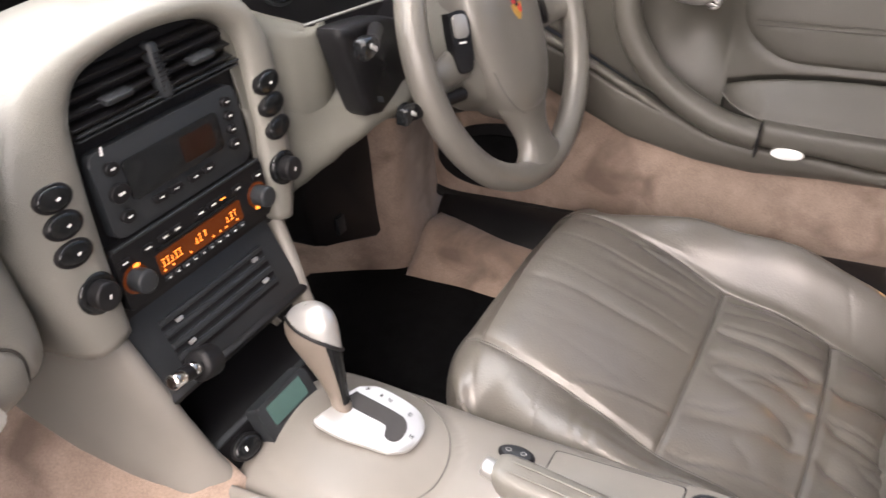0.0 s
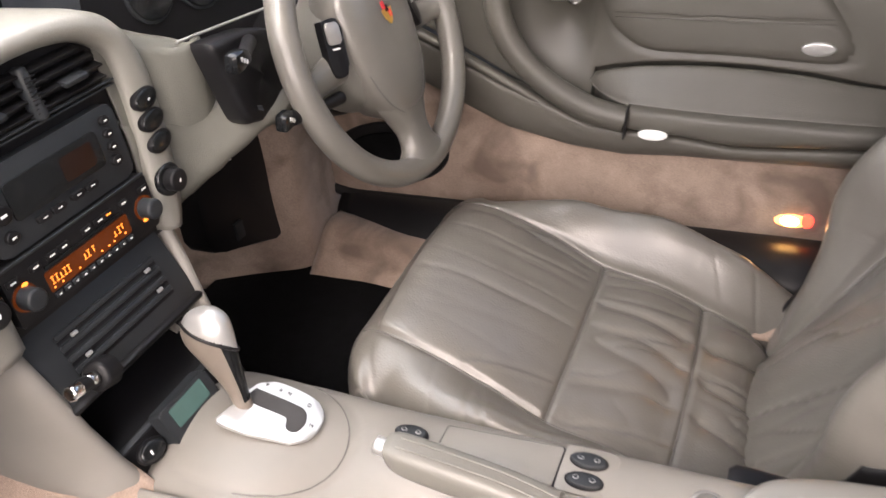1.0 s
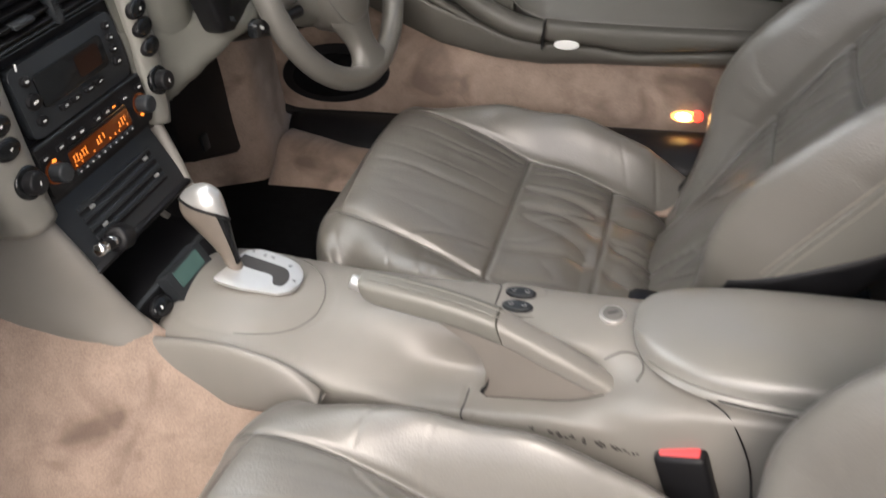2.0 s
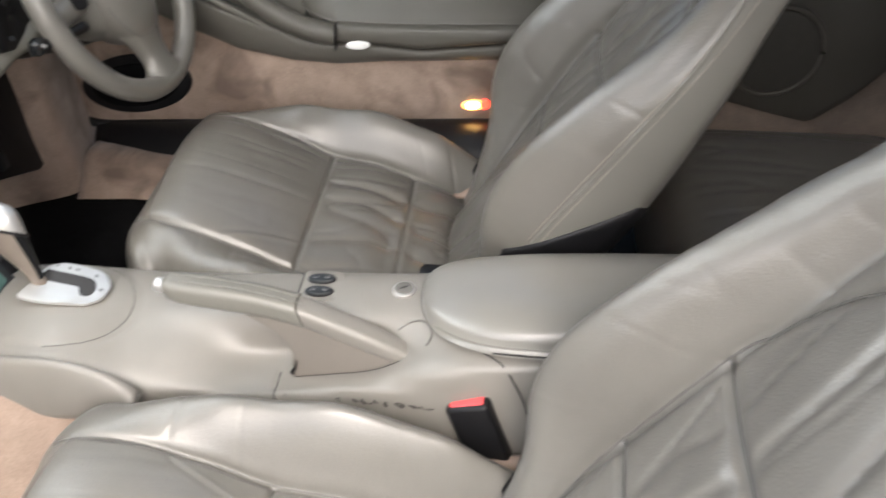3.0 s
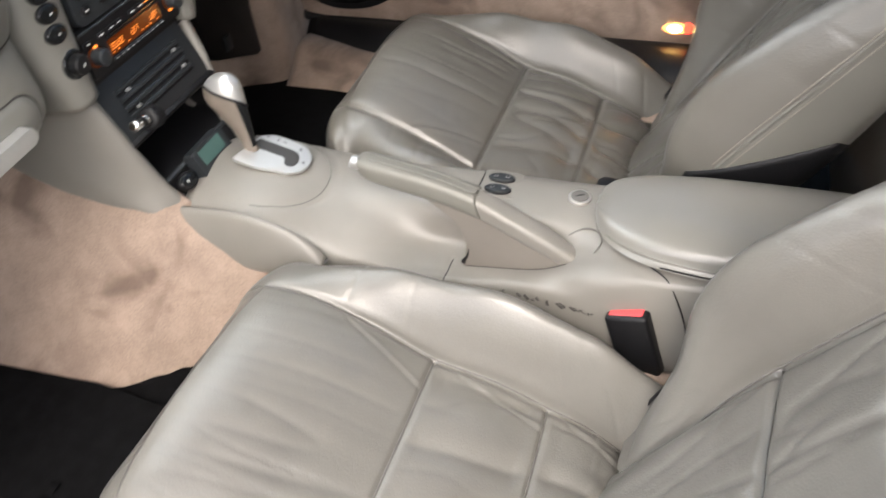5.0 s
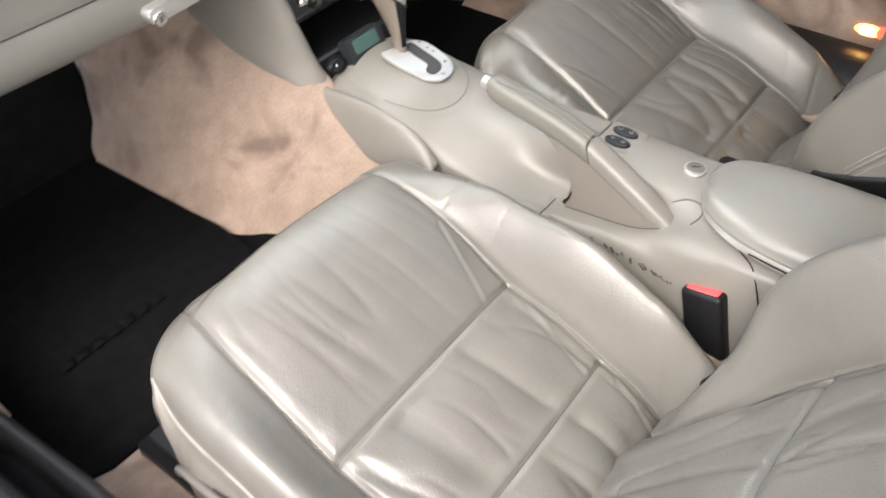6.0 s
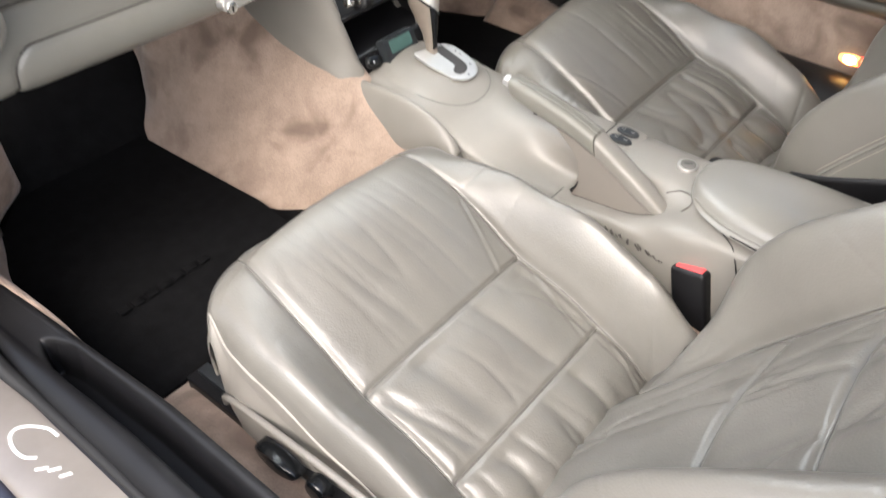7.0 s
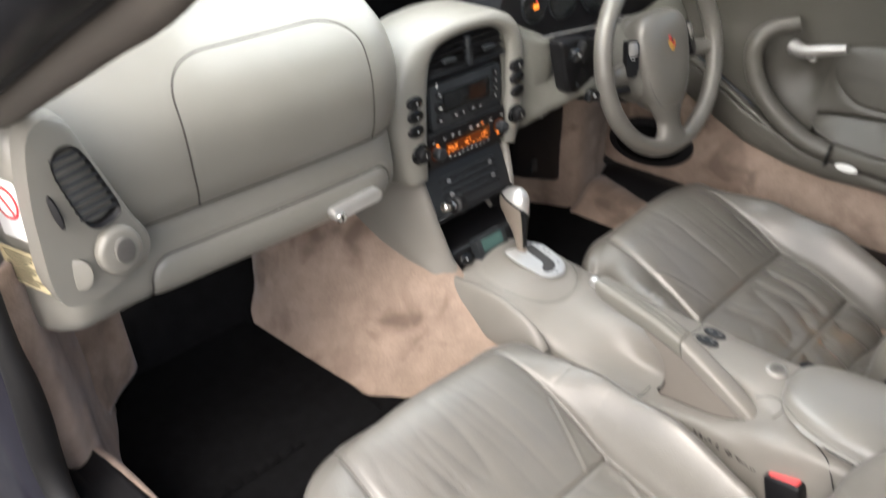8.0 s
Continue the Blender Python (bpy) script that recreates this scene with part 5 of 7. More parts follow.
# oval switches on the surround
for sx in (-1, 1):
    for k, s in enumerate((0.096, 0.073, 0.0485)):
        x = sx * (0.1255 + (0.001 if k == 2 else 0))
        sw = thing("oval_switch", fp(x, s, 0.008), "glossy black oval switch with a white symbol", "switch", "surround switches")
        disc("switch_bezel", 0.0172, 0.0118, 0.006, FM @ pose(x, s, 0.0088, 0, 0, 6 * sx), BLACK, sw, "", 0.0015)
        disc("switch_cap", 0.0155, 0.0100, 0.006, FM @ pose(x, s, 0.0104, 0, 0, 6 * sx), BLACKGLOSS, sw, "", 0.003)
        if not (sx > 0 and k > 0):
            box("switch_symbol", (0.0035, 0.0018, 0.0003), FM @ pose(x + 0.002, s - 0.001, 0.0106, 0, 0, 20), WHITE, sw, "white symbol", 0.0)
    x, s = sx * 0.1205, 0.0065
    rk = thing("rotary_switch", fp(x, s, 0.008), "round black rotary switch on the surround", "switch", "surround switches")
    disc("switch_bezel", 0.0185, 0.0185, 0.006, FM @ pose(x, s, 0.0095), BLACKGLOSS, rk, "", 0.003)
    disc("knob", 0.0125, 0.0125, 0.016, FM @ pose(x, s, 0.022), BLACK, rk, "", 0.003)
    box("switch_symbol", (0.0018, 0.004, 0.0003), FM @ pose(x, s, 0.0222, 0, 0, -20), WHITE, rk, "", 0)

# ---- lower stack: slotted panel, open tray, display, seat heater switch ----
lower = thing("lower_stack", (0, 1.05, 0.2), "black slotted panel over an open storage tray", "storage tray", kind="structure")
tl, bl = Vector((0, 1.072, 0.388)), Vector((0, 1.043, 0.306))
LMt = Matrix.Translation((tl + bl) / 2) @ Euler((radians(90 - math.degrees(math.atan2(tl.y - bl.y, tl.z - bl.z))), 0, 0)).to_matrix().to_4x4()
pl = plate("slot_panel", [(-0.102, -0.045), (0.100, -0.045), (0.094, 0.045), (-0.108, 0.045)], 0.008, LMt @ pose(0.0, 0, 0.0), GREYBLACK, lower, "charcoal slotted panel", 0.002)
for k in range(4):
    s = 0.018 - k * 0.0125
    box("slot", (0.142, 0.0035, 0.0015), LMt @ pose(0.0, s - 0.0052, 0.0002), BLACK, pl, "dark slot", 0)
    box("slot_lip", (0.142, 0.006, 0.004), LMt @ pose(0.0, s, 0.0015), GREYBLACK, pl, "", 0.0015)
for x in (-0.052, 0.055):
    for s in (0.012, -0.013):
        box("slot_tab", (0.008, 0.004, 0.003), LMt @ pose(x, s, 0.004), SILVER, pl, "small silver tab", 0.001)
# open tray under the panel
ty = bmesh.new()
for quad in (((-0.10, 1.04, 0.30), (-0.10, 1.13, 0.31), (0.10, 1.13, 0.31), (0.10, 1.04, 0.30)), ((-0.10, 1.03, 0.228), (0.10, 1.03, 0.228), (0.10, 1.13, 0.25), (-0.10, 1.13, 0.25)), ((-0.10, 1.13, 0.25), (0.10, 1.13, 0.25), (0.10, 1.13, 0.31), (-0.10, 1.13, 0.31)),
             ((-0.10, 1.04, 0.30), (-0.10, 1.03, 0.228), (-0.10, 1.13, 0.25), (-0.10, 1.13, 0.31)), ((0.10, 1.04, 0.30), (0.10, 1.13, 0.31), (0.10, 1.13, 0.25), (0.10, 1.03, 0.228))):
    ty.faces.new([ty.verts.new(p) for p in quad])
bmesh.ops.remove_doubles(ty, verts=ty.verts[:], dist=0.0005)
bm_part("tray", ty, BLACK, lower, "open black tray", auto=20)
box("tray_lip", (0.2, 0.008, 0.010), pose(0.0, 1.03, 0.228, 20, 0, 0), GREYBLACK, lower, "", 0.002)
box("tray_lip", (0.2, 0.01, 0.008), pose(0.0, 1.042, 0.302, 20, 0, 0), BLACK, lower, "", 0.002)
plate("switch_panel", [(-0.088, -0.038), (0.1, -0.038), (0.1, 0.030), (-0.095, 0.030)], 0.01, Matrix.Translation((0, 1.014, 0.203)) @ Euler((radians(66), 0, 0)).to_matrix().to_4x4(), BLACK, lower, "black switch panel", 0.002)
box("backing", (0.21, 0.02, 0.40), pose(0, 1.145, 0.25), BLACK, lower, "", 0.0)
# chrome-ended socket plug
sock = thing("power_socket", (-0.085, 1.02, 0.32), "chrome power socket with a black plug", "power socket")
disc("socket_ring", 0.0075, 0.0075, 0.013, pose(-0.1135, 1.010, 0.348, 68, 0, -76), CHROME, sock, "bright chrome ring", 0.003)
disc("socket_core", 0.0072, 0.0072, 0.03, pose(-0.102, 1.013, 0.344, 68, 0, -76), BLACK, sock, "", 0.002)
disc("socket_ring", 0.0075, 0.0075, 0.011, pose(-0.090, 1.016, 0.340, 68, 0, -76), CHROME, sock, "", 0.003)
disc("plug", 0.0155, 0.0155, 0.022, pose(-0.078, 1.019, 0.335, 68, 0, -76), BLACK, sock, "black plug", 0.005)
# small phone display
DM = Matrix.Translation((-0.006, 0.992, 0.234)) @ Euler((radians(66), 0, 0)).to_matrix().to_4x4()
disp = thing("phone_display", (0.004, 1.0, 0.22), "small phone kit display with a green screen", "display")
plate("display_case", rounded(0.076, 0.05, 0.005), 0.018, DM, GREYBLACK, disp, "", 0.003)
plate("screen", rounded(0.052, 0.022, 0.002, cy=0.009), 0.002, DM @ pose(0, 0, 0.001), LCD, disp, "dim green screen", 0)
for x in (-0.024, 0.0, 0.024):
    k_ = disc("display_key", 0.0065, 0.0055, 0.004, DM @ pose(x, -0.016, 0.002), BLACK, disp, "", 0.001)
    if x:
        box("key_symbol", (0.006, 0.0016, 0.0003), DM @ pose(x, -0.016, 0.0023, 0, 0, 35), WHITE, k_, "", 0)
HM = Matrix.Translation((-0.062, 1.005, 0.226)) @ Euler((radians(62), radians(4), radians(-6))).to_matrix().to_4x4()
heat = thing("seat_heater_switch", (-0.062, 1.0, 0.22), "oval black seat heater switch with a white symbol", "switch")
disc("switch_bezel", 0.0175, 0.0125, 0.006, HM @ pose(0, 0, 0.002), BLACK, heat, "", 0.002)
disc("switch_cap", 0.0155, 0.0105, 0.006, HM @ pose(0, 0, 0.004), BLACKGLOSS, heat, "", 0.003)
box("switch_symbol", (0.002, 0.0045, 0.0003), HM @ pose(-0.004, 0, 0.0043), WHITE, heat, "", 0)

# ---- centre console ----
con = thing("centre_console", (0, 0.6, 0.05), "long taupe plastic centre console between the seats", "centre console", kind="structure")


def sections(rows, n, m):
    a = np.array([catmull([(x, y, z) for x, z in pts], n) for y, pts in rows])
    return catmull(a.reshape(len(a), -1), m).reshape(m, n, 3)


# side wings beside the lower stack
for sx in (-1, 1):
    w = []
    for (ex, ey, ez), (lx_, ly, lz) in (((0.112, 1.072, 0.395), (0.150, 1.27, 0.41)), ((0.107, 1.058, 0.355), (0.150, 1.25, 0.34)), ((0.102, 1.045, 0.315), (0.147, 1.215, 0.285)), ((0.096, 1.031, 0.27), (0.138, 1.145, 0.238)), ((0.088, 1.015, 0.225), (0.122, 1.065, 0.202)), ((0.083, 1.006, 0.20), (0.102, 1.025, 0.193)), ((0.080, 1.002, 0.188), (0.088, 1.010, 0.186))):
        e_, l_ = np.array((ex, ey, ez)), np.array((lx_, ly, lz))
        if sx > 0:
            l_ = e_ + (l_ - e_) * np.array((0.2, 0.6, 0.6))
        q = [e_ + np.array((-0.006, 0.02, 0.0)), e_, e_ + (l_ - e_) * 0.12 + np.array((0.012 if sx < 0 else 0.004, 0, 0)), e_ + (l_ - e_) * 0.45 + np.array((0.018 if sx < 0 else 0.006, 0, 0)), e_ + (l_ - e_) * 0.8 + np.array((0.010 if sx < 0 else 0.004, 0, 0)), l_, l_ + np.array((-0.012, 0.006, 0.004))]
        w.append([(sx * v[0], v[1], v[2]) for v in q])
    a = np.array([catmull(r, 40) for r in w])
    a = catmull(a.reshape(len(a), -1), 50).reshape(50, 40, 3)
    sheet("side_wing", a, PLASTIC, con, "curved taupe side wing", thick=0.004, flip=sx < 0)

main = [
    (1.03, [(-0.086, 0.02), (-0.088, 0.10), (-0.086, 0.165), (-0.072, 0.190), (0.0, 0.198), (0.07, 0.195), (0.10, 0.175), (0.11, 0.1), (0.112, 0.02)]),
    (0.99, [(-0.092, 0.02), (-0.094, 0.10), (-0.093, 0.180), (-0.076, 0.208), (0.0, 0.224), (0.07, 0.212), (0.104, 0.182), (0.112, 0.1), (0.114, 0.02)]),
    (0.90, [(-0.096, 0.02), (-0.097, 0.10), (-0.096, 0.186), (-0.074, 0.208), (0.0, 0.213), (0.07, 0.205), (0.108, 0.178), (0.114, 0.1), (0.116, 0.02)]),
    (0.82, [(-0.090, 0.02), (-0.091, 0.10), (-0.087, 0.152), (-0.062, 0.176), (-0.010, 0.188), (0.06, 0.193), (0.110, 0.174), (0.116, 0.1), (0.118, 0.02)]),
    (0.74, [(-0.082, 0.02), (-0.083, 0.10), (-0.079, 0.136), (-0.056, 0.152), (-0.008, 0.168), (0.03, 0.188), (0.108, 0.176), (0.117, 0.1), (0.118, 0.02)]),
    (0.66, [(-0.078, 0.02), (-0.079, 0.10), (-0.072, 0.130), (-0.050, 0.134), (-0.006, 0.138), (0.014, 0.186), (0.104, 0.180), (0.117, 0.1), (0.118, 0.02)]),
    (0.60, [(-0.080, 0.02), (-0.081, 0.10), (-0.073, 0.134), (-0.052, 0.137), (-0.004, 0.138), (0.014, 0.189), (0.102, 0.184), (0.117, 0.1), (0.118, 0.02)]),
    (0.52, [(-0.084, 0.02), (-0.084, 0.10), (-0.077, 0.144), (-0.062, 0.150), (-0.008, 0.146), (0.012, 0.192), (0.098, 0.188), (0.116, 0.1), (0.118, 0.02)]),
    (0.44, [(-0.086, 0.02), (-0.086, 0.10), (-0.080, 0.165), (-0.066, 0.182), (-0.03, 0.186), (0.03, 0.197), (0.094, 0.192), (0.114, 0.1), (0.116, 0.02)]),
    (0.36, [(-0.088, 0.02), (-0.087, 0.10), (-0.080, 0.18), (-0.066, 0.196), (-0.02, 0.20), (0.04, 0.20), (0.09, 0.195), (0.112, 0.1), (0.114, 0.02)]),
    (0.20, [(-0.088, 0.02), (-0.087, 0.10), (-0.080, 0.18), (-0.066, 0.198), (-0.02, 0.205), (0.04, 0.205), (0.09, 0.198), (0.112, 0.1), (0.114, 0.02)]),
    (0.0, [(-0.088, 0.02), (-0.087, 0.10), (-0.080, 0.17), (-0.066, 0.19), (-0.02, 0.20), (0.04, 0.20), (0.09, 0.19), (0.112, 0.1), (0.114, 0.02)]),
]
ca = sections(main, 110, 230)
CX, CY, CZ = ca[:, :, 0], ca[:, :, 1], ca[:, :, 2]
cdep = np.zeros(CX.shape)
gg = lambda d, w, k: -k * np.exp(-(d / w) ** 2)
# seam round the raised gear surround
cdep += np.where(CZ > 0.135, gg(np.hypot((CX - 0.012) / 0.086, (CY - 0.925) / 0.105) - 1, 0.022, 0.0012), 0)
dome = np.clip(1 - np.hypot((CX - 0.012) / 0.084, (CY - 0.935) / 0.105) ** 2, 0, 1)
# scalloped side beside the handbrake
cdep += np.where(CZ > 0.1, -0.007 * np.exp(-((CY - 0.70) / 0.085) ** 2) * np.exp(-((CX + 0.072) / 0.04) ** 2), 0)
cdep += np.where((CX < -0.03), gg(CY - 0.634 + 0.02 * np.clip((-0.06 - CX) / 0.02, 0, 1), 0.0022, 0.0025), 0)
cn = normals(ca)
if cn[60, 55, 2] < 0:
    cn = -cn
ca = ca + cn * cdep[:, :, None]
ca[:, :, 2] += 0.007 * dome ** 0.6 * np.where(CZ > 0.15, 1, 0)
rear_part = CY[:-1, :-1] < 0.634
sheet("console_front", ca, PLASTIC, con, "taupe console moulding", mask=~rear_part, thick=0.0)
sheet("console_rear", ca, PLASTIC, con, "taupe console moulding with dark scuffs", mask=rear_part)
# fine dark gaps between the mouldings
cv = ca.reshape(-1, 3)


def on_console(x, y):
    d2 = (cv[:, 0] - x) ** 2 + (cv[:, 1] - y) ** 2 + np.where(cv[:, 2] < 0.11, 1.0, 0.0)
    k = np.argsort(d2)[:6]
    w = 1 / (d2[k] + 1e-7)
    return float((cv[k, 2] * w).sum() / w.sum())


gap = [(x, y, on_console(x, y) + 0.0002) for x, y in [(0.008 + 0.084 * math.cos(t), 0.932 + 0.102 * math.sin(t)) for t in np.linspace(radians(195), radians(350), 40)]]
tube("panel_gap", gap, 0.0008, SEAM, con, "dark gap round the gear surround", n=6, rows=100)
row_i = int(np.argmin(np.abs(ca[:, 55, 1] - 0.634)))
seam_pts = [ca[row_i + (1 if ca[row_i, j, 2] < 0.12 else 0), j] + np.array((-0.0003, 0, 0.0003)) for j in range(18, 58, 2) if ca[row_i, j, 0] < -0.03]
tube("panel_gap", seam_pts, 0.0009, BLACK, con, "dark gap between the console mouldings", n=6, rows=40)
tube("panel_gap", [(-0.060, 0.372, 0.2025), (-0.072, 0.350, 0.196), (-0.0825, 0.335, 0.175), (-0.0865, 0.322, 0.14), (-0.0885, 0.315, 0.10), (-0.0895, 0.31, 0.05)], 0.001, BLACK, con, "dark gap at the armrest box", n=6, rows=40)
tube("panel_gap", [(-0.0660, 0.360, 0.2075), (-0.070, 0.30, 0.2065), (-0.072, 0.2, 0.2065), (-0.072, 0.05, 0.2065)], 0.0011, BLACK, con, "dark gap under the armrest lid", n=6, rows=40)
# oval side cover with a fine gap
cov = []
for y, zt_, zl_ in ((1.045, 0.196, 0.186), (1.03, 0.204, 0.175), (0.98, 0.208, 0.140), (0.94, 0.2115, 0.127), (0.90, 0.211, 0.121), (0.86, 0.203, 0.122), (0.83, 0.192, 0.127), (0.81, 0.178, 0.134), (0.797, 0.165, 0.142), (0.790, 0.156, 0.148)):
    h_ = zt_ - zl_
    cov.append([(-0.094, y, zt_), (-0.101, y, zt_ - 0.06 * h_), (-0.108, y, zt_ - 0.3 * h_), (-0.114, y, zt_ - 0.65 * h_), (-0.115, y, zl_ + 0.08 * h_), (-0.106, y, zl_), (-0.09, y, zl_)])
cov_a = np.array([catmull(r, 30) for r in cov])
cov_a = catmull(cov_a.reshape(len(cov_a), -1), 60).reshape(60, 30, 3)
sheet("side_cover", cov_a, PLASTIC, con, "smooth oval side cover", thick=0.002)
# gear gate
gear = thing("gear_selector", (0.012, 0.93, 0.21), "automatic gear selector with a silver topped lever", "gear selector")
GM = Matrix.Translation((0.016, 0.905, 0.2285)) @ Euler((radians(17), radians(-2), 0)).to_matrix().to_4x4()
gate_out = catmull([(-0.028, -0.030), (-0.010, -0.046), (0.020, -0.046), (0.036, -0.030), (0.040, 0.0), (0.036, 0.028), (0.020, 0.042), (0.0, 0.044), (-0.022, 0.050), (-0.040, 0.052), (-0.040, 0.02), (-0.034, -0.005), (-0.028, -0.030)], 60)[:-1]
plate("gate_plate", [(0.93 * p[0] + 0.002, 0.96 * p[1]) for p in gate_out], 0.004, GM, SILVER, gear, "satin silver shift plate", 0.0012)
plate("gate_slot", [tuple(p) for p in catmull([(0.002, 0.036), (0.019, 0.036), (0.0195, 0.034), (0.0205, -0.012), (0.017, -0.025), (0.006, -0.031), (-0.006, -0.030), (-0.0115, -0.024), (-0.010, -0.016), (-0.002, -0.0125), (0.001, -0.010), (0.002, -0.006)], 40, True)], 0.002, GM @ pose(0, 0, 0.0008), SLOT, gear, "charcoal shift slot", 0)
for ch, x, y in (("P", 0.028, 0.028), ("R", 0.029, 0.012), ("N", 0.0295, 0.002), ("D", 0.026, -0.024), ("M", 0.004, -0.038)):
    text("gate_letter", ch, 0.0062, GM @ pose(x, y, 0.001, 0, 0, -90), BLACK, gear, "black gate letter")
tube("lever_shaft", [(0.006, 0.925, 0.206), (0.010, 0.933, 0.219), (0.013, 0.939, 0.227)], 0.0065, CHROME, gear, "chrome lever foot", n=14, rows=16)
LIFT = np.array((0.0, -0.006, -0.009))
lv = catmull([(0.012, 0.945, 0.228, 0.0100, 0.0110), (0.013, 0.948, 0.247, 0.0092, 0.0100), (0.015, 0.952, 0.266, 0.0100, 0.0118), (0.017, 0.958, 0.285, 0.0128, 0.0165), (0.020, 0.967, 0.305, 0.0165, 0.0235), (0.023, 0.975, 0.323, 0.0200, 0.0290), (0.025, 0.978, 0.338, 0.0195, 0.0285), (0.026, 0.979, 0.348, 0.0148, 0.0215), (0.026, 0.979, 0.3535, 0.0090, 0.0125), (0.026, 0.979, 0.355, 0.0010, 0.0010)], 170)
ang = np.linspace(0, 2 * math.pi, 56, endpoint=False)
lg = np.array([[(x + a_ * math.cos(t), y + b_ * math.sin(t), z - 0.22 * b_ * math.sin(t)) for t in ang] for x, y, z, a_, b_ in lv]) + LIFT
lc = np.cos(ang + radians(48))[None, :] * np.ones((len(lv), 1))
cut = lv[:, 2:3] - (0.325 - 0.020 * lc)
CAP = (cut > 0)[:-1]
EDGE = np.zeros(CAP.shape, bool)
INL = ((lc > 0.08) & (lv[:, 2:3] > 0.252))[:-1]
sheet("lever_cap", lg, SILVER, gear, "satin silver lever top", mask=CAP & ~EDGE, closed=True)
seam_l = []
for k, t in enumerate(ang):
    i_ = int(np.argmax(cut[:, k] > -0.001))
    seam_l.append(tuple(lg[i_ - 1, k] + (lg[i_, k] - lg[i_ - 1, k]) * (-0.001 - cut[i_ - 1, k]) / (cut[i_, k] - cut[i_ - 1, k])))
tube("cap_seam", seam_l, 0.0019, BLACK, gear, "dark seam under the cap", n=8, rows=112, closed=True)
sheet("grip_inlay", lg, BLACKGLOSS, gear, "dark inlay down the lever back", mask=INL & ~CAP & ~EDGE, closed=True)
sheet("lever_grip", lg, GRIP, gear, "taupe leather lever grip", mask=~INL & ~CAP & ~EDGE, closed=True)
# handbrake
hbk = thing("handbrake", (-0.03, 0.6, 0.15), "taupe leather handbrake lever with a silver button", "handbrake")


def lever_ring(x, y, z, w, h):
    sq = lambda v: math.copysign(abs(v) ** 0.55, v)
    return [(x + w * sq(math.cos(t)), y + 0.25 * h * sq(math.sin(t)), z + h * sq(math.sin(t))) for t in np.linspace(0, 2 * math.pi, 24, endpoint=False)]


loft("grip", [lever_ring(*q) for q in ((-0.024, 0.748, 0.266, 0.014, 0.013), (-0.024, 0.735, 0.264, 0.0165, 0.0165), (-0.022, 0.69, 0.254, 0.017, 0.018), (-0.019, 0.64, 0.241, 0.017, 0.018), (-0.018, 0.592, 0.2245, 0.018, 0.019))], LEATHER_D, hbk, "stitched leather grip", n=36, rows=50)
loft("brake_fairing", [lever_ring(*q) for q in ((-0.018, 0.590, 0.2225, 0.0172, 0.0182), (-0.021, 0.55, 0.204, 0.017, 0.018), (-0.025, 0.50, 0.180, 0.016, 0.017), (-0.028, 0.462, 0.160, 0.012, 0.012))], PLASTIC, hbk, "taupe plastic lever fairing", n=36, rows=40)
side_pl = [(0.668, 0.231), (0.645, 0.2215), (0.625, 0.2075), (0.612, 0.191), (0.606, 0.170), (0.608, 0.150), (0.616, 0.130), (0.50, 0.14), (0.468, 0.160), (0.475, 0.172), (0.51, 0.188), (0.56, 0.210), (0.59, 0.224), (0.63, 0.237), (0.66, 0.243)]
bmh = bmesh.new()
fa = [bmh.verts.new((-0.041 + 0.12 * (z - 0.15), y, z)) for y, z in side_pl]
fb_ = [bmh.verts.new((-0.014, y, z)) for y, z in side_pl]
bmh.faces.new(fa)
bmh.faces.new(fb_[::-1])
for i in range(len(side_pl)):
    j = (i + 1) % len(side_pl)
    bmh.faces.new((fa[i], fb_[i], fb_[j], fa[j]))
bmesh.ops.bevel(bmh, geom=bmh.edges[:], offset=0.0025, segments=3, affect="EDGES")
bm_part("lever_side_plate", bmh, BRAKEPLATE, hbk, "smooth taupe side plate", auto=50)
tube("plate_gap", [(-0.0405, 0.6055, 0.162), (-0.0415, 0.6085, 0.150), (-0.0425, 0.614, 0.1415), (-0.0425, 0.611, 0.1385)], [0.0006, 0.0018, 0.0026, 0.0010], BLACK, con, "dark gap before the brake lever", n=6, rows=20)
tube("plate_gap", [(-0.0432, y, on_console(-0.0432, y) + 0.0004) for y in np.linspace(0.610, 0.475, 14)], 0.0008, DASHGAP, con, "fine gap beside the brake lever", n=6, rows=40)
disc("release_button", 0.0085, 0.0085, 0.02, pose(-0.0245, 0.764, 0.2705, -75, 0, 0), SILVER, hbk, "bright silver release button", 0.003)
for o in (-0.007, 0.004):
    tube("stitch_line", [(-0.024 + o, 0.738, 0.2815), (-0.022 + o, 0.69, 0.273), (-0.019 + o, 0.64, 0.2602), (-0.018 + o, 0.59, 0.2425)], 0.0008, LEATHER_D, hbk, "raised stitching", n=6, rows=40)
# switches, lid and lock on the console top
CM = lambda x, y, z, rz=0, rx=1.5: pose(x, y, z, rx, 0, rz)
z0_, z1_ = on_console(0.058, 0.62), on_console(0.058, 0.74)
LRX = math.degrees(math.atan2(z1_ - z0_, 0.12))
plate("lid_gap", rounded(0.054, 0.128, 0.004), 0.003, CM(0.058, 0.680, (z0_ + z1_) / 2 + 0.0035, 0, LRX), BLACK, con, "dark gap round the cubby lid", 0)
plate("lid_panel", rounded(0.051, 0.125, 0.003), 0.004, CM(0.058, 0.680, (z0_ + z1_) / 2 + 0.0045, 0, LRX), PLASTIC, con, "flat taupe cubby lid", 0.001)
plate("switch_plate", rounded(0.058, 0.055, 0.008), 0.003, CM(0.062, 0.590, 0.1962), PLASTIC, con, "switch plate", 0.001)
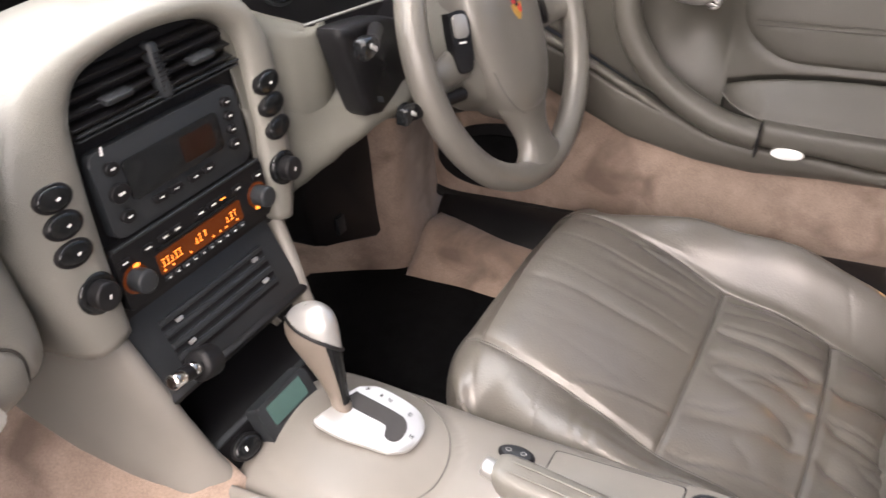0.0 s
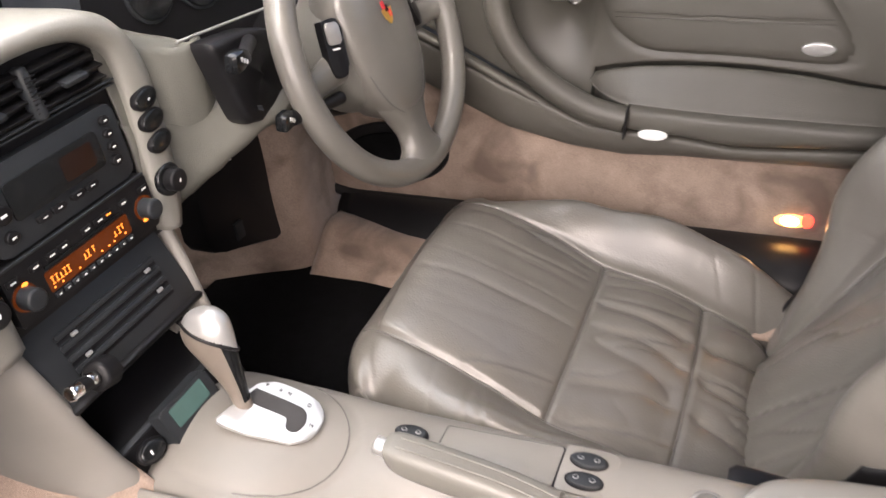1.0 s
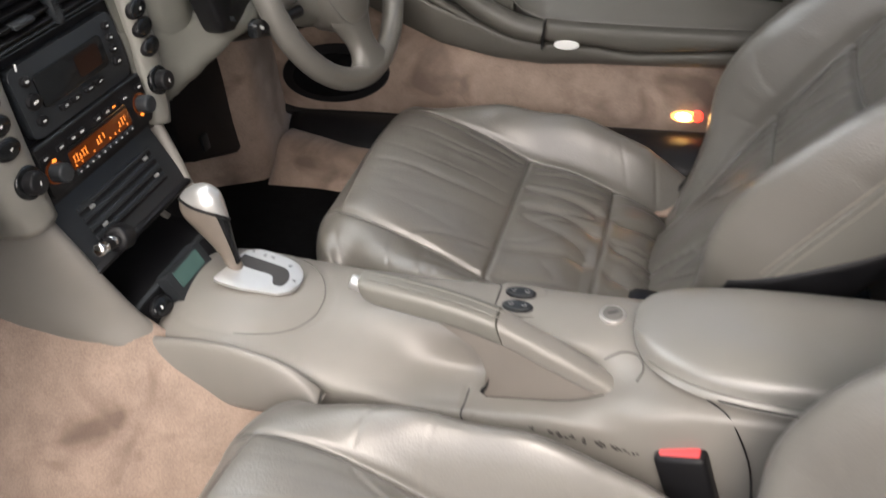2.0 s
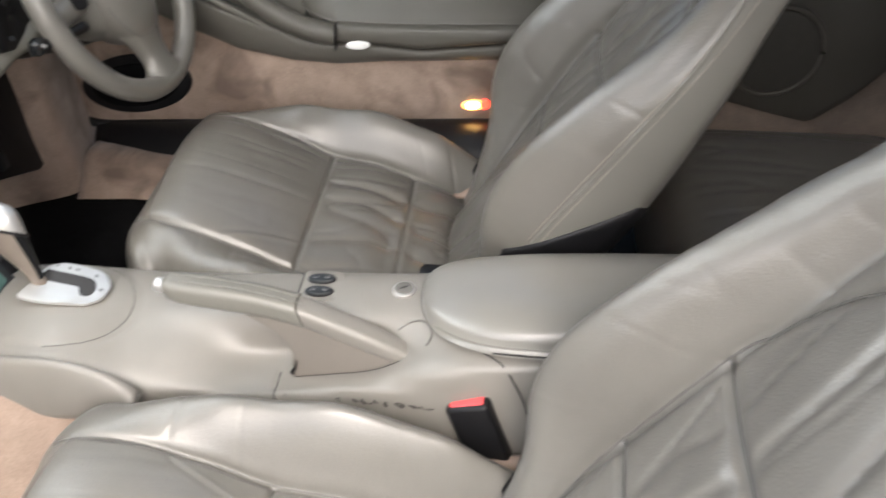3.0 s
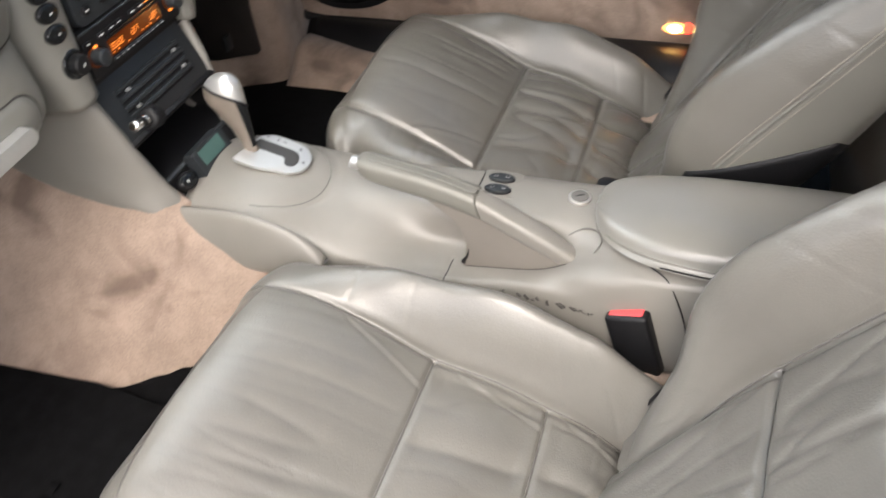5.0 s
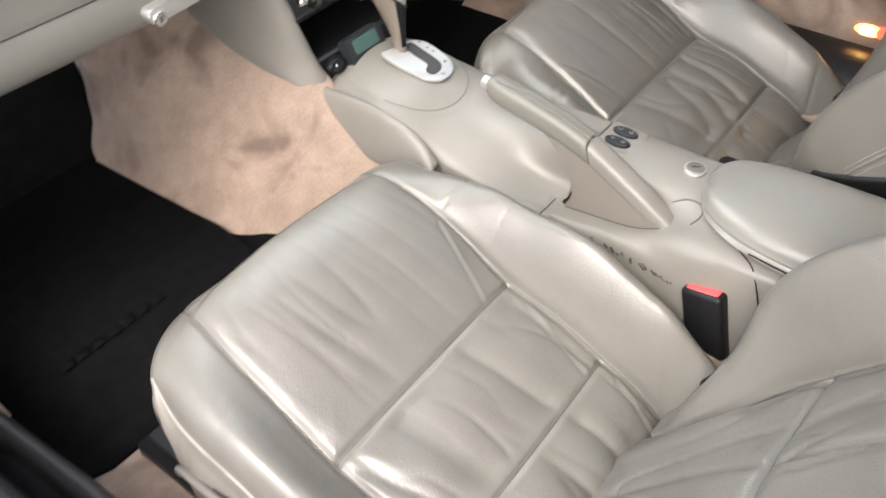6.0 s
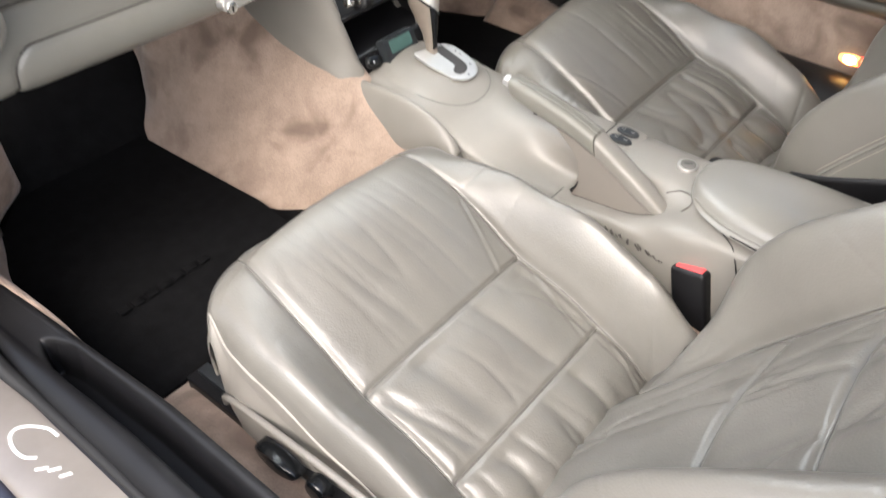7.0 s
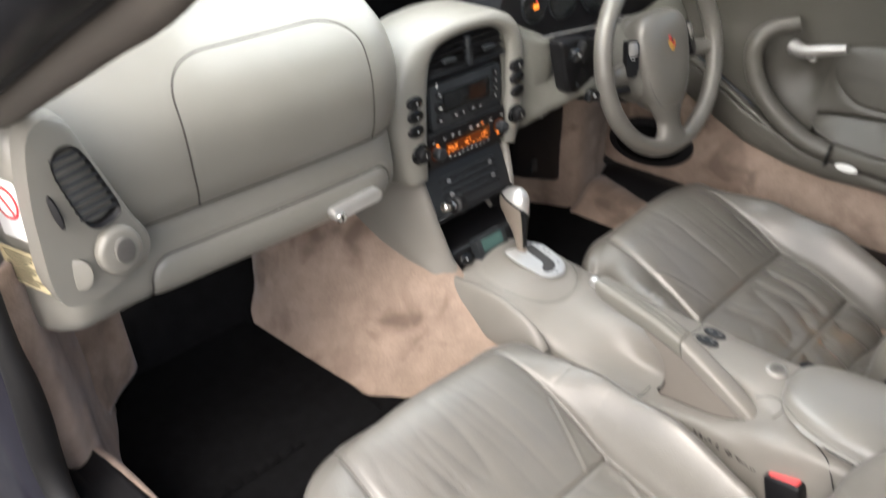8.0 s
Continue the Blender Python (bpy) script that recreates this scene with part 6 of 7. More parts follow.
for x, y in ((0.049, 0.590), (0.074, 0.591), (0.064, 0.777)):
    ws = thing("window_switch", (x, y, 0.195), "oval dark window switch with two chrome marks", "switch", "console switches")
    z = 0.1985 if y < 0.7 else 0.193
    disc("switch_base", 0.0105, 0.019, 0.004, CM(x, y, z), BLACK, ws, "", 0.001)
    disc("switch_rocker", 0.0092, 0.0175, 0.004, CM(x, y, z + 0.002), GREYBLACK, ws, "", 0.0025)
    for o in (-0.008, 0.008):
        disc("switch_mark", 0.0024, 0.0030, 0.0006, CM(x, y + o, z + 0.0025), STEEL, ws, "bright mark", 0)
        disc("mark_core", 0.0016, 0.0022, 0.0004, CM(x, y + o, z + 0.0028), GREYBLACK, ws, "", 0)
lock = thing("console_lock", (0.052, 0.478, 0.203), "round chrome key lock in the console", "lock")
disc("lock_ring", 0.0155, 0.0155, 0.006, CM(0.052, 0.478, 0.2022), STEEL, lock, "chrome ring", 0.002)
disc("lock_core", 0.0115, 0.0115, 0.004, CM(0.052, 0.478, 0.2036), TWEETER, lock, "", 0.001)
box("key_slot", (0.002, 0.012, 0.0006), CM(0.052, 0.478, 0.2041, 30), BLACK, lock, "", 0)
# armrest box
arm = thing("armrest_box", (0.02, 0.25, 0.2), "padded taupe armrest lid on the console", "armrest")
ar = []
for y, x0, x1, zt in ((0.452, 0.022, 0.050, 0.214), (0.446, 0.000, 0.068, 0.219), (0.430, -0.025, 0.083, 0.226), (0.40, -0.045, 0.092, 0.232), (0.36, -0.058, 0.097, 0.237), (0.30, -0.064, 0.100, 0.241), (0.20, -0.066, 0.101, 0.243), (0.10, -0.066, 0.101, 0.242), (0.02, -0.064, 0.098, 0.236)):
    zl = 0.204
    ar.append([(x0 + 0.004, y, zl), (x0, y, zl + 0.006), (x0 + 0.008, y, (zl + zt) / 2 + 0.007), (0.75 * x0 + 0.25 * x1, y, zt - 0.001), ((x0 + x1) / 2, y, zt), (0.25 * x0 + 0.75 * x1, y, zt - 0.001), (x1 - 0.008, y, (zl + zt) / 2 + 0.007), (x1, y, zl + 0.006), (x1 - 0.004, y, zl)])
loft("armrest_lid", ar, ARMPAD, arm, "smooth padded lid", n=60, rows=70)
tube("lid_seam", [(-0.0665, 0.02, 0.2105), (-0.0665, 0.2, 0.2108), (-0.0645, 0.30, 0.2108), (-0.0585, 0.36, 0.2108), (-0.0455, 0.40, 0.2105), (-0.0255, 0.431, 0.2098)], 0.0012, LEATHER_D, arm, "moulded lid seam", n=6, rows=60)
# recess behind the handbrake
tube("recess_edge", [(x, y, on_console(x, y) + 0.0006) for x, y in ((-0.004, 0.480), (0.002, 0.462), (0.000, 0.446), (-0.010, 0.438), (-0.022, 0.437), (-0.034, 0.442))], 0.0012, SEAM, con, "edge of the moulded recess", n=6, rows=40)
# scuff marks on the console side
random.seed(7)
for k in range(26):
    u_ = random.random()
    y = 0.555 - 0.125 * u_
    if 0.08 < u_ < 0.22:
        continue
    h_ = 0.003 + 0.009 * random.random() ** 2
    box("scuff", (0.0008, 0.0010 + 0.0022 * random.random(), h_), pose(-0.0829 - 0.0018 * (0.568 - y) / 0.15, y, 0.1385 + 0.006 * random.random() - 0.012 * u_, -70 + 60 * random.random(), 0, 0), SCUFF, con, "dark scuff mark", 0.0003)

# ---- steering wheel and column ----
WC = Vector((0.430, 0.945, 0.487))
tilt = radians(15.5)
WM = Matrix.Translation(WC) @ Euler((radians(90) - tilt, 0, radians(-4))).to_matrix().to_4x4()     # x right, y up the wheel, z to the driver
whl = thing("steering_wheel", WC, "grey-taupe leather steering wheel with airbag pad", "steering wheel")
R_ = 0.176
tube("rim", [WM @ Vector((R_ * math.cos(t), R_ * math.sin(t), 0)) for t in np.linspace(0, 2 * math.pi, 48, endpoint=False)], 0.0175, WHEEL, whl, "worn leather rim", n=18, rows=145, closed=True, upv=tuple(WM.to_3x3() @ Vector((0, 0, 1))))


def wheel_loft(name, rings, mat, label, n=40, rows=30):
    return loft(name, [[WM @ Vector(p) for p in r] for r in rings], mat, whl, label, n=n, rows=rows)


def oval(cx, cy, cz, a, b, sq=2.6, n=20, pinch=0.0):
    out = []
    for t in np.linspace(0, 2 * math.pi, n, endpoint=False):
        c, s = math.cos(t), math.sin(t)
        k = 1 - pinch * (-s * 0.5 + 0.5)
        out.append((cx + k * a * math.copysign(abs(c) ** (2 / sq), c), cy + b * math.copysign(abs(s) ** (2 / sq), s), cz))
    return out


wheel_loft("airbag_pad", [oval(0, -0.008, z, a, b, 2.7, pinch=0.42) for z, a, b in ((-0.045, 0.085, 0.090), (-0.02, 0.092, 0.098), (0.0, 0.092, 0.098), (0.012, 0.086, 0.093), (0.020, 0.070, 0.080), (0.0245, 0.045, 0.055), (0.0255, 0.01, 0.012))], WHEEL, "smooth domed airbag pad", n=60, rows=40)
for an in (184, -4):
    a = radians(an)
    c = Vector((math.cos(a), math.sin(a), 0))
    pts = [c * 0.06 + Vector((0, 0, -0.012)), c * 0.10 + Vector((0, 0, -0.014)), c * 0.14 + Vector((0, 0, -0.010)), c * 0.172]
    tube("spoke", [WM @ p for p in pts], [0.022, 0.020, 0.016, 0.015], WHEEL, whl, "leather wheel spoke", n=16, rows=24, flat=0.55, upv=tuple(WM.to_3x3() @ Vector((0, 0, 1))))
sp = []
for y, w, t_, z in ((-0.06, 0.050, 0.016, 0.0), (-0.085, 0.044, 0.017, 0.0), (-0.105, 0.034, 0.016, -0.001), (-0.125, 0.027, 0.014, -0.001), (-0.145, 0.030, 0.014, 0.0), (-0.160, 0.042, 0.0155, 0.0), (-0.174, 0.060, 0.0165, 0.0)):
    sp.append([(-w, y + 0.10 * w * (w > 0.04) * (y < -0.15), z - t_ * 0.8), (-w * 1.02, y + 0.10 * w * (y < -0.15), z), (-w * 0.75, y, z + t_ * 0.8), (0, y, z + t_), (w * 0.75, y, z + t_ * 0.8), (w * 1.02, y + 0.10 * w * (y < -0.15), z), (w, y, z - t_ * 0.8), (0, y, z - t_)])
wheel_loft("lower_spoke", sp, WHEEL, "leather lower spoke", n=30, rows=24)
tube("pad_seam", [WM @ Vector(p) for p in oval(0, -0.008, 0.0128, 0.0868, 0.0938, 2.7, 40, 0.42) if p[1] < -0.012], 0.0011, SEAM, whl, "seam under the airbag pad", n=6, rows=70)
# crest drawn as a plain coloured shield
sh = [(-0.0115, 0.015), (0.0, 0.018), (0.0115, 0.015), (0.011, -0.002), (0.007, -0.012), (0.0, -0.019), (-0.007, -0.012), (-0.011, -0.002)]
badge = plate("badge", [tuple(p) for p in catmull(sh, 40, True)], 0.003, WM @ pose(0, 0.030, 0.0252, -4, 0, 0), GOLD, whl, "small gold and red shield badge", 0.0008)
for x, y in ((-0.005, 0.006), (0.005, -0.006)):
    for k in (-0.002, 0.002):
        box("badge_stripe", (0.0022, 0.010, 0.0006), WM @ pose(x + k, 0.030 + y, 0.0256, -4, 0, 0), REDPRINT, badge, "red stripe", 0)
box("badge_core", (0.006, 0.008, 0.0006), WM @ pose(0, 0.031, 0.0258, -4, 0, 0), BLACK, badge, "", 0.001)
# thumb switches on the side spokes
for sx in (-1, 1):
    tm = WM @ pose(sx * 0.094, 0.020, 0.004, 0, 18 * sx, 12 * sx)
    th = plate("thumb_switch", [tuple(p) for p in catmull([(-0.012, 0.030), (0.012, 0.030), (0.013, 0.0), (0.010, -0.034), (-0.010, -0.034), (-0.013, 0.0), (-0.012, 0.030)], 30)[:-1]], 0.014, tm, BLACK, whl, "black thumb switch with a pale cap", 0.003)
    plate("switch_cap", rounded(0.019, 0.026, 0.005, cy=0.014), 0.004, tm @ pose(0, 0, 0.003), STEEL, th, "pale silver cap", 0.0015)
    box("switch_mark", (0.010, 0.002, 0.0006), tm @ pose(0, -0.004, 0.0006), WHITE, th, "", 0)
colm = thing("steering_column", (0.41, 1.0, 0.47), "black steering column shroud with chrome tipped stalks", "steering column")
ax = (WM.to_3x3() @ Vector((0, 0, -1))).normalized()
cr = []
for d, r in ((0.062, 0.055), (0.066, 0.078), (0.075, 0.085), (0.09, 0.086), (0.14, 0.084), (0.20, 0.08)):
    c = WC + ax * d
    cr.append([c + WM.to_3x3() @ Vector((r * 1.15 * math.cos(t), r * math.sin(t), 0)) for t in np.linspace(0, 2 * math.pi, 20, endpoint=False)])
loft("shroud", cr, BLACK, colm, "matt black shroud", n=40, rows=24)
hubr = []
for d, r in ((0.0, 0.070), (0.012, 0.082), (0.03, 0.086), (0.058, 0.087), (0.066, 0.083)):
    c = WC + ax * d
    hubr.append([c + WM.to_3x3() @ Vector((r * 1.1 * math.cos(t), r * math.sin(t), 0)) for t in np.linspace(0, 2 * math.pi, 20, endpoint=False)])
loft("hub_cover", hubr, LEATHER_D, colm, "taupe hub cover", n=40, rows=16)
sb_rings = []
for o, k in ((0.028, 0.97), (0.008, 0.985), (0.001, 0.965), (-0.002, 0.90), (-0.003, 0.6), (-0.003, 0.05)):
    sb_rings.append([(0.258 + (x - 0.258) * k, 1.012 + o + 0.10 * (x - 0.258), 0.50 + (z - 0.50) * k) for x, z in ((0.181, 0.557), (0.186, 0.562), (0.235, 0.556), (0.287, 0.545), (0.33, 0.52), (0.345, 0.47), (0.336, 0.433), (0.28, 0.438), (0.225, 0.454), (0.213, 0.462), (0.196, 0.51))])
loft("switch_housing", sb_rings, BLACK, colm, "black switch housing beside the column", n=50, rows=20)
box("housing_slot", (0.0015, 0.016, 0.007), pose(0.235, 1.0065, 0.470, 0, -15, 0), GREYBLACK, colm, "", 0.001)
tube("cluster_strip", [(0.168, 1.034, 0.568), (0.20, 1.031, 0.566), (0.27, 1.03, 0.560), (0.34, 1.03, 0.554), (0.44, 1.035, 0.55)], 0.0016, STEEL, colm, "thin dull silver strip over the column", n=8, rows=40)
for nm, pts, tip in (("indicator_stalk", [(0.33, 0.955, 0.445), (0.28, 0.958, 0.452), (0.235, 0.962, 0.460)], (0.219, 0.962, 0.464)), ("wiper_stalk", [(0.24, 1.0, 0.545), (0.19, 0.97, 0.552), (0.165, 0.955, 0.556)], (0.150, 0.952, 0.558))):
    tube("stalk", pts, [0.008, 0.007, 0.009][:len(pts)], BLACK, colm, "black column stalk", n=12, rows=16)
    m_ = pose(*tip, 8, 0, 8)
    k_ = box("stalk_tip", (0.022, 0.015, 0.020), m_, BLACKGLOSS, colm, "black stalk tip with chrome marks", 0.004)
    for q in range(3):
        box("tip_mark", (0.003, 0.0006, 0.004), m_ @ pose(-0.002 + q * 0.005, -0.0083, 0.004 - q * 0.003), WHITE, k_, "", 0)

# fuse box cover and footwell walls on the driver side
fuse = thing("fuse_box_cover", (0.42, 1.25, 0.18), "black fuse box cover with white symbols", "fuse box")
plate("cover", [(0.335, 0.185), (0.345, 0.165), (0.365, 0.155), (0.495, 0.098), (0.515, 0.100), (0.527, 0.115), (0.545, 0.37), (0.345, 0.37)], 0.05, pose(0, 1.235, 0, 90, 0, 0), BLACK, fuse, "", 0.006)
box("latch", (0.02, 0.006, 0.03), pose(0.405, 1.233, 0.172), GREYBLACK, fuse, "small latch", 0.002)
for q in range(3):
    box("symbol_bar", (0.012, 0.001, 0.003), pose(0.41 + q * 0.008, 1.2345, 0.30 - q * 0.007, 0, 20, 0), WHITE, fuse, "white symbol bar", 0)

# ---- driver footwell walls ----
ksec = []
for y, x, zt_ in ((1.195, 0.522, 0.075), (1.16, 0.524, 0.066), (1.10, 0.525, 0.06), (1.0, 0.522, 0.052), (0.85, 0.53, 0.045), (0.5, 0.55, 0.04), (0.0, 0.56, 0.04)):
    w_ = 0.095
    ksec.append([(x - 0.02, y, FLOOR - 0.01), (x, y, FLOOR + 0.008), (x + 0.3 * w_, y, FLOOR + 0.5 * (zt_ - FLOOR)), (x + 0.7 * w_, y, zt_), (x + w_ + 0.02, y, zt_ - 0.004)])
ka = np.array([catmull(r, 24) for r in ksec])
ka = catmull(ka.reshape(len(ka), -1), 70).reshape(70, 24, 3)
kb = np.array([[0.003 * fbm(p[1] * 14, p[2] * 14, 2) for p in r] for r in ka])
ka = ka + normals(ka) * kb[:, :, None]
tagged(sheet("wall_east_kick", ka, CARPET, thick=0.008), "beige carpet on the driver footwell side", "carpet", kind="structure")
ffl = catmull([(0.12, 1.42), (0.30, 1.41), (0.42, 1.385), (0.455, 1.345), (0.49, 1.275), (0.522, 1.21), (0.56, 1.20), (0.64, 1.215), (0.72, 1.23)], 60)
ff = np.array([[(x, y, z) for x, y in ffl] for z in np.linspace(FLOOR - 0.02, 0.45, 20)])
ff[:, :, 0] += 0.0025 * np.sin(ff[:, :, 2] * 30)
tagged(sheet("wall_front_driver", ff, CARPET, thick=0.01), "beige carpeted wall ahead of the driver footwell", "carpet", kind="structure")
sb = [[(0.60, y, 0.035 + 0.0 * y), (0.612, y, 0.062), (0.64, y, 0.082), (0.668, y, 0.088), (0.70, y, 0.082), (0.72, y, 0.06)] for y in np.linspace(1.205, -0.1, 40)]
sba = np.array([catmull(r, 20) for r in sb])
sba[:6, :, 0] += np.linspace(0.05, 0.0, 6)[:, None] * np.linspace(1, 0.1, 20)[None]
tagged(sheet("sill_trim", sba, BLACK, thick=0.008), "matt black sill trim beside the driver seat", "door sill", kind="structure")
sgasket = tube("door_seal", [(0.70, 1.23, 0.42), (0.70, 1.262, 0.30), (0.695, 1.275, 0.18), (0.69, 1.25, 0.115), (0.685, 1.20, 0.09), (0.685, 1.10, 0.088), (0.69, 0.9, 0.086), (0.69, 0.5, 0.083), (0.69, 0.0, 0.083)], 0.010, RUBBER, None, n=10, rows=80)
tagged(sgasket, "black rubber door seal along the opening", "door seal", kind="structure")

# ---- driver door ----
door = thing("door_1", (0.69, 0.75, 0.1), "closed driver door with taupe vinyl card and beige carpet", "car door", kind="structure")
zc = lambda y: np.interp(y, [0.0, 0.5, 0.59, 0.68, 0.763, 0.866, 0.946, 1.1, 1.3], [0.226, 0.222, 0.223, 0.219, 0.228, 0.253, 0.292, 0.37, 0.46])
zb = lambda y: zc(y) + np.interp(y, [0.0, 0.36, 0.52, 0.67, 0.73, 0.785, 0.86, 0.94, 1.2], [0.035, 0.034, 0.027, 0.045, 0.047, 0.063, 0.073, 0.078, 0.08])
zt = lambda y: np.interp(y, [0.0, 0.36, 0.52, 0.60, 0.68, 0.74, 1.3], [0.292, 0.293, 0.296, 0.300, 0.306, 0.312, 0.34])
ysd = np.linspace(1.30, -0.02, 150)
da1 = np.array([catmull([(0.694, y, 0.083), (0.686, y, 0.12), (0.686, y, 0.5 * (0.1 + zc(y))), (0.684, y, zc(y) - 0.02), (0.684, y, zc(y) + 0.004)], 40) for y in ysd])
dz1 = np.array([[0.0025 * fbm(p[1] * 12, p[2] * 12, 4) for p in r] for r in da1])
da1[:, :, 0] -= dz1
sheet("door_carpet", da1, CARPET, door, "worn beige carpet on the lower door", thick=0.006, flip=True)
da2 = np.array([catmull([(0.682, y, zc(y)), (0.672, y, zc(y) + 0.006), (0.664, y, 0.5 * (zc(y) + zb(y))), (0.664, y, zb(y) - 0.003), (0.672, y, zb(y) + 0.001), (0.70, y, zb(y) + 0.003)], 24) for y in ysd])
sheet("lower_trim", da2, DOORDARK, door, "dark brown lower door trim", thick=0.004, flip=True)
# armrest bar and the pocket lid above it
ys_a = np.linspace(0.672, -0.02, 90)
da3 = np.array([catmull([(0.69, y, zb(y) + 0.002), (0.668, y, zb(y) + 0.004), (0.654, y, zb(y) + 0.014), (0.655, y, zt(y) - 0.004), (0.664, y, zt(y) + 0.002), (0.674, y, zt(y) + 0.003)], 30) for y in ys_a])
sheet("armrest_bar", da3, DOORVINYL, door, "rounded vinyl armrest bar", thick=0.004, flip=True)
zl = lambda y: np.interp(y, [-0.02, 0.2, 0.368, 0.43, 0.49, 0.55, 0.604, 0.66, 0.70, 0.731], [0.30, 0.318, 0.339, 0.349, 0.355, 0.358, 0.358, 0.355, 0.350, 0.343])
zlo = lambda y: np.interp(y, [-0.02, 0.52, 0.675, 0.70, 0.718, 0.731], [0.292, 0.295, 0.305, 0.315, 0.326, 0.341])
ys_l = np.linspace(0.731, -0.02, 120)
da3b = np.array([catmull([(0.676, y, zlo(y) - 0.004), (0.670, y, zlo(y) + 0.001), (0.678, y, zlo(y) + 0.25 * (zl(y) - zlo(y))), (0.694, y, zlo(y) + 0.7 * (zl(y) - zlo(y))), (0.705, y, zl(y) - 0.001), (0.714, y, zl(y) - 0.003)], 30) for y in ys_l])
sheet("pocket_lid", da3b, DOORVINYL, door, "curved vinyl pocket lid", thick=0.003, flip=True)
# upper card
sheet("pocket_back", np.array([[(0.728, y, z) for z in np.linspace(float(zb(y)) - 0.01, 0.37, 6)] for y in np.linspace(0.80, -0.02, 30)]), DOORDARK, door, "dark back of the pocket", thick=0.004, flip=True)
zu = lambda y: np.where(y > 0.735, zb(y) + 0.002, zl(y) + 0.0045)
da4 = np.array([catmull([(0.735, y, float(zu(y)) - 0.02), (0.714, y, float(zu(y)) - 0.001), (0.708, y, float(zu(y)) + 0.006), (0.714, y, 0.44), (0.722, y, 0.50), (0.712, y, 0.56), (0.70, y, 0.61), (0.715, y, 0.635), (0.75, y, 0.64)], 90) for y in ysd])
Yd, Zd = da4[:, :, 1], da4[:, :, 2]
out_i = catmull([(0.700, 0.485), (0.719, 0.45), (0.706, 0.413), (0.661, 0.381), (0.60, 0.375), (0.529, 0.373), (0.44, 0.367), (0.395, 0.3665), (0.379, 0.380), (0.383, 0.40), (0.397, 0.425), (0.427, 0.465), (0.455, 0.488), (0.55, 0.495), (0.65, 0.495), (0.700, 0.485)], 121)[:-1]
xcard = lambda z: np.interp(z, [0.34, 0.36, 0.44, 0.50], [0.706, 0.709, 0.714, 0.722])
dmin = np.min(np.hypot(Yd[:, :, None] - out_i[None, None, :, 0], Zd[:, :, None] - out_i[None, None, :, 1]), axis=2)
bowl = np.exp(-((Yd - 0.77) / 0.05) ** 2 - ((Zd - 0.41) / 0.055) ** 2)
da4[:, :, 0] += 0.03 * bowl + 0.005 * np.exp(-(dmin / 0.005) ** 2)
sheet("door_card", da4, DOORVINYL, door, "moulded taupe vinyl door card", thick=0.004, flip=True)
ci = out_i.mean(0)
ins_rows = []
for rho in (1.0, 0.985, 0.96, 0.92, 0.85, 0.7, 0.5, 0.25, 0.02):
    pr = ci + (out_i - ci) * rho
    lift = 0.008 * (1 - rho ** 14) - 0.003
    ins_rows.append([(xcard(z) - lift + 0.0012 * math.exp(-((z - 0.427 - 0.02 * (y - 0.55)) / 0.002) ** 2), y, z) for y, z in pr])
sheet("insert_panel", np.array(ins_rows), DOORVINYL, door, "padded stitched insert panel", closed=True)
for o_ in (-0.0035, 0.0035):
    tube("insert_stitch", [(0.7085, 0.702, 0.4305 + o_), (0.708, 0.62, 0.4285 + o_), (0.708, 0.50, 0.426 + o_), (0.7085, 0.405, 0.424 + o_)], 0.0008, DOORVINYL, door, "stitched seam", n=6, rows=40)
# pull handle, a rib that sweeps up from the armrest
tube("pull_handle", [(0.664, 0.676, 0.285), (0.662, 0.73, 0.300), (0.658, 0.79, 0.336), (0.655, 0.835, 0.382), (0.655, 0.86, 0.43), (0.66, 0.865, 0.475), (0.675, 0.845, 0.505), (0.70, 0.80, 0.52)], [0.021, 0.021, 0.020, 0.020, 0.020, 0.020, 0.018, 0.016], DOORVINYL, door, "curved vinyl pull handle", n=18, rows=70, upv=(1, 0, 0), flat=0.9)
box("handle_joint", (0.044, 0.003, 0.048), pose(0.668, 0.673, 0.284, 6, 0, 0), BLACK, door, "dark joint in the armrest", 0.001)
tube("ledge_rib", [(0.672, 0.80, 0.297), (0.668, 0.86, 0.333), (0.668, 0.94, 0.376), (0.668, 1.05, 0.43), (0.67, 1.2, 0.49)], 0.007, DOORVINYL, door, "raised moulding line", n=10, rows=40)
# white reflector / courtesy lens in the armrest
disc("courtesy_lens", 0.022, 0.0085, 0.004, pose(0.6515, 0.633, 0.268, 0, -90, 0) @ pose(0, 0, 0, 0, 0, 90), WHITE, door, "white oval lens", 0.0015)
disc("insert_button", 0.022, 0.010, 0.005, pose(0.7035, 0.424, 0.388, 0, -90, 0) @ pose(0, 0, 0, 0, 0, 90), SILVER, door, "pale oval button", 0.002)
# inner door opener
tube("door_opener", [(0.69, 0.80, 0.475), (0.676, 0.77, 0.474), (0.672, 0.73, 0.486), (0.672, 0.69, 0.496)], [0.016, 0.014, 0.012, 0.009], STEEL, door, "satin silver door opener", n=14, rows=24, upv=(1, 0, 0))
disc("opener_pivot", 0.012, 0.012, 0.012, pose(0.664, 0.752, 0.468, 0, -90, 0), CHROME, door, "chrome opener pivot", 0.004)
# loudspeaker in the lower door
disc("door_speaker", 0.118, 0.062, 0.010, pose(0.681, 1.098, 0.180, 0, -90, 0) @ pose(0, 0, 0, 0, 0, 90 + 8), BLACK, door, "black oval loudspeaker grille", 0.004, 48)
disc("speaker_centre", 0.09, 0.045, 0.003, pose(0.674, 1.098, 0.180, 0, -90, 0) @ pose(0, 0, 0, 0, 0, 90 + 8), BLACKCARPET, door, "cloth grille", 0.002, 48)
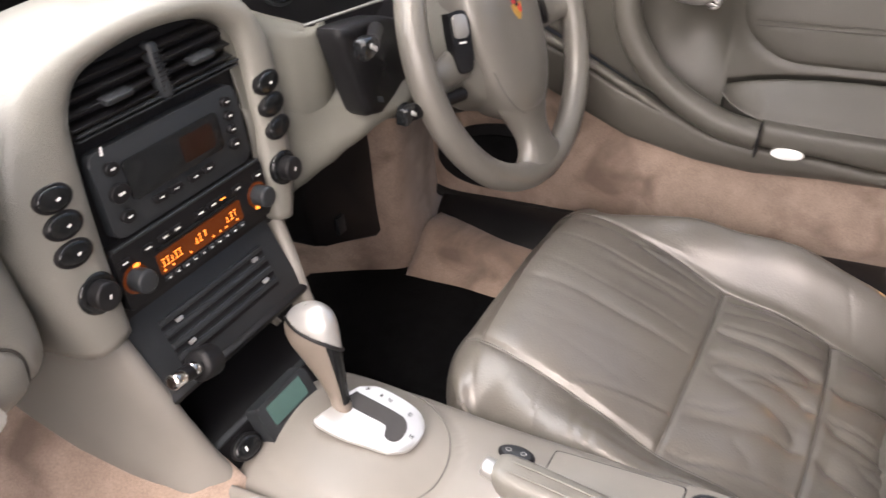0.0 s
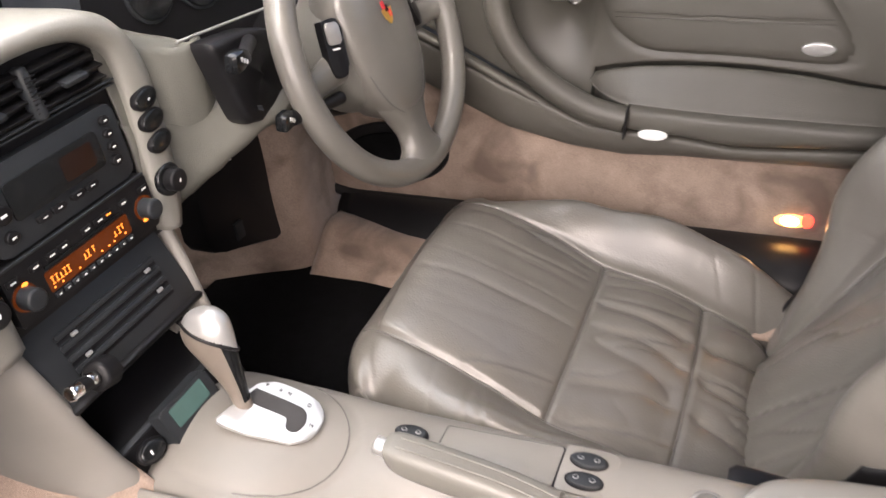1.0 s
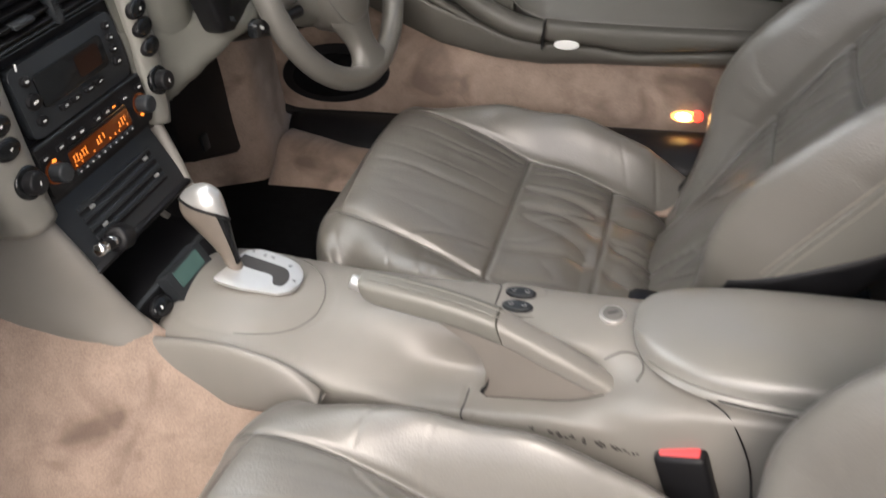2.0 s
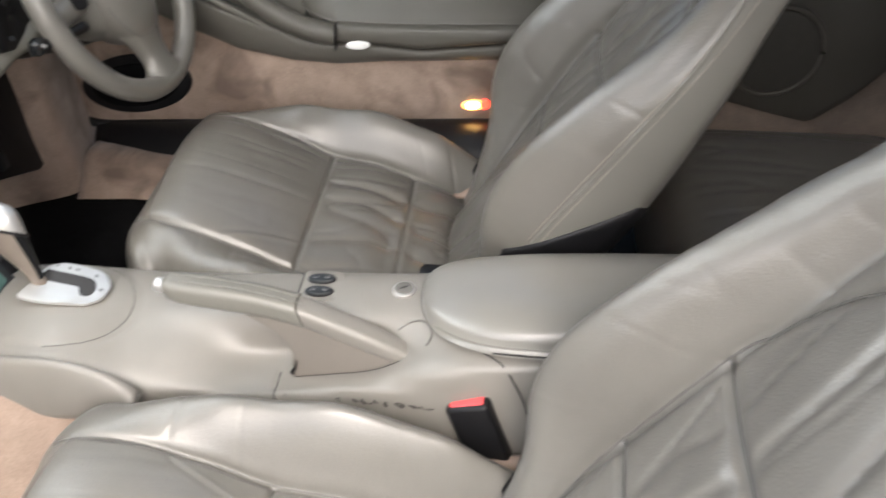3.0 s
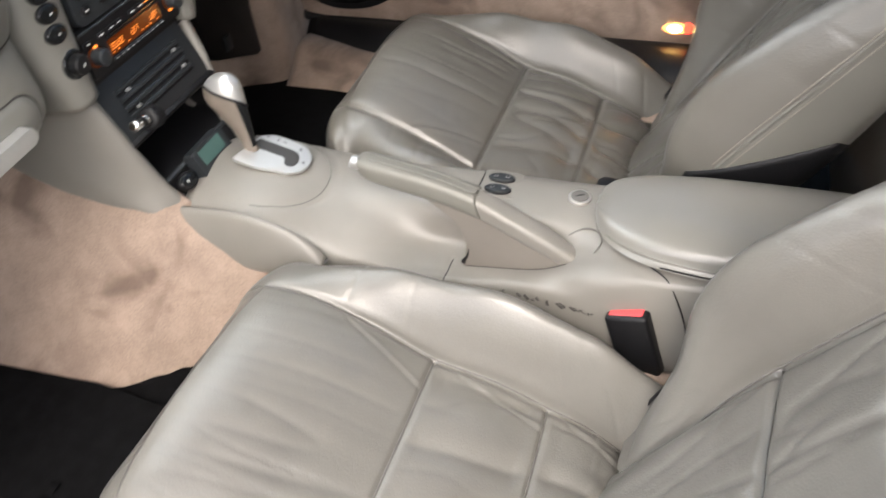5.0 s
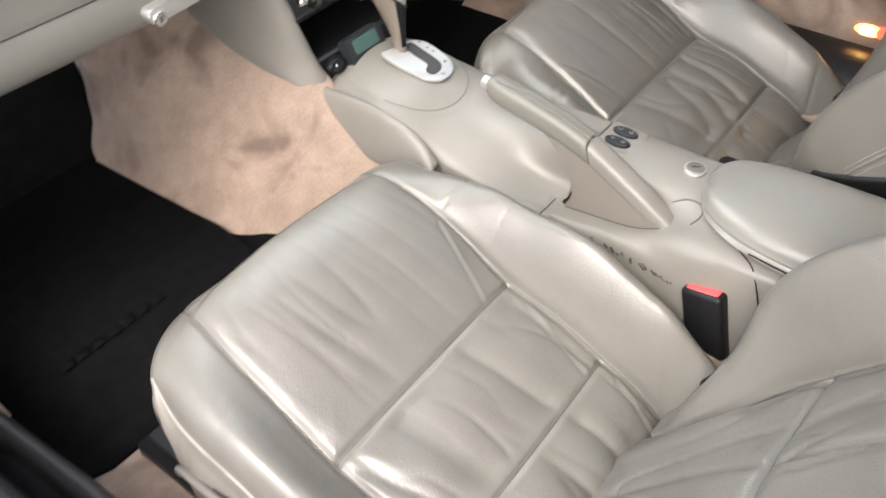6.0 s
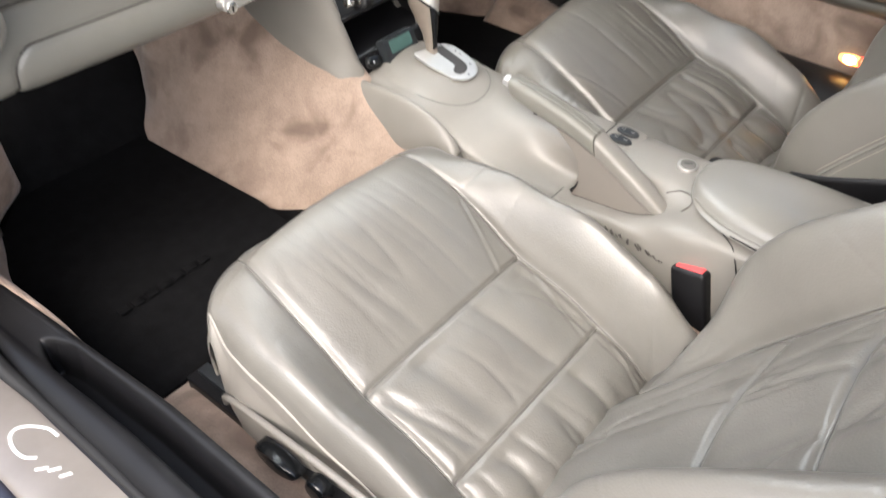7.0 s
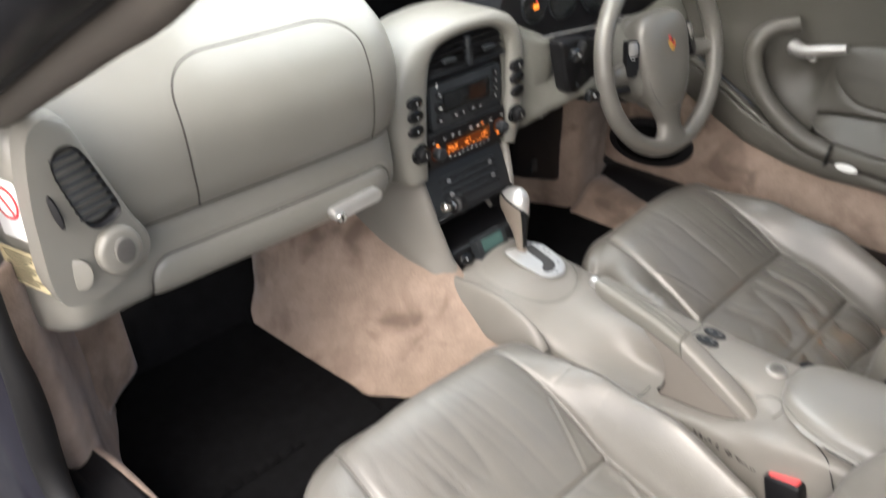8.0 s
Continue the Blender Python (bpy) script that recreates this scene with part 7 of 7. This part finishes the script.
# red and amber lamp at the door's rear edge
lamp = thing("door_warning_lamp", (0.685, 0.42, 0.126), "glowing red and amber lamp low in the door", "lamp")
disc("lamp_bezel", 0.024, 0.0115, 0.005, pose(0.6835, 0.426, 0.127, 0, -90, 0) @ pose(0, 0, 0, 0, 0, 90), LAMPAMBER, lamp, "amber lens", 0.002)
disc("lamp_hot", 0.013, 0.0085, 0.004, pose(0.6805, 0.428, 0.127, 0, -90, 0) @ pose(0, 0, 0, 0, 0, 90), LAMPHOT, lamp, "bright lamp behind the lens", 0.002)
disc("red_lens", 0.009, 0.011, 0.007, pose(0.680, 0.404, 0.129, 0, -90, 0) @ pose(0, 0, 0, 0, 0, 90), LAMPRED, lamp, "red lens", 0.003)
glass_d = wall_sheet("window_2", [(0.735, 1.12, 0.64), (0.70, 1.0, 0.80), (0.63, 0.8, 0.98)], (0, -1.1, 0), GLASS, "clear side window glass", "window", thick=0.004, rows=4)
glass_d.visible_shadow = False

# ---- rear of the cabin ----
rq = thing("rear_side_panel", (0.66, -0.2, 0.1), "olive-taupe rear side panel with a loudspeaker", "side panel", kind="structure")
zP = lambda y: np.interp(y, [-0.95, -0.6, -0.329, -0.257, -0.20, -0.184, -0.165, -0.073, 0.025, 0.3], [0.6, 0.45, 0.234, 0.155, 0.112, 0.108, 0.112, 0.14, 0.173, 0.26])
zL = lambda y: np.interp(y, [-0.95, -0.6, -0.323, -0.258, -0.19, -0.175, -0.155, -0.05, 0.052, 0.3], [0.55, 0.40, 0.182, 0.112, 0.070, 0.064, 0.068, 0.115, 0.134, 0.2])
yq = np.linspace(0.30, -0.90, 120)
qa = np.array([catmull([(0.642, y, zP(y) - 0.004), (0.634, y, zP(y) + 0.004), (0.632, y, zP(y) + 0.05), (0.634, y, zP(y) + 0.15), (0.65, y, zP(y) + 0.3), (0.68, y, zP(y) + 0.45)], 30) for y in yq])
sheet("panel", qa, REARSHADE, rq, "smooth panel", thick=0.006, flip=True)
fo = lambda y, z, x=0.628: pose(x, y, z, 0, -90, 0)
for cy_, cz_, r_ in ((-0.105, 0.255, 0.080), (-0.05, 0.322, 0.045)):
    tube("speaker_frame", [(0.629, cy_ + r_ * math.cos(t), cz_ + r_ * math.sin(t)) for t in np.linspace(0, 2 * math.pi, 24, endpoint=False)], 0.005, DOORVINYL, rq, "raised speaker frame", n=8, rows=72, closed=True)
disc("speaker_grille", 0.075, 0.075, 0.010, fo(-0.105, 0.255, 0.6245), GRILLE, rq, "dark mesh loudspeaker grille", 0.003, 48)
disc("tweeter_grille", 0.040, 0.040, 0.010, fo(-0.05, 0.322, 0.6235), GRILLE, rq, "dark mesh tweeter grille", 0.004, 40)
disc("frame_screw", 0.005, 0.005, 0.004, fo(-0.100, 0.333, 0.6255), BLACK, rq, "", 0.001)
inw = lambda y: 0.35 * max(0, -0.19 - y)
led = np.array([catmull([(0.645, y, zP(y) + 0.004), (0.628 - 0.4 * inw(y), y, zP(y) - 0.002), (0.612 - inw(y), y, 0.5 * (zP(y) + zL(y))), (0.602 - inw(y), y, zL(y)), (0.596 - 1.6 * inw(y), y, zL(y) - 0.05), (0.59 - 2.4 * inw(y), y, zL(y) - 0.12)], 24) for y in yq])
ledb = np.array([[0.004 * fbm(p[1] * 20, p[2] * 20, 6) for p in r] for r in led])
led[:, :, 0] += ledb
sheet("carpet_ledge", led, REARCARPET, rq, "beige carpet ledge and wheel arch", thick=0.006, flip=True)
rs = thing("rear_seat", (0.36, -0.1, -0.02), "small taupe leather rear seat behind the driver", "rear seat")
rsa = []
for y in np.linspace(0.13, -0.45, 110):
    row = []
    for x in np.linspace(0.13, 0.605, 80):
        e = max(0, min((x - 0.13), (0.605 - x)) / 0.05)
        f_ = max(0, (0.13 - y) / 0.03)
        z = 0.10 + 0.055 * (1 - math.exp(-e * 1.6)) * (1 - math.exp(-f_ * 1.2)) - 0.10 * math.exp(-f_ * 1.5) - 0.05 * max(0, -y)
        pl_ = -1.6 * ridges((x + 0.9 * (y + 0.03) ** 2) * 17, y * 2.5, 3.0) ** 4
        z += 0.002 * pl_ * math.exp(-((y + 0.03) / 0.10) ** 2) * min(1, e) - 0.006 * math.exp(-((x - 0.555 - 0.12 * y) / 0.004) ** 2)
        row.append((x, y, z))
    rsa.append(row)
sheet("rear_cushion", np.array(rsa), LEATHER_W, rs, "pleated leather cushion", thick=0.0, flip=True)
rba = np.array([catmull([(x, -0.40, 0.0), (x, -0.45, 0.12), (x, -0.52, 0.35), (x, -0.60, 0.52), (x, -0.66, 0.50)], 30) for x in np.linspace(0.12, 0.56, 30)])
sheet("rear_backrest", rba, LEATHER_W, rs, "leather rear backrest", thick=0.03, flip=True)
belt = thing("seat_belt", (0.60, -0.3, 0.3), "black seat belt webbing hanging at the rear panel", "seat belt")
bw = np.array([[(0.55, y + 0.022 * k, z) for k in (-1, -0.5, 0, 0.5, 1)] for y, z in ((-0.36, 0.62), (-0.345, 0.45), (-0.335, 0.35), (-0.325, 0.25), (-0.318, 0.12), (-0.315, 0.06))])
sheet("webbing", bw, BLACKCARPET, belt, "black woven webbing", thick=0.002)
box("belt_guide", (0.02, 0.06, 0.03), pose(0.545, -0.325, 0.36), BLACK, belt, "black belt guide", 0.005)
tube("guide_loop", [(0.54, -0.30, 0.35), (0.535, -0.31, 0.335), (0.54, -0.32, 0.345)], 0.004, CHROME, belt, "", n=8, rows=14)
